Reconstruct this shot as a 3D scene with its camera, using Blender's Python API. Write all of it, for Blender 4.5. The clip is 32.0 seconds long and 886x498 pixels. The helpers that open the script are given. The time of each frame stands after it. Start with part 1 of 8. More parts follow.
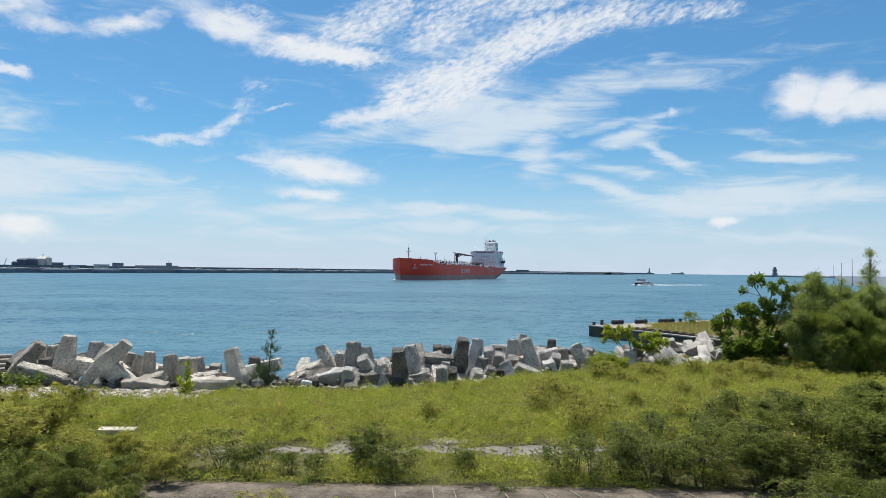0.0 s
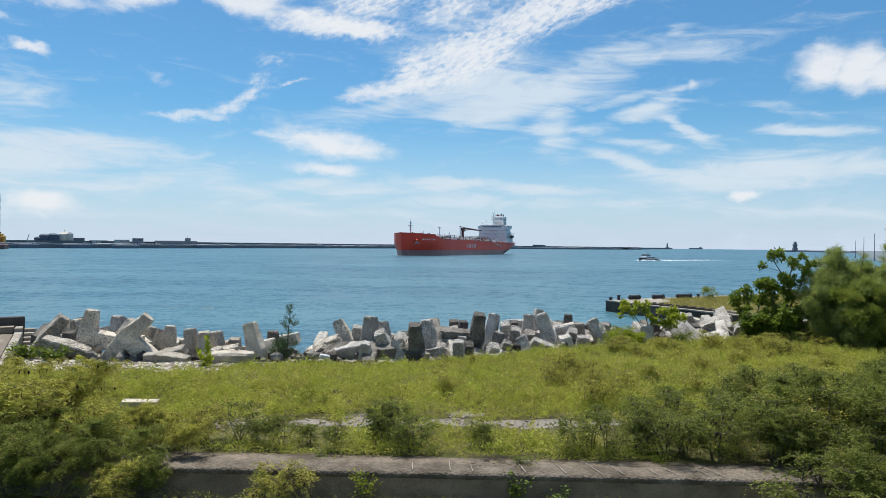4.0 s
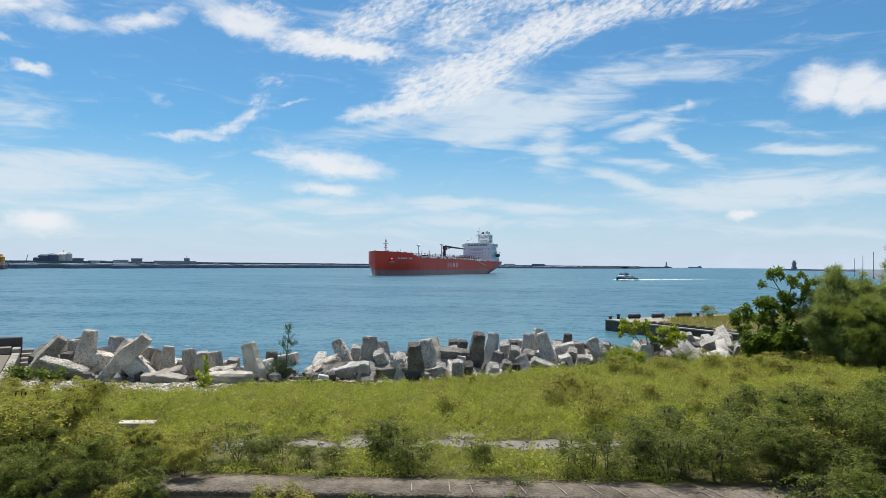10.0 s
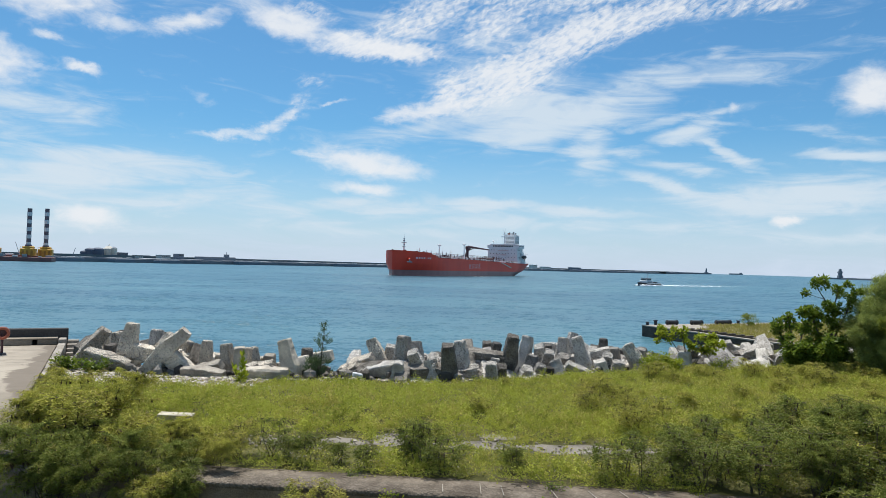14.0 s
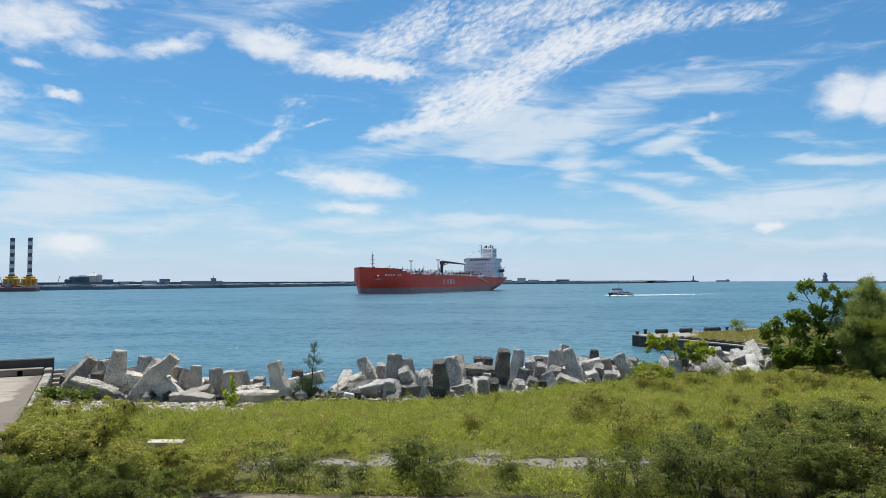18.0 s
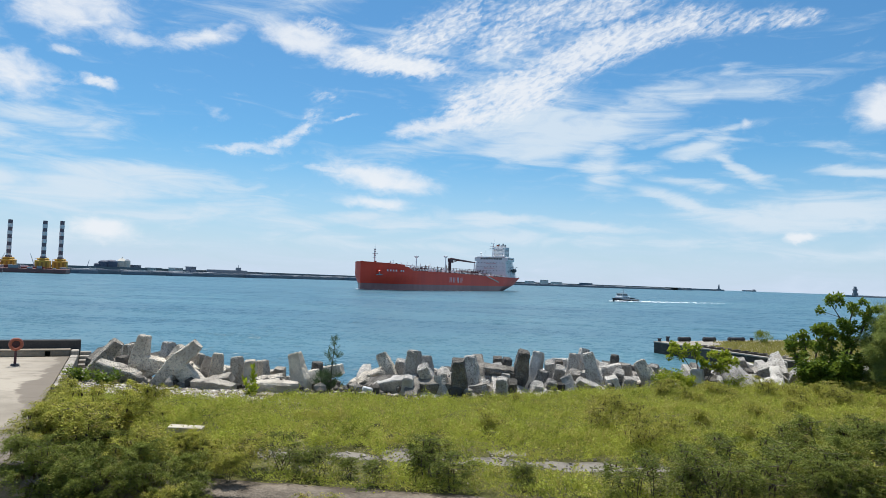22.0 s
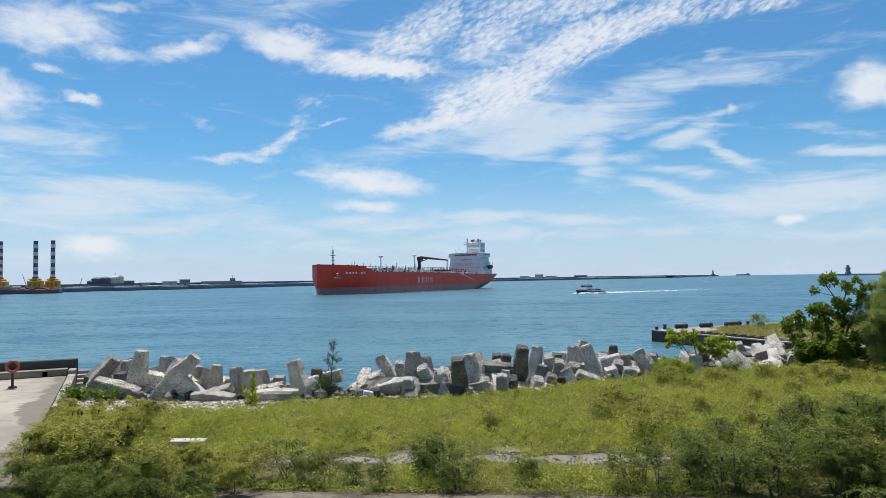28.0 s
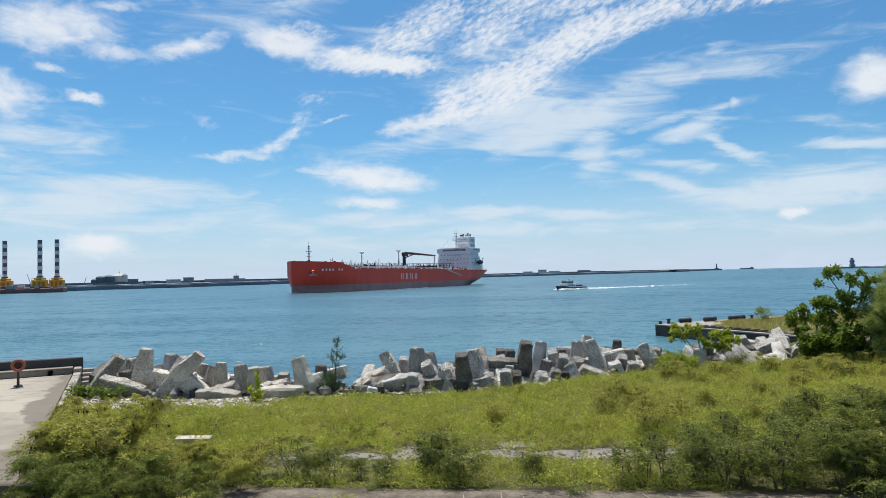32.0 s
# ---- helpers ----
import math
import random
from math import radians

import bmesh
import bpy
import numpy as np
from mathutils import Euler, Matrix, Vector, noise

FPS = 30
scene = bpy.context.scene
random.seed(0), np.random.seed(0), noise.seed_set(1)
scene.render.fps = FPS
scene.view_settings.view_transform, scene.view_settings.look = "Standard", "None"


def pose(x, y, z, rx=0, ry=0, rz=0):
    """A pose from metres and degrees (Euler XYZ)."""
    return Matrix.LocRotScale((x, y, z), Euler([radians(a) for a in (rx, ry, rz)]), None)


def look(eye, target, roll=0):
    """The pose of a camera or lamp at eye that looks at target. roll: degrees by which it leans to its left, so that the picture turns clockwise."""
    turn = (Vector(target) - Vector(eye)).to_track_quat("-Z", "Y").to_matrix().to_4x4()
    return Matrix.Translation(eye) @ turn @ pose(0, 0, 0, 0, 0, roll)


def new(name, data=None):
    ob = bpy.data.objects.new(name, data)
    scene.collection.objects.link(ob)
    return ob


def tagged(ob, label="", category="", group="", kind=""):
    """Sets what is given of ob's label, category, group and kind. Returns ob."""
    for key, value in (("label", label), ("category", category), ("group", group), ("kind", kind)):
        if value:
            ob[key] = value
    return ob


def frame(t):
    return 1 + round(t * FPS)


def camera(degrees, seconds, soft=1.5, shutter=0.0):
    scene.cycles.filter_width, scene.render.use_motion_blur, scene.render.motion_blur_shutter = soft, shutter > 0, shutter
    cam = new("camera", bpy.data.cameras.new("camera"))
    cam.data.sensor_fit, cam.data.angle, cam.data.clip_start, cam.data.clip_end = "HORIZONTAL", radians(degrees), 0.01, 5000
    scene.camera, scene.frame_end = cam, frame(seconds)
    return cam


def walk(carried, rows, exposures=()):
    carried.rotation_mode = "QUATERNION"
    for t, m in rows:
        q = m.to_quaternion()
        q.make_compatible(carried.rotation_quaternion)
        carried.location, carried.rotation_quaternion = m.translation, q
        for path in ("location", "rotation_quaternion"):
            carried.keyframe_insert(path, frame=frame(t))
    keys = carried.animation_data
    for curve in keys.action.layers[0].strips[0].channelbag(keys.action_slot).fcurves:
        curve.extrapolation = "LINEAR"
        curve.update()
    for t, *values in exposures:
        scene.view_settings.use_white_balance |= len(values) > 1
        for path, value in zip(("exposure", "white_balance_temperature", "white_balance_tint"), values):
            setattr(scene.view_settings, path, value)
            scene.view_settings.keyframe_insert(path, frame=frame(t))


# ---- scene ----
# Camera: carried by hand on one spot, a little over six metres above the water. Seconds, then the turn in degrees.
EYE = (0.0, 0.0, 6.2)
TURNS = [
    (0, 91.82, -0.65, 0.66),
    (0.5, 91.72, -0.78, 0.68),
    (1, 91.52, -0.97, 0.66),
    (1.5, 91.41, -0.99, 0.47),
    (2, 91.38, -1.05, 0.51),
    (2.5, 91.37, -1.21, 0.76),
    (3, 91.0, -1.14, 1.94),
    (3.5, 90.27, -0.59, 2.03),
    (5.5, 89.21, -0.94, 1.86),
    (6, 89.42, -1.04, 1.49),
    (6.5, 89.77, -1.04, 1.02),
    (7, 90.05, -0.68, 1.17),
    (7.5, 89.98, -0.49, 0.89),
    (8, 90.92, -0.1, 0.42),
    (8.5, 91.17, -0.43, 0.78),
    (9, 90.88, -0.61, 1.16),
    (9.5, 90.39, -0.29, 1.57),
    (10, 91.34, -0.48, 1.97),
    (10.5, 92.33, -0.85, 2.19),
    (11, 92.3, -0.26, 2.56),
    (11.5, 91.52, -0.45, 4.04),
    (12, 91.19, -0.14, 4.13),
    (12.5, 90.99, -0.17, 4.28),
    (13, 91.45, -0.81, 4.64),
    (13.5, 91.25, -1.78, 5.04),
    (15.5, 92.06, -0.75, 4.28),
    (16, 91.9, -1.04, 3.78),
    (16.5, 92.01, -0.54, 3.48),
    (17, 92.6, 0.44, 3.28),
    (17.5, 92.8, 0.39, 3.88),
    (18, 92.75, 0.24, 3.98),
    (18.5, 92.57, 0.18, 3.9),
    (19, 92.41, 0.66, 3.72),
    (19.5, 92.26, 1.29, 3.51),
    (20, 92.01, 1.47, 2.99),
    (20.5, 91.77, 0.96, 2.89),
    (21, 91.76, 0.62, 2.97),
    (21.5, 92.29, -2.16, 4.65),
    (22, 92.57, -2.04, 5.85),
    (22.5, 93.07, -1.02, 6.89),
    (23, 92.97, -0.59, 6.77),
    (23.5, 92.79, -0.2, 7.06),
    (24, 93.65, 0.2, 6.9),
    (24.5, 93.95, 0.24, 6.72),
    (25, 93.81, 1.5, 6.83),
    (25.5, 94.3, 0.1, 6.91),
    (26, 93.86, -0.52, 6.57),
    (26.5, 93.08, -0.36, 6.0),
    (28.5, 92.36, 1.25, 5.39),
    (29, 92.02, 1.45, 5.33),
    (29.5, 91.91, 1.37, 5.35),
    (30, 91.74, 1.49, 5.16),
    (30.5, 91.88, 1.51, 5.17),
    (31, 91.96, 1.47, 5.44),
    (31.5, 92.02, 1.44, 5.41),
    (32, 92.21, 1.36, 5.71),
]

cam = camera(66.14, 32.0, soft=0.8)
walk(cam, [(t, pose(*EYE, rx, ry, rz)) for t, rx, ry, rz in TURNS],
     [(0.0, 0.26, 6400, 10), (3.0, 0.25, 6400, 10), (8.0, 0.29, 6430, 10), (12.0, 0.22, 6400, 10), (16.0, 0.27, 6360, 10), (19.0, 0.21, 6250, 10), (22.0, 0.28, 6300, 10), (24.0, 0.15, 6120, 10), (26.0, 0.11, 6020, 10), (29.0, 0.25, 6280, 10), (32.0, 0.25, 6320, 10)])

# ---------------------------------------------------------------- world and sun
SUN_ELEVATION, SUN_AZIMUTH = 70.0, -28.0      # degrees; azimuth from +y, clockwise seen from above
SKY_STRENGTH, SUN_STRENGTH = 0.081, 5.0
scene.view_settings.exposure = 0.3

world = bpy.data.worlds.new("sky")
scene.world = world
world.use_nodes = True
wt = world.node_tree
wt.nodes.clear()


def wmath(op, a, b=None, c=None, clamp=False):
    node = wt.nodes.new("ShaderNodeMath")
    node.operation, node.use_clamp = op, clamp
    for i, v in enumerate((a, b, c)):
        if v is None:
            continue
        if isinstance(v, (int, float)):
            node.inputs[i].default_value = v
        else:
            wt.links.new(v, node.inputs[i])
    return node.outputs[0]


def wnoise(vec, scale, detail=4.0, rough=0.55, distort=0.0):
    node = wt.nodes.new("ShaderNodeTexNoise")
    node.inputs["Scale"].default_value, node.inputs["Detail"].default_value = scale, detail
    node.inputs["Roughness"].default_value, node.inputs["Distortion"].default_value = rough, distort
    wt.links.new(vec, node.inputs["Vector"])
    return node.outputs["Fac"]


def wsmooth(v, lo, hi, to=1.0):
    node = wt.nodes.new("ShaderNodeMapRange")
    node.interpolation_type = "SMOOTHSTEP"
    for i, x in ((1, lo), (2, hi), (3, 0.0), (4, to)):
        node.inputs[i].default_value = x
    wt.links.new(v, node.inputs[0])
    return node.outputs[0]


def wmix(fac, a, b):
    node = wt.nodes.new("ShaderNodeMix")
    node.data_type = "RGBA"
    for sock, v in ((node.inputs[0], fac), (node.inputs[6], a), (node.inputs[7], b)):
        if isinstance(v, (float, int)):
            sock.default_value = v
        elif isinstance(v, tuple):
            sock.default_value = (*v, 1)
        else:
            wt.links.new(v, sock)
    return node.outputs[2]


def wcombine(x, y, z=0.0):
    node = wt.nodes.new("ShaderNodeCombineXYZ")
    for i, v in enumerate((x, y, z)):
        if isinstance(v, (int, float)):
            node.inputs[i].default_value = v
        else:
            wt.links.new(v, node.inputs[i])
    return node.outputs[0]


sky = wt.nodes.new("ShaderNodeTexSky")
sky.sky_type, sky.sun_disc = "NISHITA", False
sky.sun_elevation, sky.sun_rotation = radians(SUN_ELEVATION), radians(SUN_AZIMUTH)
sky.air_density, sky.dust_density, sky.ozone_density = 1.0, 0.6, 1.6

place = wt.nodes.new("ShaderNodeTexCoord").outputs["Generated"]
split = wt.nodes.new("ShaderNodeSeparateXYZ")
wt.links.new(place, split.inputs[0])
east = wmath("MULTIPLY", wmath("ARCTAN2", split.outputs[0], split.outputs[1]), 57.2958)
high = wmath("MULTIPLY", wmath("ARCSINE", split.outputs[2]), 57.2958)
# the outlines of the clouds are frayed by noise: small billows for the firm ones, long streaks for the veils


def frayed(across, up, scale, stretch, seed, detail=5.0):
    """The sky's own coordinates, pushed about by noise."""
    at_u, at_v = wcombine(wmath("MULTIPLY", east, stretch), high, seed), wcombine(wmath("MULTIPLY", east, stretch), high, seed + 7.3)
    du = wmath("MULTIPLY", wmath("SUBTRACT", wnoise(at_u, scale, detail, 0.6), 0.5), across)
    dv = wmath("MULTIPLY", wmath("SUBTRACT", wnoise(at_v, scale * 1.4, detail, 0.6), 0.5), up)
    return wcombine(wmath("ADD", east, du), wmath("ADD", high, dv))


billowed, streaked = frayed(2.6, 1.5, 0.55, 0.7, 0.0), frayed(4.4, 1.6, 0.34, 0.4, 3.0)


def after(coords, done):
    """The same coordinates, but for a hair, worked out once another value is known: few values are then alive at a time."""
    hair = wt.nodes.new("ShaderNodeVectorMath")
    wt.links.new(coords, hair.inputs[0])
    wt.links.new(wmath("MULTIPLY", done, 1e-6), hair.inputs[1])
    return hair.outputs[0]


def banks(rows, coords, done=None):
    """The greatest of several soft cloud banks: azimuth, height, half length, half width (degrees), slant, weight."""
    total = None
    for k, (u, v, hl, hw, slant, weight) in enumerate(rows):
        if k % 8 == 0 and (total or done):
            coords = after(coords, total or done)
        node = wt.nodes.new("ShaderNodeMapping")
        node.vector_type = "TEXTURE"
        node.inputs["Location"].default_value = (u, v, 0)
        node.inputs["Rotation"].default_value = (0, 0, radians(slant))
        node.inputs["Scale"].default_value = (hl * 1.25, hw * 1.25, 1)
        wt.links.new(coords, node.inputs["Vector"])
        length = wt.nodes.new("ShaderNodeVectorMath")
        length.operation = "LENGTH"
        wt.links.new(node.outputs[0], length.inputs[0])
        one = wsmooth(length.outputs["Value"], 1.35, 0.1, weight)
        total = one if total is None else wmath("MAXIMUM", total, one)
    return total


mottled = banks([
    (0.2, 15.8, 6.11, 2.07, 24, 1.0), (6.0, 18.7, 6.39, 1.56, 19, 1.0), (11.5, 20.0, 4.81, 1.3, 14, 0.95), (17.2, 20.2, 3.74, 0.83, 4, 0.72), (20.9, 20.0, 2.37, 0.72, 1, 0.75),
    (-0.7, 14.6, 5.72, 1.1, 14, 0.9), (-8.4, 19.6, 4.29, 1.76, 24, 0.75), (-5.0, 21.2, 3.79, 1.98, 25, 0.65), (-0.7, 20.3, 5.18, 2.22, 22, 0.7), (1.7, 22.1, 5.63, 1.21, 16, 0.7),
    (6.9, 21.8, 5.51, 1.2, 10, 0.75), (-4.4, 14.5, 2.36, 1.86, 38, 0.9), (-17.1, 12.8, 1.19, 0.98, 61, 0.5), (-16.4, 14.6, 1.47, 0.71, 3, 0.42), (-10.3, 17.6, 5.23, 1.06, -1, 0.95),
    (-16.5, 19.9, 2.72, 0.87, -10, 0.5),
], billowed)
firm_a = banks([
    (-18.3, 18.9, 3.77, 1.22, -13, 1.0), (-13.2, 17.9, 3.73, 0.8, -7, 0.85), (-9.9, 17.4, 4.77, 0.62, 0, 0.9), (-26.1, 18.1, 3.19, 0.72, 18, 0.85), (-35.4, 18.5, 4.24, 1.72, 5, 0.9),
    (-32.1, 17.3, 2.62, 0.72, 0, 0.75), (-31.0, 20.5, 2.73, 0.46, 9, 0.6), (-35.8, 15.6, 1.09, 0.39, -8, 0.7), (-33.5, 13.7, 1.44, 0.41, -6, 0.95), (-36.6, 13.4, 1.71, 0.35, 2, 0.6),
    (-38.7, 13.5, 2.73, 1.47, -10, 0.95), (-7.0, 12.8, 3.83, 0.69, 13, 0.95), (-22.6, 10.0, 3.24, 0.4, 5, 0.8), (-20.0, 10.6, 1.43, 0.45, 11, 0.75), (-18.2, 11.6, 2.06, 0.4, 24, 0.75),
], billowed, mottled)
firm_b = banks([
    (-14.6, 13.1, 1.21, 0.23, 10, 0.65), (-24.6, 12.5, 1.0, 0.39, -11, 0.32), (-23.3, 14.1, 0.95, 0.26, 5, 0.28), (-15.1, 8.7, 2.85, 0.37, -5, 0.7),
    (17.9, 12.8, 0.37, 0.56, 59, 0.6), (15.4, 15.0, 0.86, 0.35, 5, 0.3), (-42.8, 16.2, 2.63, 1.07, 2, 0.9), (-42.1, 11.7, 1.77, 0.93, -6, 0.8),
], billowed, firm_a)
firm = wmath("MAXIMUM", firm_a, firm_b)
puffs = banks([
    (-11.5, 8.2, 4.46, 1.12, -7, 0.95), (-11.7, 6.2, 3.19, 0.61, -2, 0.78), (-32.5, 2.9, 2.6, 0.95, -4, 0.95), (21.7, 4.0, 1.01, 0.43, -2, 1.0),
    (27.1, 13.2, 2.21, 1.58, -8, 1.0), (29.2, 12.8, 2.11, 1.63, -6, 1.0), (30.7, 12.3, 1.32, 1.22, -8, 0.95), (32.2, 12.4, 2.4, 1.2, -6, 0.95),
], frayed(2.4, 1.2, 0.5, 0.6, 11.0, 6.0), firm_b)
veil_a = banks([
    (-0.3, 13.3, 7.15, 1.61, 9, 0.9), (4.5, 12.3, 8.87, 1.84, 10, 0.95), (12.3, 15.0, 5.69, 1.42, 11, 0.62), (18.3, 15.5, 6.17, 1.1, 0, 0.5), (16.7, 16.7, 1.75, 0.56, 9, 0.55),
    (7.2, 10.1, 2.74, 2.04, 71, 0.85), (8.8, 9.5, 3.18, 0.41, 6, 0.75), (12.7, 11.9, 4.37, 0.45, 11, 0.5), (16.6, 12.5, 2.5, 0.35, 12, 0.62), (14.8, 10.8, 2.56, 0.71, 11, 0.85),
    (15.9, 11.0, 1.45, 1.14, 59, 0.7), (17.6, 9.3, 3.22, 0.55, -34, 0.9), (19.4, 8.5, 3.25, 0.39, -8, 0.6), (14.4, 8.3, 3.9, 0.45, -8, 0.6), (26.3, 8.7, 3.77, 0.53, -5, 0.9),
], streaked, puffs)
veil_b = banks([
    (24.9, 10.4, 2.63, 0.28, -15, 0.4), (23.2, 6.0, 7.18, 1.44, 2, 0.9), (13.9, 6.7, 4.14, 0.58, -15, 0.85), (18.5, 5.3, 5.31, 0.79, -6, 0.85), (26.6, 6.7, 3.9, 0.57, 3, 0.75),
    (30.3, 6.1, 4.9, 1.02, 3, 0.75), (-30.3, 7.0, 8.44, 1.19, -2, 0.85), (-34.4, 5.7, 6.05, 1.56, 3, 0.85), (-24.7, 6.7, 3.97, 0.53, -4, 0.75), (-22.2, 6.7, 1.47, 0.36, 10, 0.65),
    (-26.3, 4.6, 8.58, 0.97, 5, 0.6), (-27.5, 3.5, 1.76, 0.31, 1, 0.5), (-12.7, 4.6, 9.31, 0.94, 2, 0.7), (-0.8, 5.1, 4.28, 0.52, -1, 0.75), (6.2, 4.7, 5.08, 0.47, -1, 0.65),
], streaked, veil_a)
veil_c = banks([
    (-35.9, 10.7, 4.14, 1.44, -1, 0.75), (-41.1, 9.2, 4.56, 1.51, -3, 0.75), (-41.0, 5.8, 5.19, 1.52, 0, 0.85), (-8.4, 7.7, 2.62, 0.66, 5, 0.6), (-12.5, 9.8, 2.07, 0.28, 6, 0.4),
    (-19.5, 8.6, 1.79, 0.32, 14, 0.4), (-8.9, 10.8, 5.72, 0.93, 8, 0.45), (6.2, 3.6, 18.33, 0.56, -1, 0.5), (26.8, 2.7, 7.04, 0.57, -2, 0.55), (-33.6, 2.1, 9.0, 0.58, 1, 0.5),
    (26.5, 16.6, 3.21, 0.47, -1, 0.4), (-12.7, 2.8, 11.6, 0.56, 0, 0.5), (-6.0, 11.8, 2.87, 0.74, 20, 0.6), (-0.2, 17.2, 7.54, 2.73, 22, 0.4), (-10.8, 18.7, 6.2, 1.53, 6, 0.4),
], streaked, veil_b)
veil_d = banks([
    (50.0, 11.0, 14.0, 3.0, 8, 0.7), (-58.0, 14.0, 14.0, 4.0, -10, 0.8), (-8.0, 27.0, 18.0, 3.0, 18, 0.7), (20.0, 34.0, 20.0, 4.0, 12, 0.6),
], streaked, veil_c)
veil = wmath("MAXIMUM", wmath("MAXIMUM", veil_a, veil_b), wmath("MAXIMUM", veil_c, veil_d))
# rows of small cells lie along the slanted bands, broken up by larger gaps
slanted = wmath("SUBTRACT", high, wmath("MULTIPLY", east, 0.34))
cells = wnoise(wcombine(wmath("MULTIPLY", east, 0.62), wmath("MULTIPLY", slanted, 1.25)), 2.3, 4.0, 0.55, 0.5)
clumps = wnoise(wcombine(wmath("MULTIPLY", east, 0.5), slanted, 5.5), 0.75, 4.0, 0.6, 0.4)
fine = wmath("ADD", wmath("MULTIPLY", cells, 0.58), wmath("MULTIPLY", clumps, 0.42))
grain = wnoise(wcombine(wmath("MULTIPLY", east, 0.5), high, 3.1), 1.1, 6.0, 0.6, 0.5)
wisps = wnoise(wcombine(wmath("MULTIPLY", wmath("ADD", east, wmath("MULTIPLY", high, 0.6)), 0.2), high, 1.7), 0.8, 7.0, 0.6, 0.7)
c_mottled = wsmooth(wmath("ADD", wmath("MULTIPLY", mottled, 0.95), wmath("MULTIPLY", wmath("SUBTRACT", fine, 0.52), wmath("MINIMUM", wmath("MULTIPLY", mottled, 4.5), 2.5))), 0.06, 1.06, 0.9)
c_puff = wsmooth(wmath("ADD", puffs, wmath("MULTIPLY", wmath("SUBTRACT", grain, 0.5), 0.85)), 0.10, 1.0, 0.92)
c_firm = wsmooth(wmath("ADD", firm, wmath("MULTIPLY", wmath("SUBTRACT", grain, 0.5), 1.15)), 0.08, 1.1, 0.9)
c_veil = wsmooth(wmath("ADD", veil, wmath("MULTIPLY", wmath("SUBTRACT", wisps, 0.5), 1.7)), 0.06, 1.0, 0.87)
haze = wmath("POWER", wsmooth(high, 12.0, -2.0, 1.0), 1.15)
c_haze = wmath("MULTIPLY", haze, wmath("ADD", 0.72, wmath("MULTIPLY", wisps, 0.4)), clamp=True)
CLOUD_WHITE, HAZE_WHITE = (8.8, 9.0, 9.2), (6.6, 7.5, 9.0)
tint = wt.nodes.new("ShaderNodeMix")
tint.data_type, tint.blend_type = "RGBA", "MULTIPLY"
tint.inputs[0].default_value, tint.inputs[7].default_value = 1.0, (0.56, 1.0, 1.2, 1)
wt.links.new(sky.outputs[0], tint.inputs[6])
tone = wmix(c_haze, tint.outputs[2], HAZE_WHITE)
tone = wmix(c_veil, tone, (7.2, 8.1, 8.8))
tone = wmix(c_mottled, tone, CLOUD_WHITE)
tone = wmix(wmath("MAXIMUM", c_firm, c_puff), tone, CLOUD_WHITE)
# Unseen pale veil above the view, added to make the skylight less blue.
overhead = wmath("MULTIPLY", wsmooth(high, 25.0, 42.0, 0.34), wmath("ADD", 0.45, wisps), clamp=True)
tone = wmix(overhead, tone, (7.4, 7.8, 8.0))
ground_tone = wmix(wsmooth(high, -0.2, -4.0, 1.0), tone, (0.6, 1.1, 1.4))
back = wt.nodes.new("ShaderNodeBackground")
back.inputs["Strength"].default_value = SKY_STRENGTH
wt.links.new(ground_tone, back.inputs["Color"])
wt.links.new(back.outputs[0], wt.nodes.new("ShaderNodeOutputWorld").inputs["Surface"])

sun = new("sun", bpy.data.lights.new("sun", "SUN"))
sun.data.energy, sun.data.angle, sun.data.color = SUN_STRENGTH, radians(0.6), (1.0, 0.955, 0.88)
_se, _sa = radians(SUN_ELEVATION), radians(SUN_AZIMUTH)
sun.matrix_world = look((math.sin(_sa) * math.cos(_se) * 100, math.cos(_sa) * math.cos(_se) * 100, math.sin(_se) * 100), (0, 0, 0))

# ---------------------------------------------------------------- helpers and materials


def part(name, bm, material, parent=None, label="", smooth=False):
    """A bmesh as one mesh object under a thing or a part."""
    mesh = bpy.data.meshes.new(name)
    bm.to_mesh(mesh)
    bm.free()
    if smooth:
        mesh.polygons.foreach_set("use_smooth", [True] * len(mesh.polygons))
    mesh.materials.append(material)
    ob = new(name, mesh)
    ob.parent = parent
    if label:
        ob["label"] = label
    return ob


def piece(name, mesh, parent=None, m=None):
    """Another object on a mesh that exists."""
    ob = new(name, mesh)
    ob.parent = parent
    if m is not None:
        ob.matrix_local = m
    return ob


def grid_mesh(name, verts, quads, material, smooth=False):
    """A mesh from arrays of places and of four-cornered faces."""
    mesh = bpy.data.meshes.new(name)
    verts, quads = np.asarray(verts, np.float32), np.asarray(quads, np.int32)
    mesh.vertices.add(len(verts))
    mesh.vertices.foreach_set("co", verts.ravel())
    mesh.loops.add(quads.size)
    mesh.loops.foreach_set("vertex_index", quads.ravel())
    mesh.polygons.add(len(quads))
    mesh.polygons.foreach_set("loop_start", np.arange(0, quads.size, quads.shape[1], dtype=np.int32))
    mesh.polygons.foreach_set("loop_total", np.full(len(quads), quads.shape[1], np.int32))
    mesh.polygons.foreach_set("use_smooth", np.full(len(quads), smooth))
    mesh.update(calc_edges=True)
    mesh.materials.append(material)
    return mesh


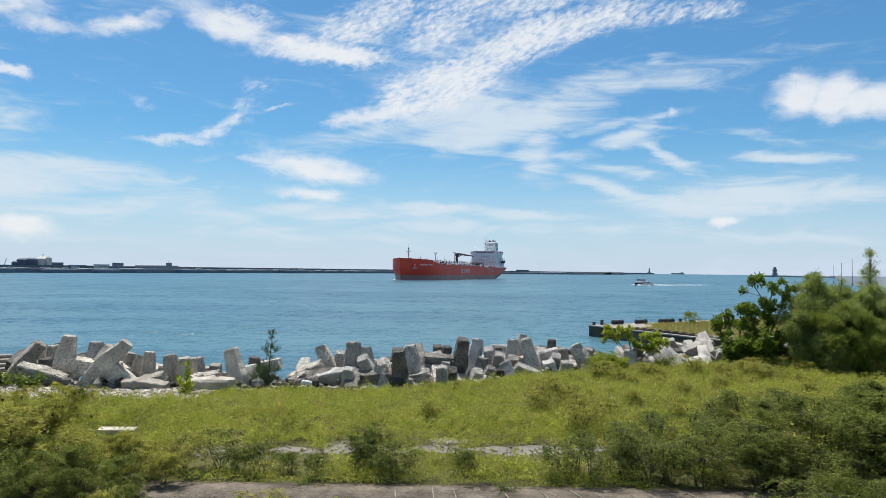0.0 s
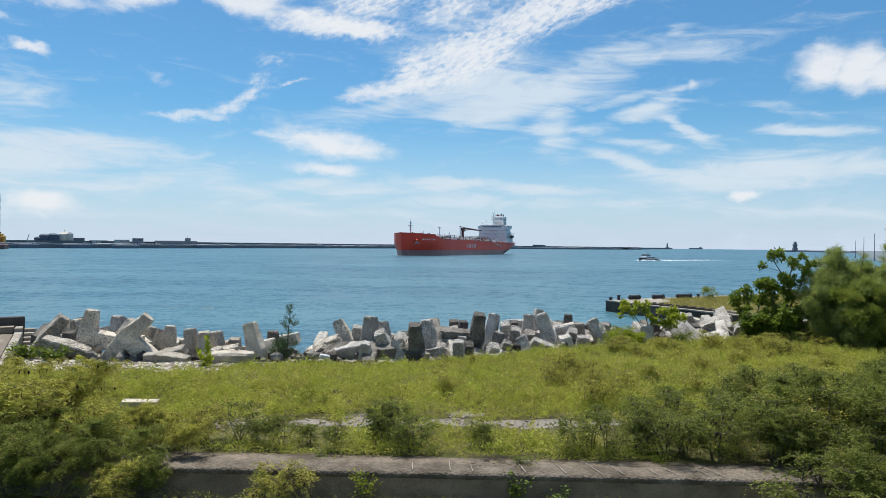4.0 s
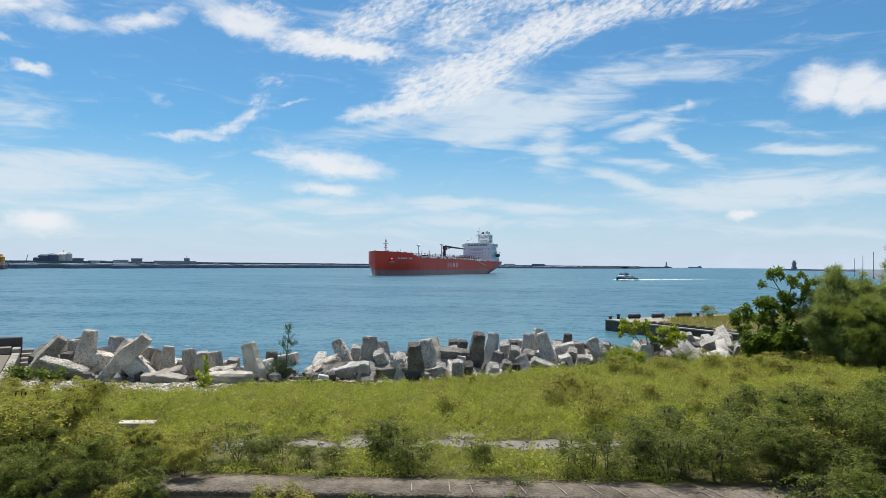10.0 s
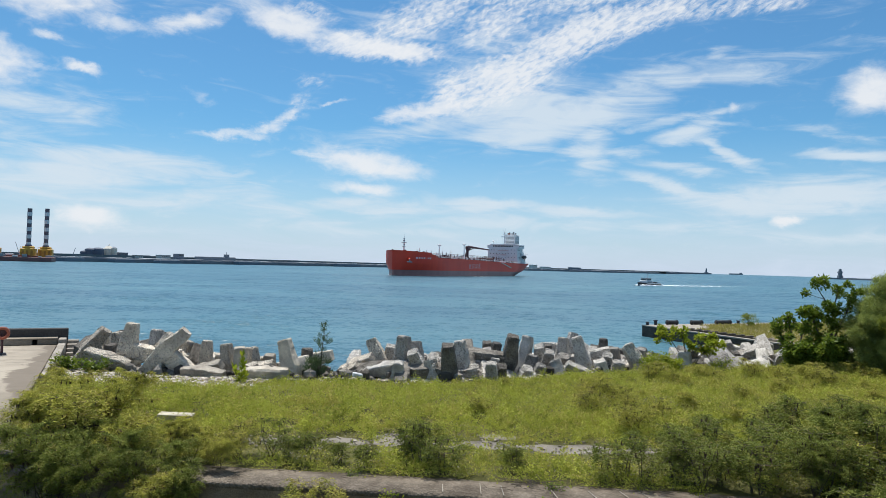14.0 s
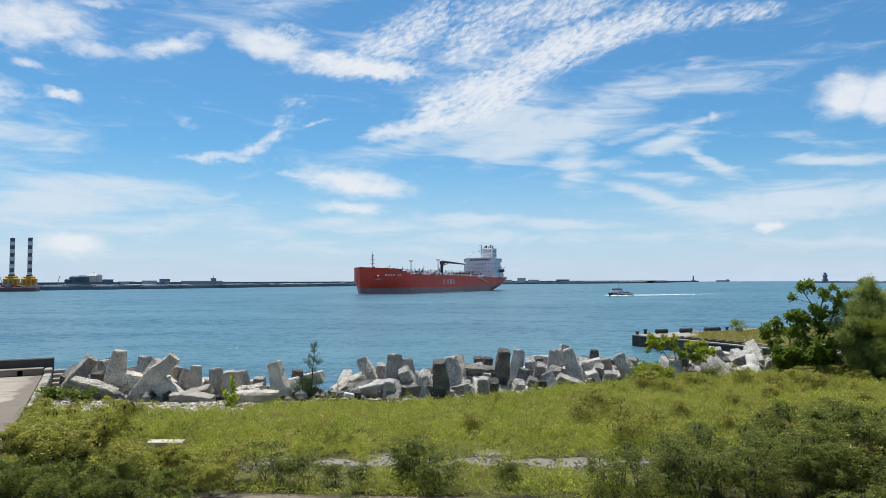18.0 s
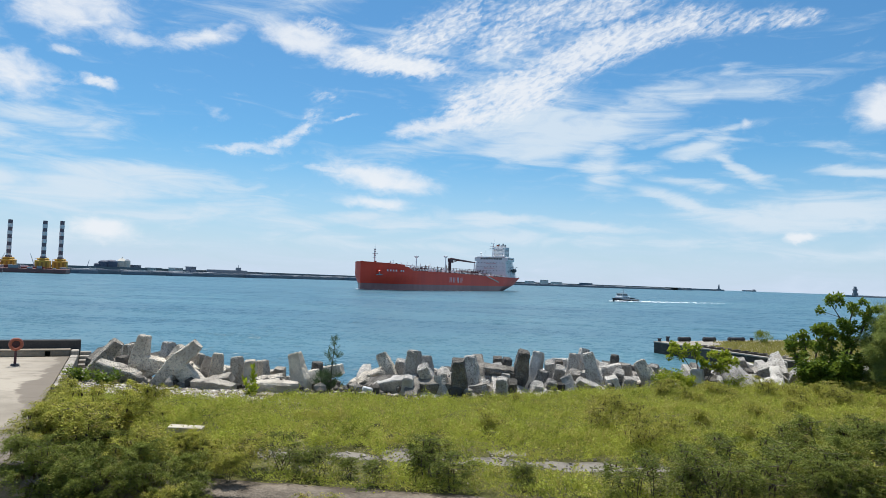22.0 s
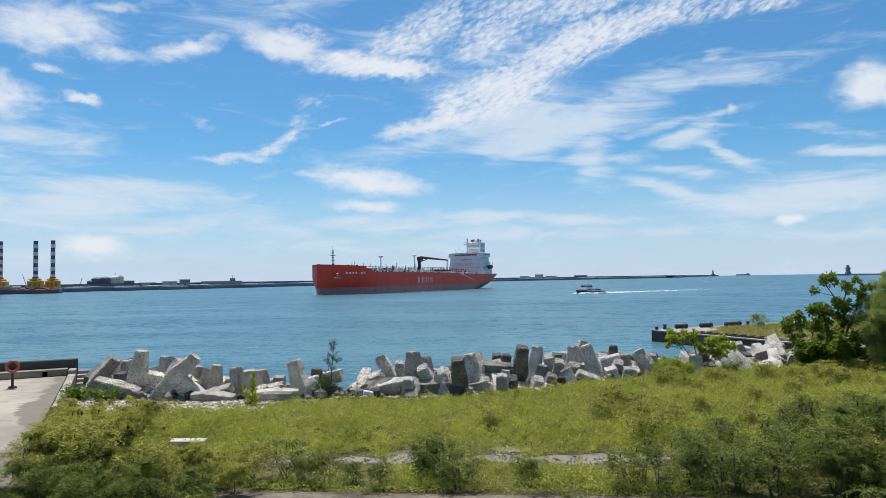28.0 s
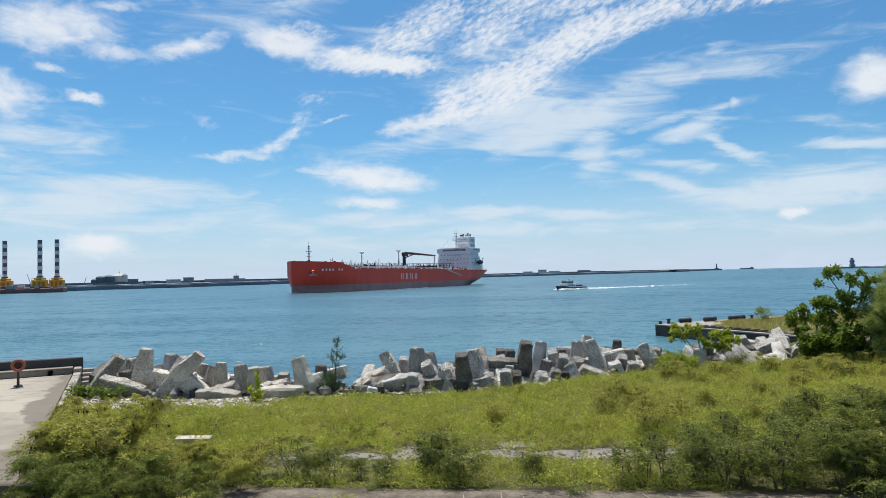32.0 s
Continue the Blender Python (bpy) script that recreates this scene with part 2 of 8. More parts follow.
def box(bm, x0, x1, y0, y1, z0, z1, bevel=0.0, m=None):
    r = bmesh.ops.create_cube(bm, size=1.0)
    bmesh.ops.scale(bm, vec=(x1 - x0, y1 - y0, z1 - z0), verts=r["verts"])
    bmesh.ops.translate(bm, vec=((x0 + x1) / 2, (y0 + y1) / 2, (z0 + z1) / 2), verts=r["verts"])
    verts = r["verts"]
    if bevel:
        edges = list({e for v in verts for e in v.link_edges})
        verts = list({v for f in bmesh.ops.bevel(bm, geom=edges, offset=bevel, segments=1, affect="EDGES")["faces"] for v in f.verts} | {v for v in verts if v.is_valid})
    if m is not None:
        bmesh.ops.transform(bm, matrix=m, verts=[v for v in verts if v.is_valid])
    return bm


def rod(bm, a, b, r0, r1=None, seg=8, caps=True):
    """A tapered round rod from a to b."""
    a, b = Vector(a), Vector(b)
    r1 = r0 if r1 is None else r1
    d = b - a
    turn = d.to_track_quat("Z", "Y").to_matrix().to_4x4()
    bmesh.ops.create_cone(bm, cap_ends=caps, segments=seg, radius1=r0, radius2=r1, depth=d.length,
                          matrix=Matrix.Translation((a + b) / 2) @ turn)
    return bm


def made(*boxes, bevel=0.0):
    """Several boxes in one mesh."""
    bm = bmesh.new()
    for b in boxes:
        box(bm, *b, bevel=bevel)
    return bm


class Nodes:
    def __init__(self, name):
        self.mat = bpy.data.materials.new(name)
        self.mat.use_nodes = True
        self.tree = self.mat.node_tree
        self.bsdf = self.tree.nodes["Principled BSDF"]
        self.place = self.tree.nodes.new("ShaderNodeTexCoord").outputs["Object"]

    def link(self, a, b):
        self.tree.links.new(a, b)

    def scaled(self, x, y, z):
        node = self.tree.nodes.new("ShaderNodeMapping")
        node.inputs["Scale"].default_value = (x, y, z)
        self.link(self.place, node.inputs[0])
        return node.outputs[0]

    def noise(self, scale, detail=4.0, rough=0.55, vec=None, distort=0.0):
        node = self.tree.nodes.new("ShaderNodeTexNoise")
        node.inputs["Scale"].default_value, node.inputs["Detail"].default_value = scale, detail
        node.inputs["Roughness"].default_value, node.inputs["Distortion"].default_value = rough, distort
        self.link(vec if vec is not None else self.place, node.inputs["Vector"])
        return node.outputs["Fac"]

    def ramp(self, v, *stops):
        node = self.tree.nodes.new("ShaderNodeValToRGB")
        e = node.color_ramp.elements
        while len(e) < len(stops):
            e.new(0.5)
        for el, (p, c) in zip(e, stops):
            el.position, el.color = p, (*c, 1)
        self.link(v, node.inputs[0])
        return node.outputs[0]

    def mix(self, fac, a, b, mode="MIX"):
        node = self.tree.nodes.new("ShaderNodeMix")
        node.data_type, node.blend_type = "RGBA", mode
        for sock, v in ((node.inputs[0], fac), (node.inputs[6], a), (node.inputs[7], b)):
            if isinstance(v, (float, int)):
                sock.default_value = v
            elif isinstance(v, tuple):
                sock.default_value = (*v, 1)
            else:
                self.link(v, sock)
        return node.outputs[2]

    def math(self, op, a, b=0.0, clamp=False):
        node = self.tree.nodes.new("ShaderNodeMath")
        node.operation, node.use_clamp = op, clamp
        for i, v in enumerate((a, b)):
            if isinstance(v, (float, int)):
                node.inputs[i].default_value = v
            else:
                self.link(v, node.inputs[i])
        return node.outputs[0]

    def step(self, v, lo, hi):
        node = self.tree.nodes.new("ShaderNodeMapRange")
        node.interpolation_type = "SMOOTHSTEP"
        node.inputs[1].default_value, node.inputs[2].default_value = lo, hi
        self.link(v, node.inputs[0])
        return node.outputs[0]

    def bump(self, height, strength, distance):
        node = self.tree.nodes.new("ShaderNodeBump")
        node.inputs["Strength"].default_value, node.inputs["Distance"].default_value = strength, distance
        self.link(height, node.inputs["Height"])
        self.link(node.outputs[0], self.bsdf.inputs["Normal"])

    def random(self, island=False):
        if island:
            return self.tree.nodes.new("ShaderNodeNewGeometry").outputs["Random Per Island"]
        return self.tree.nodes.new("ShaderNodeObjectInfo").outputs["Random"]

    def done(self, color, rough=0.8, metal=0.0, spec=None):
        for key, v in (("Base Color", color), ("Roughness", rough), ("Metallic", metal)):
            sock = self.bsdf.inputs[key]
            if isinstance(v, (float, int)):
                sock.default_value = v
            elif isinstance(v, tuple):
                sock.default_value = (*v, 1)
            else:
                self.link(v, sock)
        if spec is not None:
            self.bsdf.inputs["Specular IOR Level"].default_value = spec
        return self.mat


def plain(name, a, b, scale, rough=0.6, metal=0.0, bump=0.0, grime=0.25, spec=None):
    """Two tones blended by noise at two sizes, with fine relief."""
    n = Nodes(name)
    big, small = n.noise(scale, 5.0, 0.6), n.noise(scale * 9, 3.0)
    color = n.mix(n.step(big, 0.3, 0.72), a, b)
    color = n.mix(n.math("MULTIPLY", small, grime), color, tuple(0.55 * v for v in a))
    if bump:
        n.bump(small, bump, 0.02)
    return n.done(color, rough, metal, spec)


def foliage(name, dark, light, dry, dry_share=0.1, gloss=0.7, through_light=0.5, spread=0.9):
    """Leaves: each leaf has its own tone, light passes through."""
    n = Nodes(name)
    rnd = n.random(island=True)
    patch = n.math("ADD", n.math("MULTIPLY", n.noise(0.5, 3.0), 0.28), n.math("ADD", n.math("MULTIPLY", n.noise(1.4, 3.0), 0.26), n.math("MULTIPLY", n.noise(4.4, 2.0, 0.5), 0.46)))
    tone = n.math("ADD", n.math("MULTIPLY", rnd, 0.24), n.math("MULTIPLY", n.math("SUBTRACT", patch, 0.365), spread * 3.3), clamp=True)
    color = n.ramp(tone, (0.0, dark), (0.62, light), (1.0, tuple(min(1, v * 1.25) for v in light)))
    pick = n.math("FRACT", n.math("MULTIPLY", rnd, 17.31))
    tired = n.math("ADD", n.math("MULTIPLY", n.noise(0.75, 3.0, 0.6), 0.45), n.math("ADD", n.math("MULTIPLY", n.noise(3.1, 3.0, 0.6), 0.55), n.math("MULTIPLY", pick, 0.16)))
    color = n.mix(n.math("MULTIPLY", n.step(tired, 0.70 - 1.1 * dry_share, 0.80 - 1.1 * dry_share), 0.75), color, dry)
    n.done(color, gloss, 0.0, 0.08)
    mix = n.tree.nodes.new("ShaderNodeMixShader")
    mix.inputs[0].default_value = through_light
    glow = n.tree.nodes.new("ShaderNodeBsdfTranslucent")
    n.link(n.mix(0.35, color, (0.30, 0.39, 0.045)), glow.inputs["Color"])
    out = n.tree.nodes["Material Output"]
    n.link(n.bsdf.outputs[0], mix.inputs[1])
    n.link(glow.outputs[0], mix.inputs[2])
    n.link(mix.outputs[0], out.inputs["Surface"])
    return n.mat


def concrete(name, light, dark, mottling=1.2, bump=0.5, stain=(0.05, 0.045, 0.04), stain_share=0.45, pits=10.0, vary=0.0):
    """Weathered concrete: patches, dark algae stains, exposed stones."""
    n = Nodes(name)
    big = n.noise(mottling, 6.0, 0.65)
    stains = n.noise(mottling * 0.6, 7.0, 0.7, distort=0.6)
    stones = n.tree.nodes.new("ShaderNodeTexVoronoi")
    stones.inputs["Scale"].default_value = pits
    n.link(n.place, stones.inputs["Vector"])
    grit = n.noise(pits * 2.2, 3.0)
    color = n.mix(n.step(big, 0.32, 0.68), dark, light)
    color = n.mix(n.math("MULTIPLY", n.step(stains, 0.52, 0.75), stain_share), color, stain)
    color = n.mix(n.math("MULTIPLY", n.step(stones.outputs["Distance"], 0.3, 0.65), 0.28), color, tuple(0.45 * v for v in dark))
    if vary:
        color = n.mix(n.math("MULTIPLY", n.math("POWER", n.random(), 2.0), 1.3 * vary), color, tuple(0.32 * v for v in dark))
        warm = n.math("FRACT", n.math("MULTIPLY", n.random(), 7.3))
        color = n.mix(n.math("MULTIPLY", n.math("POWER", warm, 2.0), 0.55), color, (0.50, 0.44, 0.35))
    n.bump(n.math("SUBTRACT", n.math("MULTIPLY", grit, 0.6), stones.outputs["Distance"]), bump, 0.06)
    return n.done(color, 0.92, 0.0, 0.25)


def armour(name, low, high, holes, darkest):
    """Cast concrete with the pebbles washed out of it: rough blocks and smooth ones, dark stains low down and at random."""
    n = Nodes(name)
    rnd = n.random()
    rough_one = n.step(n.math("FRACT", n.math("MULTIPLY", rnd, 5.7)), 0.1, 0.55)
    big, stains, grit = n.noise(1.1, 6.0, 0.65), n.noise(0.8, 7.0, 0.7, distort=0.6), n.noise(26.0, 4.0, 0.7)
    stones = n.tree.nodes.new("ShaderNodeTexVoronoi")
    stones.inputs["Scale"].default_value = 13.0
    n.link(n.place, stones.inputs["Vector"])
    hole = n.noise(13.0, 4.0, 0.62)
    color = n.mix(n.step(big, 0.32, 0.68), low, high)
    color = n.mix(n.math("MULTIPLY", n.step(stains, 0.52, 0.74), 0.42), color, (0.05, 0.046, 0.042))
    # Pits are darkened in the colour as well, to paint their shade.
    color = n.mix(n.math("MULTIPLY", n.step(hole, 0.50, 0.62), n.math("ADD", 0.06, n.math("MULTIPLY", rough_one, holes))), color, (0.09, 0.084, 0.077))
    color = n.mix(n.math("MULTIPLY", n.step(grit, 0.56, 0.70), n.math("MULTIPLY", rough_one, 0.5)), color, (0.62, 0.60, 0.56))
    color = n.mix(n.math("MULTIPLY", n.math("POWER", rnd, 3.0), darkest), color, (0.05, 0.047, 0.045))
    warm = n.math("FRACT", n.math("MULTIPLY", rnd, 7.3))
    color = n.mix(n.math("MULTIPLY", n.math("POWER", warm, 2.0), 0.35), color, (0.52, 0.465, 0.39))
    n.bump(n.math("SUBTRACT", n.math("MULTIPLY", grit, 0.5), n.math("MULTIPLY", hole, n.math("ADD", 0.3, rough_one))), 1.0, 0.16)
    return n.done(color, 0.92, 0.0, 0.25)


def sea():
    """Choppy water: the slopes of three sizes of waves turn the surface's normal."""
    n = Nodes("sea_water")
    far = n.noise(1.0, 4.0, 0.6, n.scaled(0.009, 0.03, 1), 0.5)
    color = n.mix(n.step(far, 0.35, 0.7), (0.030, 0.096, 0.138), (0.058, 0.146, 0.182))
    total = None
    for scale, amount in (((2.2, 3.0, 1), 0.27), ((0.5, 0.85, 1), 0.31), ((0.07, 0.13, 1), 0.20)):
        node = n.tree.nodes.new("ShaderNodeTexNoise")
        node.inputs["Scale"].default_value, node.inputs["Detail"].default_value, node.inputs["Distortion"].default_value = 1.0, 3.0, 0.3
        n.link(n.scaled(*scale), node.inputs["Vector"])
        move = n.tree.nodes.new("ShaderNodeVectorMath")
        move.operation = "MULTIPLY_ADD"
        n.link(node.outputs["Color"], move.inputs[0])
        move.inputs[1].default_value, move.inputs[2].default_value = (amount * 2.6, amount * 4.2, 0), (-amount * 1.3, -amount * 2.1, 0)
        if total is None:
            total = move.outputs[0]
        else:
            add = n.tree.nodes.new("ShaderNodeVectorMath")
            n.link(total, add.inputs[0])
            n.link(move.outputs[0], add.inputs[1])
            total = add.outputs[0]
    lift = n.tree.nodes.new("ShaderNodeVectorMath")
    n.link(total, lift.inputs[0])
    lift.inputs[1].default_value = (0, 0, 1)
    norm = n.tree.nodes.new("ShaderNodeVectorMath")
    norm.operation = "NORMALIZE"
    n.link(lift.outputs[0], norm.inputs[0])
    n.link(norm.outputs[0], n.bsdf.inputs["Normal"])
    mat = n.done(color, 0.32, 0.0, 0.45)
    n.bsdf.inputs["IOR"].default_value = 1.33
    return mat


def soil():
    n = Nodes("sandy_soil")
    big, small, fine = n.noise(0.5, 6.0, 0.6), n.noise(6.0, 5.0, 0.65), n.noise(45.0, 3.0)
    color = n.ramp(big, (0.3, (0.056, 0.058, 0.016)), (0.55, (0.10, 0.096, 0.03)), (0.8, (0.17, 0.148, 0.075)))
    color = n.mix(n.math("MULTIPLY", n.step(small, 0.56, 0.78), 0.4), color, (0.19, 0.16, 0.09))
    n.bump(n.math("ADD", small, n.math("MULTIPLY", fine, 0.4)), 0.6, 0.08)
    return n.done(color, 0.95, 0.0, 0.2)


def stones(name, dark, mid, light):
    """Loose stones, each with a tone of its own."""
    n = Nodes(name)
    color = n.ramp(n.random(island=True), (0.0, dark), (0.55, mid), (1.0, light))
    grit = n.noise(22.0, 4.0, 0.65)
    color = n.mix(n.math("MULTIPLY", n.step(grit, 0.45, 0.7), 0.45), color, tuple(0.5 * v for v in mid))
    n.bump(grit, 0.5, 0.03)
    return n.done(color, 0.92, 0.0, 0.2)


def hull_paint(name, a, b):
    n = Nodes(name)
    streak = n.noise(1.0, 6.0, 0.6, n.scaled(0.35, 0.35, 0.04))
    big = n.noise(0.06, 4.0)
    rust = n.noise(1.0, 6.0, 0.7, n.scaled(0.9, 0.9, 0.12))
    color = n.mix(n.step(streak, 0.35, 0.75), a, b)
    color = n.mix(n.math("MULTIPLY", n.step(big, 0.45, 0.75), 0.35), color, tuple(min(1.0, 1.25 * v) for v in a))
    color = n.mix(n.math("MULTIPLY", n.step(rust, 0.62, 0.8), 0.4), color, (0.11, 0.035, 0.02))
    return n.done(color, 0.45, 0.0, 0.4)


M_SEA = sea()
M_SOIL = soil()
M_DOLOS = armour("cast_armour_concrete", (0.385, 0.36, 0.328), (0.78, 0.74, 0.68), 0.6, 0.92)
M_DOLOS_PALE = armour("sun_bleached_armour_concrete", (0.45, 0.395, 0.325), (0.84, 0.755, 0.625), 0.62, 0.6)
M_DOLOS_DARK = concrete("stained_dark_armour_concrete", (0.29, 0.265, 0.23), (0.105, 0.095, 0.083), 1.2, 0.9, stain=(0.025, 0.024, 0.022), stain_share=0.7, pits=13.0)


def damp_apron():
    """Pale quay concrete: worn patches, and a darker border along its free edge and across the near end."""
    n = Nodes("apron_concrete")
    split_up = n.tree.nodes.new("ShaderNodeSeparateXYZ")
    n.link(n.place, split_up.inputs[0])
    along, inward = split_up.outputs[0], n.math("MULTIPLY", split_up.outputs[1], -1.0)
    big, mid, fine_grit = n.noise(0.16, 6.0, 0.6), n.noise(0.9, 6.0, 0.65, distort=0.5), n.noise(30.0, 3.0, 0.6)
    color = n.mix(n.step(big, 0.36, 0.66), (0.205, 0.176, 0.138), (0.355, 0.312, 0.25))
    color = n.mix(n.math("MULTIPLY", n.step(mid, 0.45, 0.7), 0.55), color, (0.175, 0.148, 0.115))
    reach = n.math("ADD", n.math("MULTIPLY", n.math("SUBTRACT", mid, 0.5), 1.6), n.math("MULTIPLY", n.math("SUBTRACT", big, 0.5), 2.6))
    border = n.step(n.math("SUBTRACT", n.math("ADD", 0.62, reach), inward), -0.12, 0.12)
    near_end = n.step(n.math("ADD", along, n.math("MULTIPLY", reach, 0.7)), 17.3, 17.6)
    darker_edge = n.math("MAXIMUM", border, near_end)
    color = n.mix(n.math("MULTIPLY", darker_edge, 0.85), color, (0.145, 0.12, 0.094))
    color = n.mix(n.math("MULTIPLY", n.step(fine_grit, 0.5, 0.75), 0.25), color, (0.12, 0.10, 0.08))
    n.bump(fine_grit, 0.2, 0.02)
    return n.done(color, 0.9, 0.0, 0.25)


M_APRON = damp_apron()
M_STEP = concrete("drain_step_concrete", (0.42, 0.356, 0.278), (0.17, 0.142, 0.107), 0.22, 0.2, stain=(0.12, 0.105, 0.085), stain_share=0.8, pits=26.0)
M_WALLTOP = concrete("old_wall_concrete", (0.225, 0.188, 0.147), (0.088, 0.07, 0.052), 1.3, 0.5, stain=(0.05, 0.04, 0.03), pits=16.0)
M_WALLFACE = concrete("mossy_wall_concrete", (0.34, 0.265, 0.195), (0.185, 0.142, 0.104), 1.4, 0.35, stain=(0.03, 0.026, 0.02), pits=46.0)
M_PARAPET = concrete("dark_parapet_concrete", (0.085, 0.08, 0.075), (0.06, 0.055, 0.052), 0.8, 0.3, pits=16.0)
M_PIER = concrete("pier_concrete", (0.42, 0.38, 0.325), (0.26, 0.232, 0.195), 0.6, 0.3, pits=12.0)
M_PIERSIDE = concrete("dark_pier_concrete", (0.12, 0.10, 0.082), (0.055, 0.047, 0.039), 0.5, 0.4, pits=8.0)
M_PEBBLE = stones("bleached_rubble", (0.16, 0.13, 0.10), (0.40, 0.35, 0.28), (0.66, 0.62, 0.55))
M_SAND = plain("grey_sand_and_grit", (0.235, 0.21, 0.178), (0.16, 0.141, 0.115), 1.6, 0.95, bump=0.6, grime=0.5)
M_GRAVEL = stones("grey_gravel", (0.18, 0.155, 0.125), (0.30, 0.265, 0.22), (0.44, 0.40, 0.34))
M_RUBBER = plain("black_rubber", (0.018, 0.018, 0.02), (0.03, 0.03, 0.032), 2.0, 0.7)
M_HULL = hull_paint("red_hull_paint", (0.78, 0.06, 0.026), (0.70, 0.05, 0.025))
M_BOOT = hull_paint("faded_antifouling", (0.36, 0.185, 0.165), (0.28, 0.135, 0.125))
M_DECK = plain("deck_red_oxide", (0.28, 0.06, 0.035), (0.20, 0.05, 0.03), 0.2, 0.7)
M_WHITE = plain("ship_white_paint", (0.80, 0.81, 0.82), (0.70, 0.71, 0.72), 0.3, 0.5, grime=0.12)
M_FUNNEL = plain("funnel_grey_paint", (0.68, 0.70, 0.72), (0.58, 0.60, 0.62), 0.2, 0.6, grime=0.3)
M_WARNING = plain("faded_red_writing", (0.62, 0.40, 0.40), (0.70, 0.52, 0.52), 0.4, 0.6)
M_GREY = plain("grey_steel", (0.34, 0.35, 0.36), (0.26, 0.27, 0.28), 0.4, 0.55)
M_MAROON = plain("maroon_steel", (0.075, 0.022, 0.026), (0.055, 0.018, 0.022), 0.4, 0.5)
M_GLASS = plain("dark_window_glass", (0.02, 0.028, 0.035), (0.03, 0.04, 0.048), 0.5, 0.12, spec=0.6)
M_BLACK = plain("black_paint", (0.02, 0.02, 0.024), (0.035, 0.035, 0.04), 0.5, 0.5)
M_ORANGE = plain("orange_plastic", (0.40, 0.10, 0.05), (0.27, 0.08, 0.045), 2.0, 0.5)
M_YELLOW = plain("yellow_jack_paint", (0.62, 0.36, 0.04), (0.48, 0.26, 0.035), 0.3, 0.6)
# Barge red lifted towards grey, with the haze of distance in it.
M_BARGE = plain("hazed_barge_red_paint", (0.20, 0.095, 0.09), (0.15, 0.075, 0.075), 0.1, 0.7)
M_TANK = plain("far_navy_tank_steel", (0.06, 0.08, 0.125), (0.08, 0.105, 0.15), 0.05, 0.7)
# Jack yellow darkened, as the shade inside the jack house recesses.
M_SHADOWED = plain("shaded_jack_yellow", (0.36, 0.20, 0.035), (0.28, 0.15, 0.03), 0.4, 0.7)
# Leg bands are lighter than their paint, to carry the haze.
M_LEGDARK = plain("hazed_dark_band_paint", (0.115, 0.09, 0.115), (0.14, 0.105, 0.13), 0.3, 0.6)
M_LEGWHITE = plain("white_band_paint", (0.70, 0.70, 0.70), (0.58, 0.58, 0.6), 0.3, 0.6)
M_TIMBER = plain("weathered_timber", (0.52, 0.47, 0.36), (0.30, 0.26, 0.2), 3.0, 0.85, bump=0.3)
M_BARK = plain("grey_bark", (0.13, 0.105, 0.08), (0.08, 0.065, 0.05), 5.0, 0.9, bump=0.5)
M_STEM = plain("thin_brown_stem", (0.10, 0.075, 0.05), (0.06, 0.05, 0.035), 6.0, 0.85)
M_FOAM = plain("sea_foam", (0.82, 0.86, 0.87), (0.62, 0.72, 0.76), 0.8, 0.7, grime=0.1)
# Distance haze is mixed into these colours: rock, cap, tower, dark steel.
M_FARROCK = plain("hazed_breakwater_rock", (0.185, 0.20, 0.225), (0.13, 0.145, 0.17), 0.12, 0.9)
M_FARTOP = plain("hazed_breakwater_cap", (0.34, 0.36, 0.39), (0.22, 0.24, 0.27), 0.05, 0.9)
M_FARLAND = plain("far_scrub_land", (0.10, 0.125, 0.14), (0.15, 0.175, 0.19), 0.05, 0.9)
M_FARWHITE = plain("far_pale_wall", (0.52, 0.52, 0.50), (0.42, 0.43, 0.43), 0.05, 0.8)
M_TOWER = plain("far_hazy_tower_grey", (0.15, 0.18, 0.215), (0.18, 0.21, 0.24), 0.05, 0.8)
M_FARDARK = plain("hazed_dark_steel", (0.105, 0.135, 0.18), (0.13, 0.16, 0.205), 0.05, 0.7)
M_SILO = plain("far_tan_silo", (0.62, 0.59, 0.51), (0.50, 0.47, 0.41), 0.08, 0.8)
M_GRASSY = foliage("ground_creeper_leaves", (0.068, 0.098, 0.018), (0.365, 0.378, 0.066), (0.47, 0.375, 0.125), 0.10, through_light=0.36, spread=1.3)
M_FERNY = foliage("feathery_shrub_leaves", (0.056, 0.068, 0.021), (0.425, 0.405, 0.075), (0.37, 0.285, 0.105), 0.10, through_light=0.24)
# Dark sapling green; on the big wall shrubs it stands for shade.
M_SAPLING_SHADE = foliage("dark_sapling_and_shaded_leaves", (0.027, 0.042, 0.014), (0.19, 0.215, 0.048), (0.28, 0.22, 0.08), 0.06, through_light=0.24)
M_NEEDLE = foliage("needle_foliage", (0.078, 0.116, 0.053), (0.34, 0.38, 0.122), (0.22, 0.21, 0.06), 0.03, through_light=0.4)
M_NEEDLE_BLUE = foliage("blue_green_needle_foliage", (0.024, 0.05, 0.034), (0.10, 0.145, 0.08), (0.14, 0.14, 0.06), 0.02, through_light=0.2)
# Yellower needles, coloured as the sunlit patch amid the casuarinas; also the jetty bush.
M_NEEDLE_PALE = foliage("pale_sunlit_needle_foliage", (0.06, 0.095, 0.026), (0.26, 0.295, 0.055), (0.28, 0.25, 0.06), 0.05, through_light=0.3)
M_YOUNG = foliage("yellow_green_leaves", (0.09, 0.14, 0.016), (0.30, 0.34, 0.03), (0.40, 0.36, 0.05), 0.08, gloss=0.4)
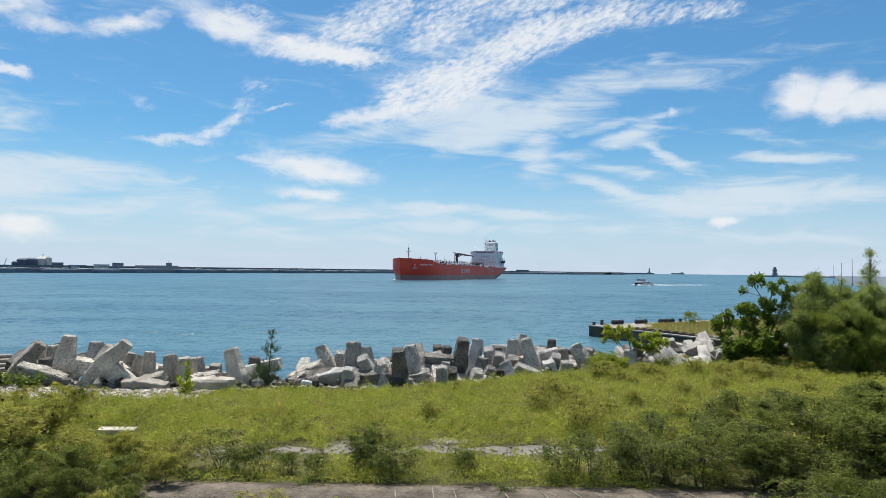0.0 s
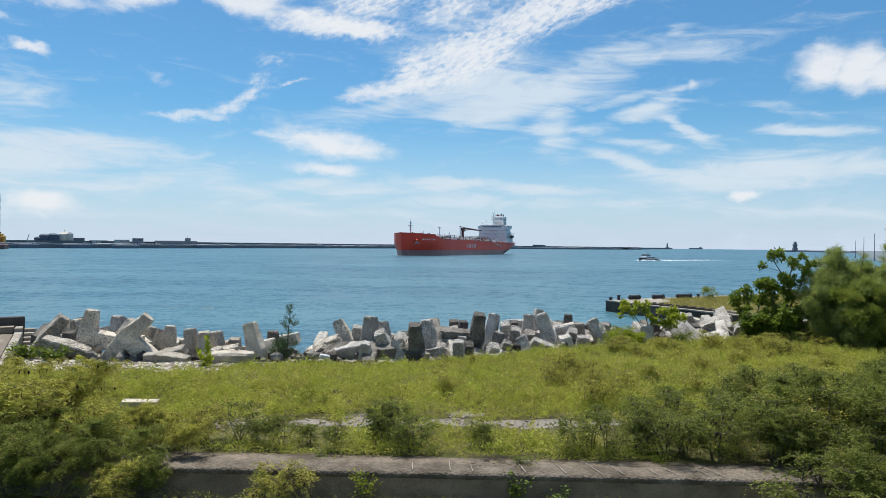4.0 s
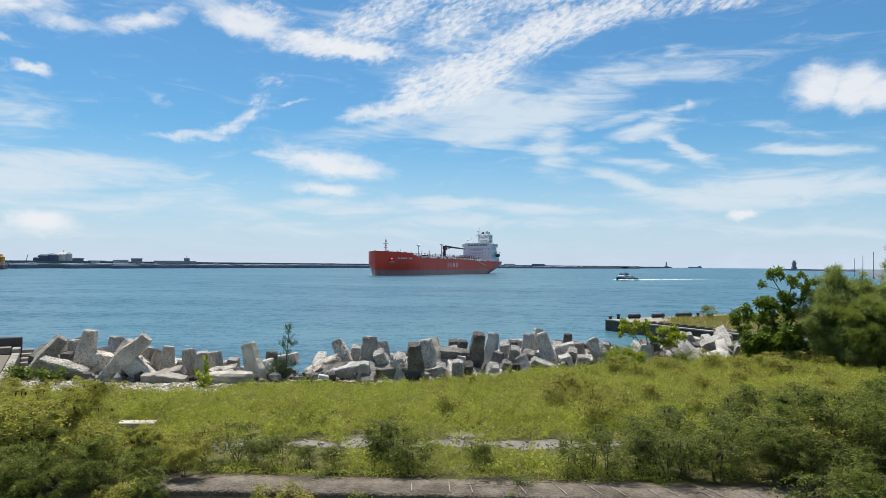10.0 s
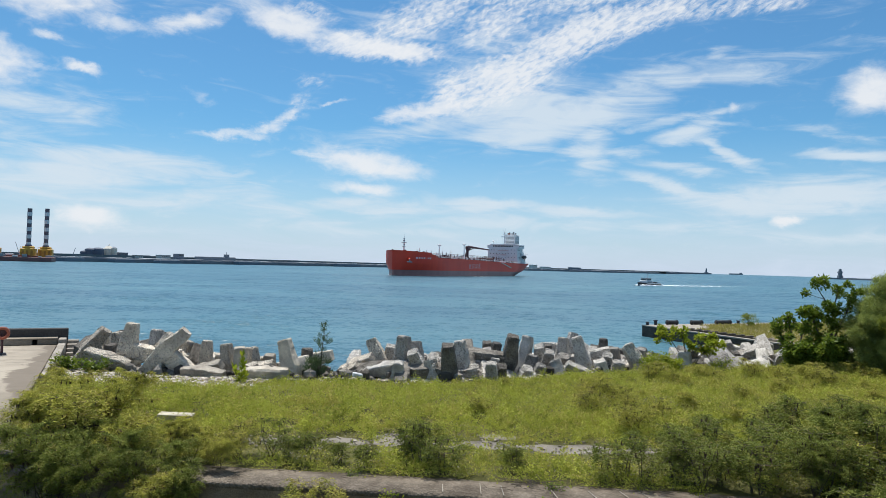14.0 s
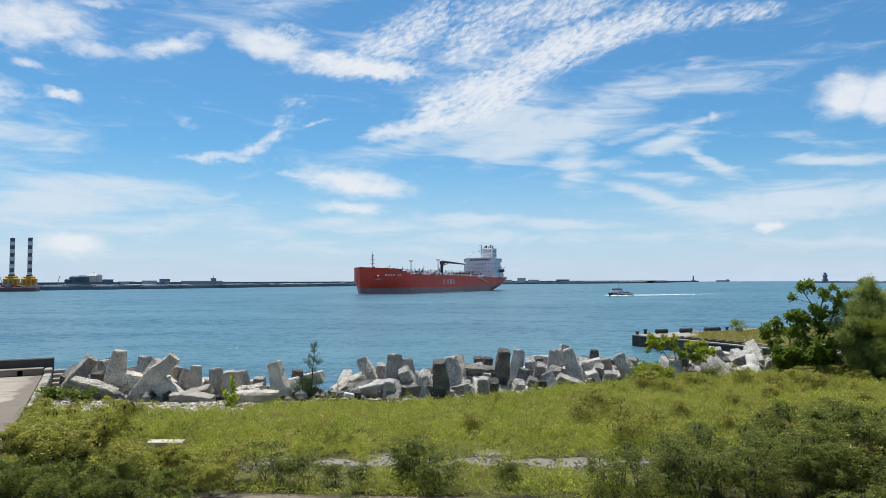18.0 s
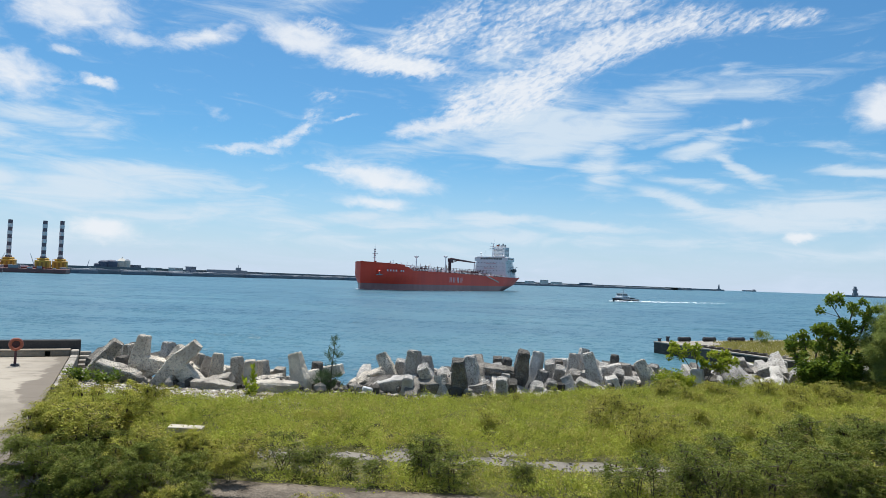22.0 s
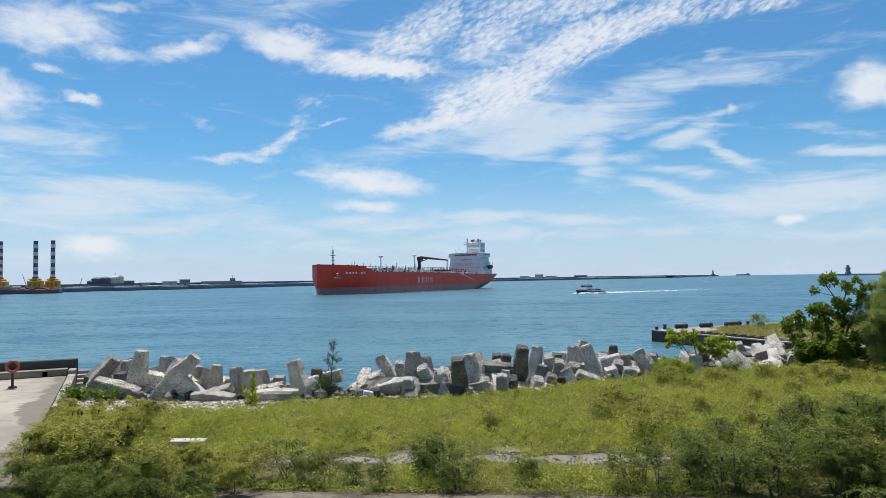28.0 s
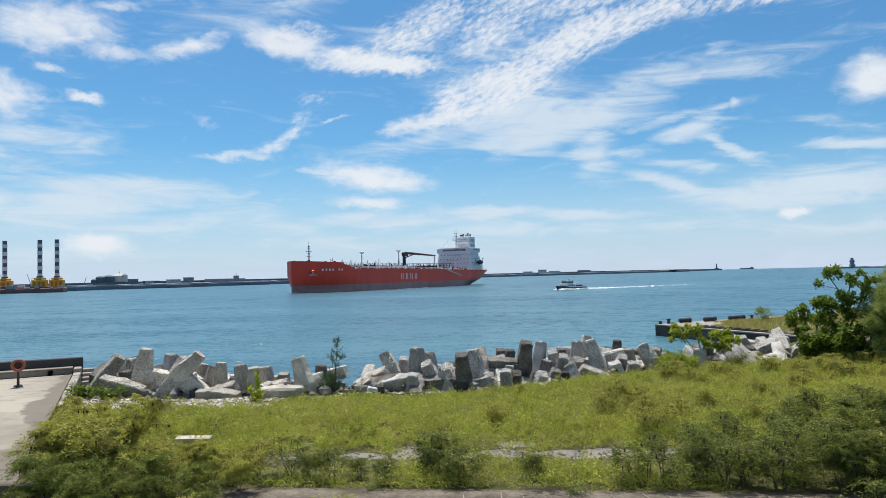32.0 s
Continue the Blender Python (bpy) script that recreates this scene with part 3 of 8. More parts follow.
M_BROAD = foliage("broad_green_leaves", (0.035, 0.068, 0.012), (0.15, 0.21, 0.03), (0.30, 0.28, 0.05), 0.05, gloss=0.35, through_light=0.35)
# Rock tones lowered to paint the shade deep between the blocks.
M_ROCK = stones("shaded_broken_rock", (0.05, 0.045, 0.04), (0.13, 0.118, 0.102), (0.29, 0.265, 0.23))
M_PODS = plain("dry_brown_pods", (0.075, 0.05, 0.035), (0.05, 0.032, 0.022), 3.0, 0.85)
M_DRYGRASS = foliage("dry_pier_grass", (0.13, 0.12, 0.036), (0.23, 0.205, 0.066), (0.32, 0.25, 0.09), 0.25)

# ---------------------------------------------------------------- water, ground, wall, apron, pier


WATER = -0.4      # height of the harbour's surface


def soft_step(v, lo, hi):
    k = min(1.0, max(0.0, (v - lo) / (hi - lo)))
    return k * k * (3 - 2 * k)


SHORE = [(-60, 33.0), (-24, 28.0), (-17, 26.4), (-10, 26.6), (-5.6, 27.2), (-2, 27.8), (2.6, 30.2), (9, 33.2), (14, 35.8), (17, 39.0), (20, 60.0), (24, 72.0), (60, 72.0)]


def shore_y(x):
    """Where the field ends and the armour blocks begin."""
    for (x0, y0), (x1, y1) in zip(SHORE, SHORE[1:]):
        if x0 <= x <= x1:
            return y0 + (y1 - y0) * (x - x0) / (x1 - x0)
    return SHORE[0][1] if x < SHORE[0][0] else SHORE[-1][1]


def ground_z(x, y):
    if y < 14.6:
        return 0.80 + 0.10 * noise.noise((x * 0.3, y * 0.3, 0))
    lump = 0.10 * noise.noise((x * 0.25, y * 0.25, 3)) + 0.05 * noise.noise((x * 0.9, y * 0.9, 5))
    mound = 0.12 * math.exp(-((x - 7) / 6) ** 2 - ((y - 29) / 4) ** 2)
    z = 1.46 + lump * soft_step(y, 15.2, 17) + mound - 0.26 * soft_step(y, 20, 28) * (1 - 0.5 * soft_step(x, 2, 7))
    if x < -13:
        z = min(z, 1.42)
    if x > 15:
        z = min(z, 1.46 - 1.3 * soft_step(y, 37, 46))
    s = shore_y(x)
    return z - 3.4 * soft_step(y, s + 0.5, s + 15)


def build_ground():
    xs = np.concatenate([[-4800, -1500, -400, -120], np.arange(-60, 60.1, 0.8), [120, 400, 1500, 4800]])
    ys = np.concatenate([[-4800, -1500, -300, -60, -15], np.arange(-4, 14.3, 1.4), [14.59], [14.61], np.arange(15.2, 60, 0.8), np.arange(60, 131, 5)])
    verts = [(x, y, ground_z(x, y) if abs(x) <= 60 and y < 125 else (0.8 if y < 14.6 else -2.0)) for y in ys for x in xs]
    n = len(xs)
    quads = [(j * n + i, j * n + i + 1, (j + 1) * n + i + 1, (j + 1) * n + i) for j in range(len(ys) - 1) for i in range(n - 1)]
    tagged(new("ground", grid_mesh("ground", verts, quads, M_SOIL, True)), "sandy coastal ground under creeping plants", "ground", kind="structure")
    quad = [(-4850, -100, WATER), (4850, -100, WATER), (4850, 4900, WATER), (-4850, 4900, WATER)]
    tagged(new("water", grid_mesh("water", quad, [(0, 1, 2, 3)], M_SEA)), "rippled blue-green harbour water", "water", kind="structure")


def build_wall():
    """The old retaining wall along the foot of the field."""
    wall = tagged(new("wall_south"), "old dark concrete retaining wall with a worn top", "wall", kind="structure")
    bm = bmesh.new()
    xs = np.arange(-11.2, 12.6, 0.3)
    rows = []
    for x in xs:
        j = [0.03 * noise.noise((x * 1.3, k * 5.1, 1)) for k in range(4)]
        rows.append([bm.verts.new((x, 14.14 + j[0], 0.4)), bm.verts.new((x, 14.08 + j[1], 1.38 + j[0] * 0.4))])
    for a, b in zip(rows, rows[1:]):
        bm.faces.new((a[0], b[0], b[1], a[1]))
    part("wall_face", bm, M_WALLFACE, wall, "dark mossy face of the wall")
    bm = bmesh.new()
    rows = []
    for x in xs:
        j = [noise.noise((x * 1.7, k * 5.1, 9)) for k in range(4)]
        back = 15.10 + 0.12 * j[2]
        rows.append([bm.verts.new(p) for p in ((x, 14.07, 1.36), (x, 14.03 + 0.035 * j[0], 1.44), (x, 14.10 + 0.03 * j[1], 1.50 + 0.012 * j[1]),
                                               (x, 14.6, 1.51 + 0.015 * j[3]), (x, back, 1.49), (x, back + 0.02, 1.2))])
    for a, b in zip(rows, rows[1:]):
        for k in range(5):
            bm.faces.new((a[k], b[k], b[k + 1], a[k + 1]))
    part("coping", bm, M_WALLTOP, wall, "worn brown-grey coping slab", True)
    # pale strips lying across the coping
    for x, lean, run in ((-1.1, 0.02, 0.5), (-0.3, 0.0, 0.7), (0.15, 0.03, 0.65), (1.2, 0.12, 0.5), (2.0, 0.2, 0.6), (2.7, 0.25, 0.7), (3.15, 0.28, 0.65), (3.85, 0.28, 0.45),
                         (4.25, 0.3, 0.5), (4.9, 0.3, 0.35), (5.15, 0.34, 0.6), (5.75, 0.35, 0.4), (6.0, 0.32, 0.3)):
        bm = bmesh.new()
        box(bm, -0.008, 0.008, 0, run, 0, 0.008, m=pose(x + lean * 0.5, 14.12, 1.525, 0, 0, math.degrees(lean) + 4))
        part("pale_strip", bm, M_PIER, wall)


APRON_END, APRON_RUN = Vector((-22.9, 33.6)), Vector((0.517, -0.856))
APRON_ACROSS = Vector((-0.856, -0.517))


def apron_point(along, across, z):
    p = APRON_END + APRON_RUN * along + APRON_ACROSS * across
    return (p.x, p.y, z)


def apron_pose():
    """x: along the free edge towards the camera, y: away from the field, z: up."""
    turn = Matrix(((APRON_RUN.x, -APRON_ACROSS.x, 0), (APRON_RUN.y, -APRON_ACROSS.y, 0), (0, 0, 1)))
    m = turn.to_4x4()
    m.translation = (APRON_END.x, APRON_END.y, 0)
    return m


def build_apron():
    base = apron_pose()
    apron = tagged(new("pavement"), "pale stained concrete quay apron", "pavement", kind="structure")
    apron.matrix_world = base
    lengths = [0.0, 6.2, 12.4, 17.35, 19.9, 21.4]
    for a, b in zip(lengths, lengths[1:]):
        for k in range(5):
            bm = bmesh.new()
            box(bm, a + 0.012, b - 0.012, -6.0 * (k + 1) + 0.012, -6.0 * k - 0.012, 0.2, 1.5 + 0.008 * ((k * 7 + len(str(a))) % 3), bevel=0.02)
            part("slab", bm, M_APRON, apron)
    # parapet at the water's edge, with a low step that has drain holes
    par = tagged(new("parapet"), "dark concrete parapet on a pale step with drain holes", "parapet", kind="structure")
    par.matrix_world = base
    part("parapet_wall", box(bmesh.new(), -1.25, -0.85, -30, 0.45, -1.0, 2.27, bevel=0.03), M_PARAPET, par)
    holes = [0.9 + 5.2 * k for k in range(6)]
    cuts = [0.0] + [h for c in holes for h in (c, c + 0.24)] + [30.0]
    bm = bmesh.new()
    for a, b in zip(cuts[::2], cuts[1::2]):
        box(bm, -0.85, -0.15, -b, -a, 1.5, 1.76, bevel=0.02)
    box(bm, -0.85, -0.15, -30, 0.0, 1.76, 1.84, bevel=0.015)
    part("drain_step", bm, M_STEP, par)
    # stepped blocks at the corner
    steps = tagged(new("corner_steps"), "pale weathered concrete steps at the apron corner", "steps")
    steps.matrix_world = base
    part("kerb_post", box(bmesh.new(), -0.75, 0.15, 0.05, 0.40, 0.6, 1.80, bevel=0.03), M_PIER, steps)
    for k in range(9):
        part("kerb_stone", box(bmesh.new(), 0.17 + 1.15 * k, 1.30 + 1.15 * k, 0.05, 0.40, 0.5, 1.60 - 0.012 * ((k * 5) % 3), bevel=0.03), M_PIER, steps)
    for k in range(5):
        part("step", box(bmesh.new(), -1.0 + 0.42 * k, -0.6 + 0.42 * k, 0.44, 0.98, 0.3, 1.66 - 0.17 * k, bevel=0.025), M_PIER, steps)


def build_lifebuoy():
    buoy = tagged(new("lifebuoy_stand"), "orange lifebuoy on a rusty post with a round foot", "lifebuoy")
    buoy.matrix_world = pose(-22.85, 29.6, 1.52, 0, 0, 38)
    part("post", rod(bmesh.new(), (0, 0, 0), (0, 0, 0.95), 0.065, 0.045, 10), M_MAROON, buoy)
    part("foot", rod(bmesh.new(), (0, 0, 0), (0, 0, 0.07), 0.2, 0.16, 14), M_BLACK, buoy)
    bm = bmesh.new()
    n, k = 28, 10
    rings = []
    for i in range(n):
        a = 2 * math.pi * i / n
        rings.append([bm.verts.new(((0.235 + 0.07 * math.cos(b)) * math.cos(a), 0.07 * math.sin(b) - 0.07, 0.98 + (0.235 + 0.07 * math.cos(b)) * math.sin(a)))
                      for b in (2 * math.pi * j / k for j in range(k))])
    for i in range(n):
        for j in range(k):
            a, b = rings[i], rings[(i + 1) % n]
            bm.faces.new((a[j], a[(j + 1) % k], b[(j + 1) % k], b[j]))
    part("ring", bm, M_ORANGE, buoy, "faded orange lifebuoy ring", True)
    part("backplate", rod(bmesh.new(), (0, 0.02, 0.98), (0, 0.05, 0.98), 0.2, 0.2, 18), M_MAROON, buoy, "rusty round backplate")


def build_pier():
    """The small jetty: pale cap, dark side, grass on its back."""
    pier = tagged(new("jetty"), "low concrete jetty with a grassy top and dark side", "jetty", kind="structure")
    outline = [(14.34, 70.7), (21.5, 58.0), (28.9, 46.1), (66.7, 46.1), (66.7, 93.4), (37.8, 85.1)]
    bm = bmesh.new()
    low = [bm.verts.new((x, y, -1.5)) for x, y in outline]
    top = [bm.verts.new((x, y, 0.64)) for x, y in outline]
    for i in range(len(outline)):
        j = (i + 1) % len(outline)
        bm.faces.new((low[i], low[j], top[j], top[i]))
    bmesh.ops.recalc_face_normals(bm, faces=bm.faces)
    part("jetty_wall", bm, M_PIERSIDE, pier, "dark concrete side")
    c = Vector((38.9, 69.0))
    bm = bmesh.new()
    grown = [Vector(p) + (Vector(p) - c).normalized() * 0.06 for p in outline]
    a = [bm.verts.new((p.x, p.y, 0.64)) for p in grown]
    b = [bm.verts.new((p.x, p.y, 0.75)) for p in grown]
    for i in range(len(a)):
        j = (i + 1) % len(a)
        bm.faces.new((a[i], a[j], b[j], b[i]))
    bm.faces.new(b)
    bm.faces.new(a[::-1])
    bmesh.ops.recalc_face_normals(bm, faces=bm.faces)
    part("jetty_cap", bm, M_PIER, pier, "pale concrete cap")
    # squared stones along the inner edge
    edge0, edge1 = Vector((17.3, 65.9)), Vector((22.5, 56.9))
    for k in range(34):
        p = edge0.lerp(edge1, k / 33)
        bm = bmesh.new()
        box(bm, -0.13, 0.13, -0.16, 0.16, 0, 0.16 + 0.05 * (k % 3), 0.03, m=pose(p.x + 0.3, p.y + 0.12, 0.75, 0, 0, 30 + 7 * (k % 4)))
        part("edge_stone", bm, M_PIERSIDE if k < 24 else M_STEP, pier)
    for x, y, run in ((17.6, 72.0, 1.4), (20.4, 73.2, 1.5), (23.6, 74.8, 2.1)):
        fender = tagged(new("rubber_fender"), "black rubber fender lying on the jetty edge", "fender", "jetty fenders")
        fender.matrix_world = pose(x, y, 0.75, 0, 0, 29)
        bm = bmesh.new()
        rod(bm, (-run / 2, 0, 0.25), (run / 2, 0, 0.25), 0.22, 0.22, 14)
        part("roll", bm, M_RUBBER, fender, "", True)
        for s in (-1, 1):
            part("collar", rod(bmesh.new(), (s * run * 0.42, 0, 0.25), (s * run * 0.47, 0, 0.25), 0.25, 0.25, 14), M_BLACK, fender)
    for x, y, h in ((14.9, 70.9, 0.32), (15.8, 71.3, 0.5), (25.4, 75.6, 0.45)):
        post = tagged(new("mooring_bollard"), "black iron mooring bollard on the jetty", "bollard", "jetty bollards")
        post.matrix_world = pose(x, y, 0.75)
        part("stem", rod(bmesh.new(), (0, 0, 0), (0, 0, h * 0.8), 0.17, 0.15, 12), M_BLACK, post)
        part("cap", rod(bmesh.new(), (0, 0, h * 0.8), (0, 0, h), 0.24, 0.2, 12), M_BLACK, post)


build_ground()
build_wall()
build_apron()
build_lifebuoy()
build_pier()

# ---------------------------------------------------------------- armour blocks


def tapered_beam(bm, a, b, half0, half1, chamfer, up):
    """A square beam with chamfered edges, narrower at its ends."""
    a, b = Vector(a), Vector(b)
    d = (b - a).normalized()
    side = d.cross(Vector(up)).normalized()
    other = d.cross(side)
    rings = []
    for k, h in ((0.0, half1 * 0.88), (0.03, half1), (0.3, (half0 + half1) / 2), (0.5, half0), (0.7, (half0 + half1) / 2), (0.97, half1), (1.0, half1 * 0.88)):
        c, cut = a.lerp(b, k), chamfer * h
        pts = [(h, h - cut), (h - cut, h), (-h + cut, h), (-h, h - cut), (-h, -h + cut), (-h + cut, -h), (h - cut, -h), (h, -h + cut)]
        rings.append([bm.verts.new(c + side * u + other * v) for u, v in pts])
    for r, s in zip(rings, rings[1:]):
        for i in range(8):
            bm.faces.new((r[i], r[(i + 1) % 8], s[(i + 1) % 8], s[i]))
    bm.faces.new(rings[0])
    bm.faces.new(rings[-1][::-1])


def dolos_mesh(seed, chamfer, worn):
    """One armour block: an upright fluke, a shank, and a second fluke turned by a quarter, fused into one worn body."""
    beams = []
    for a, b, h0, h1, up in (((0, 0, -1.3), (0, 0, 1.3), 0.37, 0.27, (1, 0, 0)), ((-0.15, 0.003, 0.004), (2.1, 0.003, 0.004), 0.35, 0.33, (0, 0, 1)), ((1.95, -1.3, 0), (1.95, 1.3, 0), 0.37, 0.27, (1, 0, 0))):
        bm = bmesh.new()
        tapered_beam(bm, a, b, h0, h1, chamfer, up)
        bmesh.ops.recalc_face_normals(bm, faces=bm.faces)
        data = bpy.data.meshes.new("beam")
        bm.to_mesh(data)
        bm.free()
        beams.append(new("beam", data))
    for other in beams[1:]:
        fuse = beams[0].modifiers.new("fuse", "BOOLEAN")
        fuse.operation, fuse.solver, fuse.object = "UNION", "EXACT", other
    mesh = bpy.data.meshes.new_from_object(beams[0].evaluated_get(bpy.context.evaluated_depsgraph_get()))
    for ob in beams:
        data = ob.data
        bpy.data.objects.remove(ob)
        bpy.data.meshes.remove(data)
    bm = bmesh.new()
    bm.from_mesh(mesh)
    for cuts in (0.5, 0.28):
        bmesh.ops.triangulate(bm, faces=bm.faces)
        bmesh.ops.subdivide_edges(bm, edges=[e for e in bm.edges if e.calc_length() > cuts], cuts=1)
    bmesh.ops.triangulate(bm, faces=bm.faces)
    bm.to_mesh(mesh)
    bm.free()
    mesh.name = "dolos"
    for v in mesh.vertices:
        o = v.co * 1.3 + Vector((seed * 9.1, 0, 0))
        v.co += worn * Vector((noise.noise(o), noise.noise(o + Vector((5, 0, 0))), noise.noise(o + Vector((0, 7, 0)))))
        v.co += worn * 0.8 * Vector((noise.noise(o * 5), noise.noise(o * 5 + Vector((5, 0, 0))), noise.noise(o * 5 + Vector((0, 7, 0)))))
    mesh.materials.clear()
    mesh.materials.append(M_DOLOS)
    return mesh


DOLOS = [dolos_mesh(k, 0.12 + 0.09 * (k % 3), 0.035 + 0.012 * (k % 4)) for k in range(7)]


def dolos(kind, place, fluke, shank, size=1.0, label="weathered grey concrete armour block on the shore"):
    """An armour block by the place of its first fluke's middle, that fluke's axis and the way of the shank."""
    z = Vector(fluke).normalized()
    x = Vector(shank)
    x = (x - z * x.dot(z)).normalized()
    y = z.cross(x)
    m = Matrix((x, y, z)).transposed().to_4x4()
    m.translation = place
    ob = tagged(new("armour_block", DOLOS[kind % len(DOLOS)]), label, "armour block", "shore armour blocks")
    ob.matrix_world = m @ Matrix.Scale(size, 4)
    other = M_DOLOS_DARK if "dark" in label else M_DOLOS_PALE if "bleached" in label else None
    if other:
        ob.material_slots[0].link = "OBJECT"
        ob.material_slots[0].material = other
    return ob


def build_dolos():
    leaning = "leaning pale grey concrete armour block among rubble"
    upright = "upright grey concrete armour block with pebbly surface"
    lying = "low pale concrete armour block lying flat on rubble"
    dark = "dark weathered concrete armour block leaning seaward"
    bleached = {leaning: "leaning sun-bleached concrete armour block among rubble", upright: "upright sun-bleached concrete armour block with pebbly surface", lying: "low sun-bleached concrete armour block lying on rubble"}
    spots = []

    def hero(kind, top, fluke, shank, label, size=1.0):
        """A block by the upper end of its first fluke. Those of the open end of the row are bleached by the sun."""
        if top[0] < -4.5 and top[1] < 31.7:
            label = bleached.get(label, label)
        if top[0] > 11:
            size *= 0.86
        place = Vector(top) - Vector(fluke).normalized() * 1.27 * size
        if fluke[1] < -0.15 and abs(fluke[0]) < 0.75:
            shank = (1.0 if kind % 2 else -1.0, 0.0, -0.28)
        spots.append((place.x, place.y))
        dolos(kind, place, fluke, shank, size, label)

    hero(0, (-16.52, 29.50, 3.17), (0.18, 0.00, 0.98), (1.00, 0.10, -0.05), upright, 0.93)
    hero(3, (-16.92, 32.50, 2.57), (0.05, 0.10, 0.99), (0.30, 0.90, -0.30), upright, 0.88)
    hero(6, (-13.75, 29.00, 2.99), (0.68, 0.10, 0.72), (0.75, 0.20, -0.75), leaning, 1.02)
    hero(2, (-14.88, 29.90, 2.68), (0.55, 0.00, 0.84), (0.30, 0.90, -0.50), leaning, 0.84)
    hero(5, (-14.82, 31.50, 2.21), (0.21, 0.00, 0.98), (0.30, 0.90, -0.40), leaning, 0.88)
    hero(1, (-13.47, 30.50, 2.40), (0.05, 0.00, 1.00), (-0.30, 0.90, -0.40), upright, 0.88)
    hero(4, (-12.37, 30.00, 2.34), (-0.13, 0.00, 0.99), (0.20, 0.90, -0.50), upright, 0.88)
    hero(0, (-11.56, 29.60, 2.26), (-0.02, -0.10, 0.99), (-0.30, 0.90, -0.50), upright, 0.93)
    hero(3, (-11.39, 30.60, 2.14), (-0.12, 0.10, 0.99), (0.30, 0.90, -0.50), leaning, 0.84)
    hero(6, (-13.52, 28.20, 1.35), (-0.99, 0.10, 0.04), (0.00, 0.25, -1.00), lying, 0.76)
    hero(2, (-8.92, 28.30, 1.42), (1.00, 0.10, 0.00), (0.00, 0.25, -1.00), lying, 0.76)
    hero(5, (-9.74, 28.90, 1.65), (0.95, -0.20, 0.26), (0.10, 0.50, -1.00), lying, 0.79)
    hero(1, (-12.13, 29.00, 1.57), (0.92, -0.20, 0.34), (0.10, 0.50, -1.00), lying, 0.79)
    hero(4, (-10.66, 31.00, 1.79), (0.10, -0.20, 0.98), (0.30, 0.90, -0.50), leaning, 0.88)
    hero(0, (-9.37, 29.10, 2.75), (-0.28, 0.05, 0.96), (0.30, 0.80, -0.60), leaning, 0.93)
    hero(3, (-8.77, 30.60, 2.19), (0.02, 0.05, 1.00), (-0.30, 0.90, -0.50), dark, 0.93)
    hero(6, (-6.04, 31.60, 2.63), (-0.47, 0.10, 0.87), (0.20, 0.90, -0.50), leaning, 0.88)
    hero(2, (-18.09, 31.00, 2.56), (-0.05, 0.00, 1.00), (0.30, 0.90, -0.40), upright, 0.84)
    hero(5, (-19.04, 31.60, 2.51), (0.04, -0.20, 0.98), (0.30, 0.90, -0.40), leaning, 0.84)
    hero(1, (-16.14, 28.60, 1.42), (0.96, 0.10, -0.28), (0.00, 0.40, -1.00), lying, 0.76)
    hero(4, (-17.85, 30.00, 2.11), (0.05, -0.20, 0.98), (-0.30, 0.90, -0.40), dark, 0.84)
    hero(0, (-5.81, 31.00, 1.84), (0.79, -0.45, 0.41), (0.10, 0.60, -1.00), leaning, 0.84)
    hero(3, (-6.32, 30.60, 1.54), (0.63, -0.62, 0.46), (0.20, 0.60, -1.00), lying, 0.79)
    hero(6, (-5.16, 30.20, 1.63), (0.90, -0.29, 0.33), (0.20, 0.60, -1.00), dark, 0.84)
    hero(2, (-5.10, 31.80, 2.33), (0.09, -0.33, 0.94), (0.30, 0.90, -0.50), leaning, 0.88)
    hero(5, (-4.32, 30.60, 2.93), (0.07, 0.00, 1.00), (0.20, 0.90, -0.50), upright, 1.02)
    hero(1, (-3.96, 32.00, 2.58), (-0.11, 0.10, 0.99), (0.40, 0.90, -0.50), upright, 0.84)
    hero(4, (-3.83, 29.80, 2.34), (-0.34, -0.48, 0.81), (0.20, 0.70, -0.80), leaning, 0.88)
    hero(0, (-4.09, 30.00, 1.71), (0.98, -0.10, 0.19), (0.10, 0.40, -1.00), lying, 0.76)
    hero(3, (-4.30, 29.00, 1.97), (0.06, -0.29, 0.96), (0.20, 0.90, -0.70), leaning, 0.79)
    hero(6, (-2.23, 29.50, 2.76), (-0.02, -0.27, 0.96), (0.20, 0.80, -0.70), dark, 1.02)
    hero(2, (-1.80, 31.00, 2.77), (-0.10, 0.05, 0.99), (0.30, 0.90, -0.50), upright, 0.98)
    hero(5, (-3.03, 33.00, 1.91), (-0.11, -0.29, 0.95), (0.30, 0.90, -0.50), dark, 0.84)
    hero(1, (-2.84, 30.20, 1.97), (-0.01, -0.37, 0.93), (0.30, 0.90, -0.50), leaning, 0.70)
    hero(4, (-2.88, 29.60, 1.78), (0.05, -0.51, 0.86), (0.30, 0.90, -0.60), leaning, 0.74)
    hero(0, (-0.63, 34.00, 2.44), (-0.06, -0.29, 0.96), (0.30, 0.90, -0.40), dark, 0.84)
    hero(3, (-0.15, 34.50, 2.35), (0.13, -0.10, 0.99), (-0.30, 0.90, -0.40), upright, 0.84)
    hero(6, (-0.61, 33.00, 2.17), (-0.16, -0.62, 0.77), (0.30, 0.90, -0.60), leaning, 0.84)
    hero(2, (-1.33, 32.60, 1.97), (0.88, -0.29, 0.39), (0.20, 0.70, -0.80), dark, 0.84)
    hero(5, (-1.04, 32.00, 1.85), (0.18, -0.45, 0.88), (0.30, 0.90, -0.50), upright, 0.84)
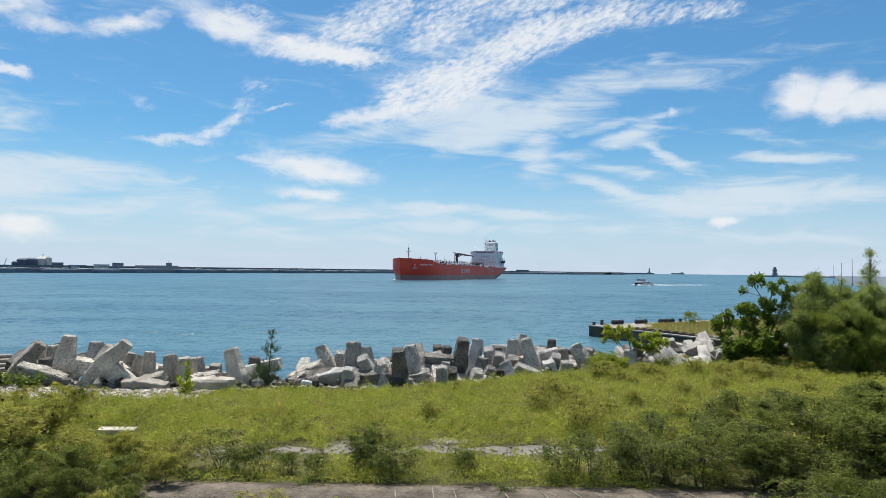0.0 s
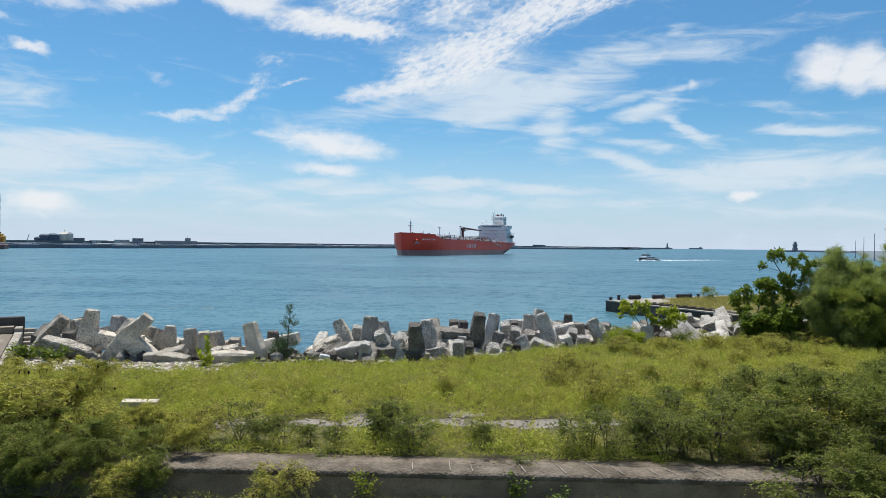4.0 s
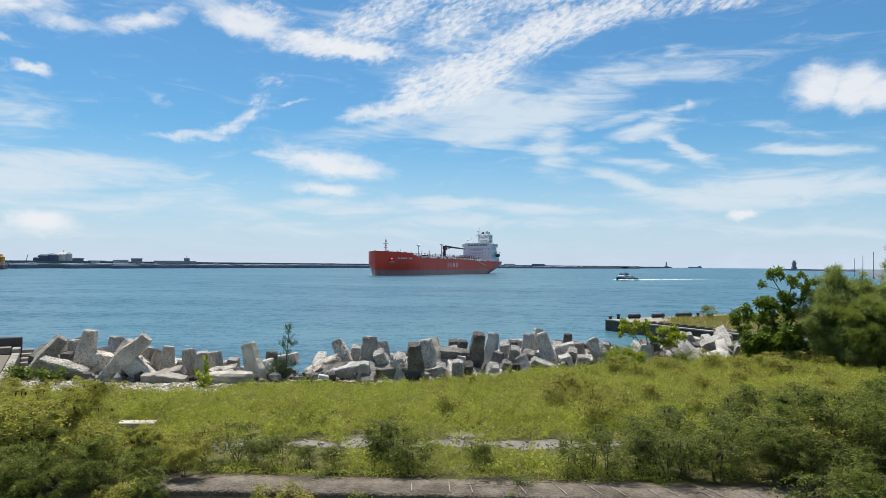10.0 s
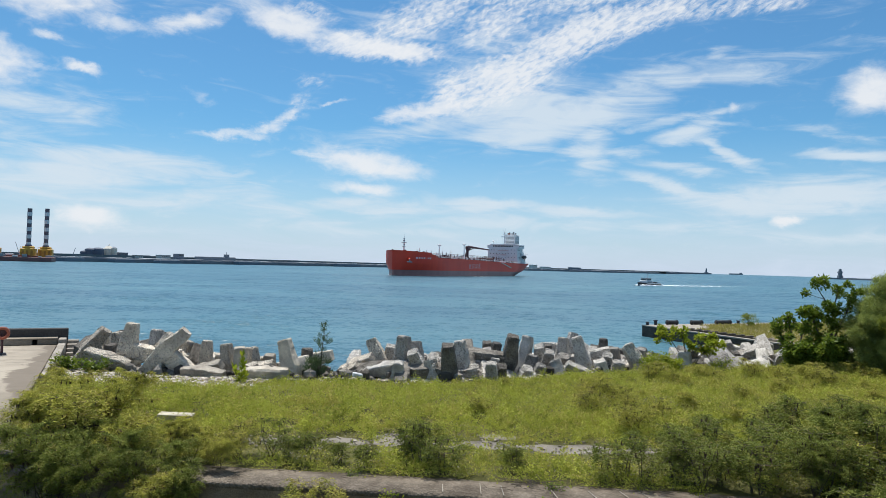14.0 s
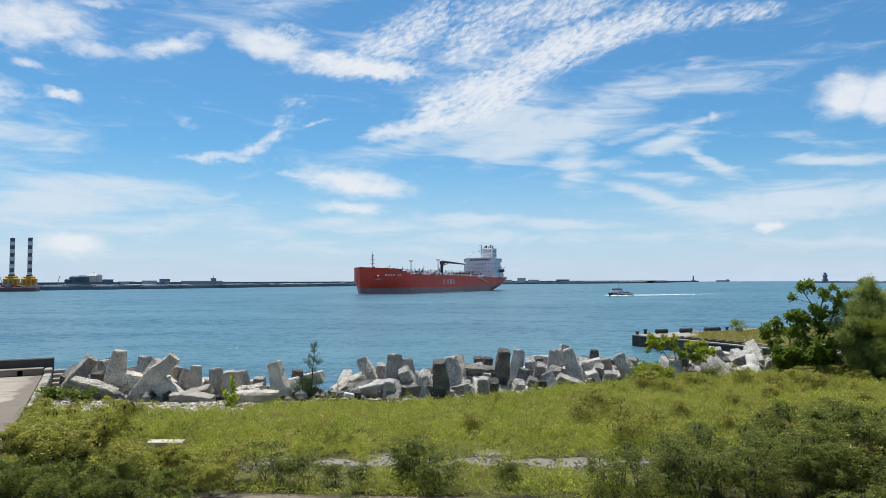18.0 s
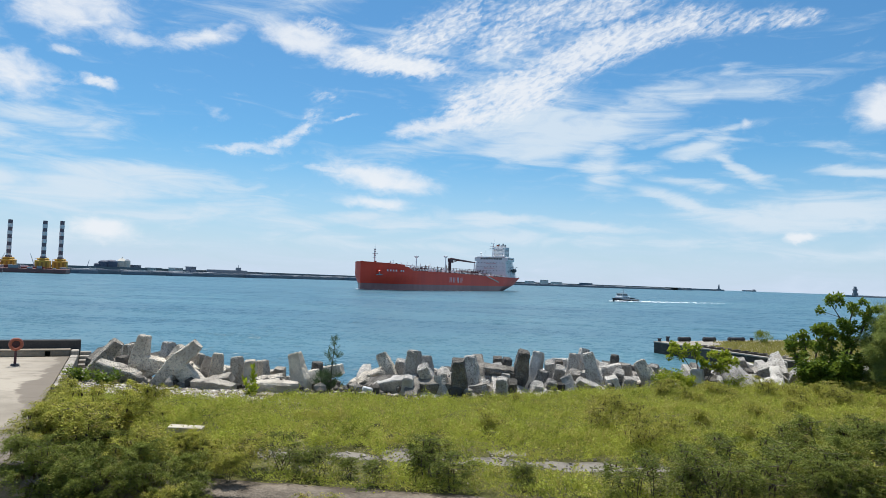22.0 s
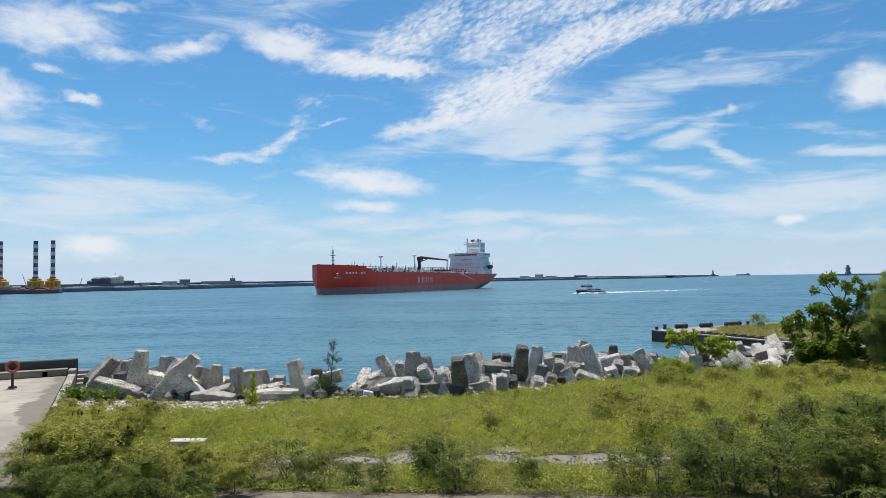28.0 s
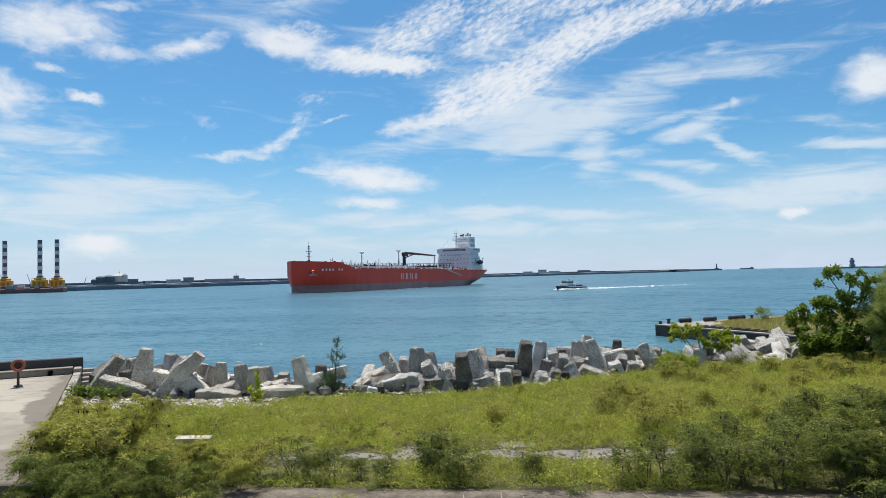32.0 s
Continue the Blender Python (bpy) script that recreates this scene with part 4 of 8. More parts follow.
    hero(1, (-0.17, 32.00, 1.99), (0.14, -0.37, 0.92), (0.30, 0.90, -0.50), leaning, 0.79)
    hero(4, (-1.04, 30.60, 1.69), (0.50, -0.51, 0.69), (0.20, 0.80, -0.70), leaning, 0.79)
    hero(0, (-1.07, 30.10, 1.51), (0.73, -0.62, 0.28), (0.20, 0.70, -0.80), lying, 0.79)
    hero(3, (-0.35, 30.10, 1.94), (-0.04, -0.29, 0.96), (0.20, 0.90, -0.60), upright, 0.84)
    hero(6, (0.14, 30.50, 1.81), (0.14, -0.57, 0.81), (0.30, 0.90, -0.50), dark, 0.79)
    hero(2, (0.62, 32.00, 2.98), (0.14, -0.33, 0.93), (0.30, 0.90, -0.60), dark, 1.02)
    hero(5, (1.40, 34.50, 2.75), (0.18, 0.05, 0.98), (0.30, 0.90, -0.50), upright, 0.93)
    hero(1, (1.57, 32.70, 2.05), (0.18, -0.10, 0.98), (0.30, 0.90, -0.50), upright, 0.88)
    hero(4, (1.94, 34.20, 2.31), (-0.10, -0.51, 0.85), (0.30, 0.90, -0.50), leaning, 0.88)
    hero(0, (2.51, 36.00, 2.20), (-0.07, -0.20, 0.98), (0.30, 0.90, -0.50), dark, 0.70)
    hero(3, (2.42, 33.40, 2.14), (0.13, -0.51, 0.85), (-0.30, 0.90, -0.50), leaning, 0.88)
    hero(6, (1.32, 31.00, 1.69), (0.30, -0.45, 0.84), (0.30, 0.80, -0.60), leaning, 0.84)
    hero(2, (1.93, 31.60, 1.74), (0.30, -0.37, 0.88), (0.30, 0.80, -0.60), upright, 0.84)
    hero(5, (3.30, 36.00, 2.59), (0.08, 0.05, 1.00), (0.30, 0.90, -0.40), upright, 0.93)
    hero(1, (3.91, 37.00, 2.79), (0.16, 0.05, 0.99), (-0.30, 0.90, -0.40), upright, 0.84)
    hero(4, (3.73, 34.00, 2.85), (-0.29, 0.05, 0.95), (0.30, 0.90, -0.50), upright, 1.02)
    hero(0, (2.59, 32.50, 1.87), (-0.39, 0.29, 0.87), (0.30, 0.80, -0.60), upright, 0.98)
    hero(3, (3.12, 32.00, 1.77), (-0.89, -0.20, 0.42), (0.10, 0.50, -1.00), lying, 0.65)
    hero(6, (3.29, 35.00, 1.81), (0.26, -0.45, 0.86), (0.30, 0.90, -0.50), leaning, 0.93)
    hero(2, (4.82, 36.00, 2.11), (-0.04, -0.51, 0.86), (0.30, 0.90, -0.50), leaning, 0.88)
    hero(5, (5.64, 38.00, 2.43), (0.03, -0.10, 0.99), (0.30, 0.90, -0.50), dark, 0.74)
    hero(1, (5.43, 34.60, 1.98), (0.21, -0.57, 0.79), (0.30, 0.90, -0.50), leaning, 0.88)
    hero(4, (5.91, 36.00, 2.16), (-0.10, -0.10, 0.99), (0.30, 0.90, -0.50), upright, 0.88)
    hero(0, (4.74, 33.00, 1.86), (-0.29, -0.20, 0.94), (0.50, 0.80, -0.50), upright, 1.07)
    hero(3, (5.63, 33.00, 1.83), (0.07, -0.20, 0.98), (-0.50, 0.80, -0.50), upright, 1.02)
    hero(6, (6.27, 34.50, 2.52), (-0.51, 0.12, 0.86), (0.20, 0.90, -0.60), bleached[leaning], 0.98)
    hero(2, (7.54, 37.00, 2.10), (-0.01, -0.20, 0.98), (0.30, 0.90, -0.50), dark, 0.84)
    hero(5, (7.31, 36.00, 2.16), (0.10, -0.29, 0.95), (0.30, 0.90, -0.50), upright, 0.84)
    hero(1, (9.13, 34.80, 2.22), (-0.04, -0.15, 0.99), (0.40, 0.90, -0.50), upright, 1.07)
    hero(4, (10.06, 36.50, 2.17), (0.12, -0.29, 0.95), (0.30, 0.90, -0.50), dark, 0.84)
    hero(0, (11.06, 37.50, 2.26), (0.19, -0.29, 0.94), (0.30, 0.90, -0.50), leaning, 0.84)
    hero(3, (12.51, 39.00, 2.37), (-0.49, -0.29, 0.82), (0.20, 0.90, -0.60), leaning, 1.02)
    hero(6, (13.74, 39.50, 2.28), (-0.13, -0.33, 0.93), (0.30, 0.90, -0.60), leaning, 1.02)
    hero(2, (14.95, 40.60, 2.53), (0.24, -0.20, 0.95), (0.30, 0.90, -0.50), upright, 1.02)
    hero(5, (15.71, 41.40, 2.15), (0.09, -0.20, 0.98), (0.30, 0.90, -0.50), leaning, 0.88)
    hero(1, (11.57, 36.50, 1.93), (-0.43, -0.45, 0.78), (0.20, 0.80, -0.70), leaning, 1.02)
    hero(4, (12.54, 36.80, 1.77), (0.24, -0.51, 0.82), (0.20, 0.80, -0.70), upright, 0.93)
    hero(0, (13.80, 36.40, 1.90), (0.52, -0.29, 0.80), (0.20, 0.80, -0.70), leaning, 1.07)
    hero(3, (14.87, 37.60, 1.90), (0.25, -0.29, 0.92), (0.30, 0.90, -0.60), upright, 0.93)
    hero(6, (10.80, 36.00, 1.67), (0.31, -0.37, 0.87), (0.20, 0.80, -0.70), upright, 0.98)
    hero(2, (12.74, 35.60, 1.56), (0.48, -0.51, 0.71), (0.20, 0.80, -0.70), leaning, 0.84)
    hero(5, (10.00, 35.50, 1.71), (-0.10, -0.37, 0.92), (0.20, 0.80, -0.70), dark, 0.88)
    hero(1, (5.07, 37.00, 2.09), (0.17, -0.37, 0.91), (0.30, 0.90, -0.50), dark, 0.93)
    hero(4, (12.33, 40.00, 2.06), (0.17, -0.37, 0.91), (0.30, 0.90, -0.50), dark, 0.93)
    hero(0, (12.66, 38.00, 1.96), (0.10, -0.37, 0.92), (0.30, 0.90, -0.50), dark, 0.93)
    hero(2, (-20.90, 34.40, 2.30), (0.25, 0.00, 0.95), (0.50, 0.80, -0.40), dark, 0.85)
    hero(3, (-19.60, 33.60, 2.25), (-0.50, 0.10, 0.80), (0.50, 0.80, -0.20), dark, 0.85)
    hero(4, (-18.60, 32.60, 2.30), (0.30, -0.20, 0.90), (-0.50, 0.80, -0.30), dark, 0.85)
    hero(0, (-18.27, 30.30, 2.75), (0.60, 0.12, 0.78), (0.60, 0.60, -0.60), leaning, 0.90)
    rng = random.Random(11)
    count, tries = 0, 0
    while count < 120 and tries < 9000:
        tries += 1
        x = rng.uniform(-20.5, 17.0) if rng.random() < 0.42 else rng.uniform(-3.5, 16.0)
        reach = 8.0 if x > -4 else 7.0
        if -9 < x < -4.5:
            reach = 5.2
        y = shore_y(x) + rng.uniform(1.6, reach)
        size = rng.uniform(0.6, 0.9)
        if edge_across(x, y) < 2.2 or any((x - a) ** 2 + (y - b) ** 2 < 0.5 for a, b in spots):
            continue
        spots.append((x, y))
        count += 1
        high = (1.15 if x > -3.5 else 0.95) - 0.08 * max(0.0, y - shore_y(x) - 3) + rng.uniform(-0.4, 0.2)
        fluke = Vector((rng.gauss(0, 0.45), rng.gauss(-0.25, 0.4), rng.uniform(0.4, 1.0))).normalized()
        dolos(rng.randrange(7), Vector((x, y, high)) - fluke * 1.3 * size, fluke, (rng.gauss(0, 1), rng.gauss(0, 1), rng.gauss(0, 0.4)), size, "dark stained concrete armour block on the shore" if count % 6 == 0 else "weathered grey concrete armour block on the shore")


def edge_across(x, y):
    """Metres inside the apron's free edge (below nought: on the apron)."""
    return (Vector((x, y)) - APRON_END).dot(-APRON_ACROSS)


build_dolos()

# ---------------------------------------------------------------- the tanker


def deck_z(x):
    return 9.6 + 1.2 * soft_step(x, 30, 130) + 2.1 * soft_step(x, 152, 158) + 0.9 * soft_step(x, 158, 183)


def hull_half(s, z):
    k = min(1.0, max(0.0, z / 11.0)) ** 0.8
    aft_low, aft_high = min(1.0, s / 0.2) ** 0.6, 0.84 + 0.16 * min(1.0, s / 0.12) ** 0.8
    q = max(0.0, (s - 0.79) / 0.21)
    fore_low, fore_high = max(0.0, 1 - q ** 2.3), max(0.0, 1 - q ** 3.0) ** 0.78
    flare = soft_step(z, 0.5, 8.5)
    return 16.1 * (aft_low + (aft_high - aft_low) * k) * (fore_low + (fore_high - fore_low) * flare)


def hull_strip(levels, top=None):
    """A band of the hull between the given heights, both sides."""
    bm = bmesh.new()
    rows = []
    n = 72
    for z in levels:
        row = []
        for i in range(n + 1):
            s = (i / n) if i < 50 else 50 / n + (1 - 50 / n) * ((i - 50) / (n - 50)) ** 0.85
            x0, x1 = 10 - 10 * soft_step(z, -1, 5), 178.6 + 0.4 * max(0.0, z) / 13
            x = x0 + (x1 - x0) * s
            zz = z if top is None or z < top else deck_z(x)
            row.append((x, hull_half(s, zz), zz))
        rows.append(row)
    for side in (1, -1):
        grid = [[bm.verts.new((x, side * h, z)) for x, h, z in row] for row in rows]
        for a, b in zip(grid, grid[1:]):
            for i in range(n):
                f = (a[i], a[i + 1], b[i + 1], b[i])
                try:
                    bm.faces.new(f if side < 0 else f[::-1])
                except ValueError:
                    pass
    return bm, rows[-1]


def build_ship():
    ship = tagged(new("tanker_ship"), "red-orange oil tanker under way with white superstructure", "ship")
    upper, rim = hull_strip([3.4, 4.2, 5.0, 5.9, 6.8, 7.7, 8.8, 10.0], top=9.9)
    # transom
    for z0, z1 in ((3.4, 6.0), (6.0, 9.6)):
        x0, x1 = 10 - 10 * soft_step(z0, -1, 5), 10 - 10 * soft_step(z1, -1, 5)
        h0, h1 = hull_half(0, z0), hull_half(0, z1)
        upper.faces.new([upper.verts.new(p) for p in ((x0, -h0, z0), (x1, -h1, z1), (x1, h1, z1), (x0, h0, z0))])
    hull = part("hull", upper, M_HULL, ship, "weathered red-orange steel hull", True)
    lower, _ = hull_strip([-2.0, -0.5, 0.6, 2.0, 3.4])
    part("boot_top", lower, M_BOOT, ship, "faded maroon-grey antifouling band", True)
    bm = bmesh.new()
    for a, b in zip(rim, rim[1:]):
        if b[1] > 0.01:
            bm.faces.new([bm.verts.new(p) for p in ((a[0], -a[1] * 0.985, a[2] - 0.25), (b[0], -b[1] * 0.985, b[2] - 0.25), (b[0], b[1] * 0.985, b[2] - 0.25), (a[0], a[1] * 0.985, a[2] - 0.25))])
    part("deck", bm, M_DECK, ship, "red oxide deck")
    # forecastle bulwark
    bm = bmesh.new()
    for side in (1, -1):
        line = [(x, side * h, z) for x, h, z in rim if x > 158]
        for a, b in zip(line, line[1:]):
            bm.faces.new([bm.verts.new(p) for p in (a, b, (b[0] + 0.1, b[1], b[2] + 0.9), (a[0] + 0.1, a[1], a[2] + 0.9))])
    part("bulwark", bm, M_HULL, ship)
    # anchors in their pockets, and the worn stem
    for side in (1,):
        s = 0.965
        y = hull_half(s, 9.0) * side
        anchor = part("anchor_pocket", rod(bmesh.new(), (173.4, y * 0.92, 9.9), (174.4, y * 1.1, 9.2), 1.05, 0.9, 14), M_HULL, ship, "round red anchor bolster")
        bm = bmesh.new()
        box(bm, -1.6, 1.6, -0.35, 0.35, -0.3, 0.3, 0.1, m=pose(174.6, y * 1.1, 8.0, 0, 0, -38 * side))
        box(bm, -0.3, 0.3, -0.3, 0.3, 0, 1.6, 0.1, m=pose(174.5, y * 1.09, 7.9, 0, 0, -38 * side))
        part("anchor", bm, M_GREY, anchor, "pale steel anchor")
    # the owner's mark and the name stay plain pale shapes
    def hull_mark(x, z, w, h):
        s = (x - 1.5) / 180.0
        y = hull_half(s, z) + 0.06
        s2 = (x + 1 - 1.5) / 180.0
        turn = math.degrees(math.atan2(hull_half(s2, z) - hull_half(s, z), 1.0))
        bm = bmesh.new()
        box(bm, -w / 2, w / 2, -0.03, 0.03, -h / 2, h / 2, m=pose(x, y, z, 0, 0, turn))
        part("hull_mark", bm, M_WHITE, ship, "pale painted mark on the hull")
    for k in range(4):
        x = 111.4 - 4.5 * k
        hull_mark(x + 0.85, 6.6, 0.5, 3.0)
        hull_mark(x - 0.65, 6.6, 0.5, 3.0)
    for k in range(7):
        if k != 4:
            hull_mark(170.6 - 1.6 * k, 10.4, 0.75, 0.9)
    # accommodation block, deck by deck
    house = part("accommodation", box(bmesh.new(), 9.5, 25.5, -13, 13, 9.4, 12.6, 0.1), M_WHITE, ship, "white steel accommodation block")
    for k, (x0, x1, half) in enumerate(((10.5, 25, 12.2), (11, 24.7, 12.0), (12, 24.4, 11.6))):
        z = 12.6 + 2.8 * k
        part("storey", box(bmesh.new(), x0, x1, -half, half, z + 0.12, z + 2.8, 0.06), M_WHITE, house)
        part("storey_deck", box(bmesh.new(), x0 - 0.5, x1 + 0.25, -half - 0.35, half + 0.35, z, z + 0.12), M_WHITE, house)
        for j in range(9):
            y = -half + 2 + j * (2 * half - 4) / 8
            part("cabin_window", box(bmesh.new(), x1 + 0.01, x1 + 0.06, y - 0.22, y + 0.22, z + 1.3, z + 1.85), M_GLASS, house)
        for j in range(5):
            x = x0 + 1.6 + j * 2.5
            part("cabin_window", box(bmesh.new(), x - 0.22, x + 0.22, half + 0.01, half + 0.06, z + 1.3, z + 1.8), M_GLASS, house)
        bm = bmesh.new()
        for zz in (0.55, 1.05):
            for a, b in (((x1 + 0.5, -half - 0.8), (x1 + 0.5, half + 0.8)), ((x0 - 0.9, half + 0.8), (x1 + 0.5, half + 0.8))):
                rod(bm, (a[0], a[1], z + zz), (b[0], b[1], z + zz), 0.06, 0.06, 5)
        part("railing", bm, M_WHITE, house)
    bridge = part("bridge", box(bmesh.new(), 13, 24, -13.2, 13.2, 21.0, 23.8, 0.08), M_WHITE, ship, "white wheelhouse with a row of dark windows")
    for j in range(13):
        y = -7.8 + 1.3 * j
        part("bridge_window", box(bmesh.new(), 24.0, 24.07, y - 0.5, y + 0.5, 22.2, 23.2), M_GLASS, bridge)
    for j in range(4):
        part("bridge_window", box(bmesh.new(), 15 + 2.2 * j, 16.6 + 2.2 * j, 13.2, 13.27, 22.2, 23.2), M_GLASS, bridge)
    part("bridge_roof", box(bmesh.new(), 12.4, 24.6, -11, 11, 23.8, 24.1), M_WHITE, bridge)
    bm = bmesh.new()
    for y in (-10.5, -7, -3.5, 0, 3.5, 7, 10.5):
        rod(bm, (24.4, y, 24.1), (24.4, y, 25.1), 0.06, 0.06, 5)
    rod(bm, (24.4, -10.5, 25.1), (24.4, 10.5, 25.1), 0.06, 0.06, 5)
    part("roof_railing", bm, M_WHITE, bridge)
    # faded warning writing across the front, too far off to read, and the side doors
    for z, y0, y1 in ((19.0, -3.0, 4.2), (15.6, -4.6, 3.0)):
        for k in range(9):
            y = y0 + (y1 - y0) * k / 8
            part("warning_mark", box(bmesh.new(), 25.02, 25.1, y - 0.3, y + 0.3, z, z + 0.75), M_WARNING, house, "faded red painted mark")
    for x, z in ((14.0, 12.8), (20.0, 12.8), (17.5, 15.6)):
        part("side_door", box(bmesh.new(), x - 0.45, x + 0.45, 12.2, 12.3, z, z + 1.9), M_GREY, house, "grey steel door")
    # radar mast
    mast = part("radar_mast", rod(bmesh.new(), (21, 0, 24.0), (21, 0, 34.0), 0.75, 0.3, 8), M_WHITE, ship, "white radar mast")
    bm = bmesh.new()
    for z, w in ((29.0, 2.6), (31.5, 2.0), (33.5, 1.3)):
        box(bm, 20.5, 21.9, -w, w, z, z + 0.25)
    box(bm, 21.5, 21.9, -2.4, 2.4, 30.0, 30.35)
    rod(bm, (21, 0.6, 34), (21, 0.6, 37.2), 0.08, 0.05, 6)
    rod(bm, (21, -1.2, 33.5), (21, -1.2, 36.0), 0.08, 0.05, 6)
    part("yards", bm, M_WHITE, mast)
    part("flag", box(bmesh.new(), 20.0, 20.06, 2.2, 4.2, 31.8, 32.9), M_ORANGE, mast, "small red flag")
    for y, z in ((-9.5, 27.0), (-6.5, 30.0), (8.5, 26.5)):
        part("whip_aerial", rod(bmesh.new(), (21, y, 24), (21, y, z), 0.12, 0.06, 6), M_WHITE, bridge)
    dome = bmesh.new()
    bmesh.ops.create_uvsphere(dome, u_segments=12, v_segments=8, radius=0.8, matrix=pose(20, -10.0, 26.6))
    part("satellite_dome", dome, M_WHITE, bridge, "white satellite dome", True)
    # funnel casing
    funnel = part("funnel_casing", box(bmesh.new(), 3.5, 12.0, -4.8, 4.8, 9.4, 32.0, 0.25), M_FUNNEL, ship, "pale grey funnel casing with louvres")
    bm = bmesh.new()
    for z in (25.4, 28.6):
        for j in range(4):
            box(bm, 4.4, 11, 4.8, 4.88, z + 0.45 * j, z + 0.45 * j + 0.2)
            box(bm, 12.0, 12.08, -4, 4, z + 0.45 * j, z + 0.45 * j + 0.2)
    part("louvres", bm, M_GREY, funnel)
    for y, top in ((-3.6, 33.2), (-1.9, 34.0), (-0.2, 33.4), (1.5, 34.4), (3.2, 33.6)):
        part("exhaust_pipe", rod(bmesh.new(), (8, y, 31.8), (7.4, y, top), 0.75, 0.68, 10), M_GREY if top > 33.5 else M_FUNNEL, funnel, "grey exhaust pipe")
    # aft deck: engine casing, lifeboat on its ramp, poles
    part("engine_casing", box(bmesh.new(), 2, 10, -9, 9, 9.3, 13.6, 0.1), M_WHITE, ship)
    boat = bmesh.new()
    bmesh.ops.create_uvsphere(boat, u_segments=14, v_segments=8, radius=1.0, matrix=pose(15, 14.0, 14.6) @ Matrix.Diagonal((4.0, 1.4, 1.4, 1)))
    part("lifeboat", boat, M_BLACK, ship, "dark covered lifeboat", True)
    for x in (12.0, 18.0):
        bm = bmesh.new()
        rod(bm, (x, 12.6, 9.6), (x, 14.4, 17.5), 0.3, 0.25, 6)
        rod(bm, (x, 14.4, 17.5), (x, 15.6, 17.0), 0.25, 0.2, 6)
        part("davit", bm, M_WHITE, ship)
    for x, y, z in ((5, 10.5, 15.5), (3.5, 8, 14.0), (2, 0, 13.0), (5, -10, 16.0)):
        part("vent_post", rod(bmesh.new(), (x, y, 9.4), (x, y, z), 0.35, 0.3, 8), M_WHITE, ship)
    # cargo deck: pipes, catwalk, manifold, crane, masts
    bm = bmesh.new()
    for y in (-5.2, -3.9, -2.6, 2.6, 3.9, 5.2):
        rod(bm, (29, y, 11.4), (151, y, 12.4), 0.3, 0.3, 6)
    part("cargo_pipes", bm, M_MAROON, ship, "dark red cargo pipes along the deck")
    bm = bmesh.new()
    box(bm, 28, 153, -1.1, 1.1, 12.9, 13.1)
    for k in range(31):
        rod(bm, (29 + 4 * k, 1.0, 9.4), (29 + 4 * k, 1.0, 14.1), 0.09, 0.09, 5)
        rod(bm, (29 + 4 * k, -1.0, 9.4), (29 + 4 * k, -1.0, 14.1), 0.09, 0.09, 5)
    for y in (-1.0, 1.0):
        rod(bm, (28, y, 14.0), (153, y, 14.0), 0.07, 0.07, 5)
    part("catwalk", bm, M_MAROON, ship)
    rng = random.Random(5)
    bm, bm2 = bmesh.new(), bmesh.new()
    for k in range(260):
        x, y = rng.uniform(30, 151), rng.choice((-1, 1)) * rng.uniform(4, 14.5)
        h = rng.uniform(0.6, 2.0) if k < 150 else rng.uniform(1.6, 3.2)
        target = bm if rng.random() < 0.55 else bm2
        if rng.random() < 0.5:
            rod(target, (x, y, 9.3), (x, y, deck_z(x) + h), 0.3, 0.3, 6)
        else:
            box(target, x - 0.7, x + 0.7, y - 0.5, y + 0.5, 9.3, deck_z(x) + h * 0.7)
    tagged(part("deck_fittings", bm, M_MAROON, ship, "small dark red deck fittings"), kind="stuff")
    tagged(part("tank_vents", bm2, M_WHITE, ship, "small white vents and boxes on deck"), kind="stuff")
    bm = bmesh.new()
    for x in (72, 75.5, 79, 86, 89.5):
        rod(bm, (x, -14.5, 12.0), (x, 14.5, 12.0), 0.32, 0.32, 6)
        rod(bm, (x, 14.0, 9.4), (x, 14.0, 12.9), 0.3, 0.3, 6)
    part("manifold", bm, M_MAROON, ship)
    for side in (1, -1):
        bm = bmesh.new()
        for z in (0.5, 1.0):
            line = [(x, side * h * 0.985, zz) for x, h, zz in rim if 2 < x < 156]
            for a, b in zip(line[::2], line[2::2]):
                rod(bm, (a[0], a[1], a[2] + z), (b[0], b[1], b[2] + z), 0.06, 0.06, 4, False)
        for a in [(x, side * h * 0.985, zz) for x, h, zz in rim if 2 < x < 156]:
            rod(bm, a, (a[0], a[1], a[2] + 1.05), 0.06, 0.06, 4, False)
        part("deck_railing", bm, M_WHITE if side > 0 else M_MAROON, ship)
    crane = part("hose_crane", rod(bmesh.new(), (84.4, 0, 9.4), (84.4, 0, 19.0), 1.1, 0.9, 10), M_MAROON, ship, "dark maroon hose crane")
    bm = bmesh.new()
    box(bm, 81.5, 85.6, -1.0, 1.0, 18.0, 20.3, 0.15)
    rod(bm, (83, 0, 20.0), (49, 0, 18.9), 0.8, 0.42, 6)
    rod(bm, (84.4, 0, 17.0), (74, 0, 19.3), 0.3, 0.3, 6)
    part("jib", bm, M_MAROON, crane)
    part("jib_rest", rod(bmesh.new(), (50, 0, 9.4), (50, 0, 18.6), 0.45, 0.35, 8), M_WHITE, ship)
    for x, top in ((127.9, 19.6), (93.3, 21.2)):
        post = part("vent_mast", rod(bmesh.new(), (x, 2.0, 9.5), (x, 2.0, top), 0.36, 0.26, 8), M_WHITE, ship, "white vent mast with a T head")
        bm = bmesh.new()
        rod(bm, (x, 0.6, top), (x, 3.4, top), 0.22, 0.22, 6)
        rod(bm, (x, 2.0, top - 1.2), (x, 0.6, top), 0.2, 0.2, 5)
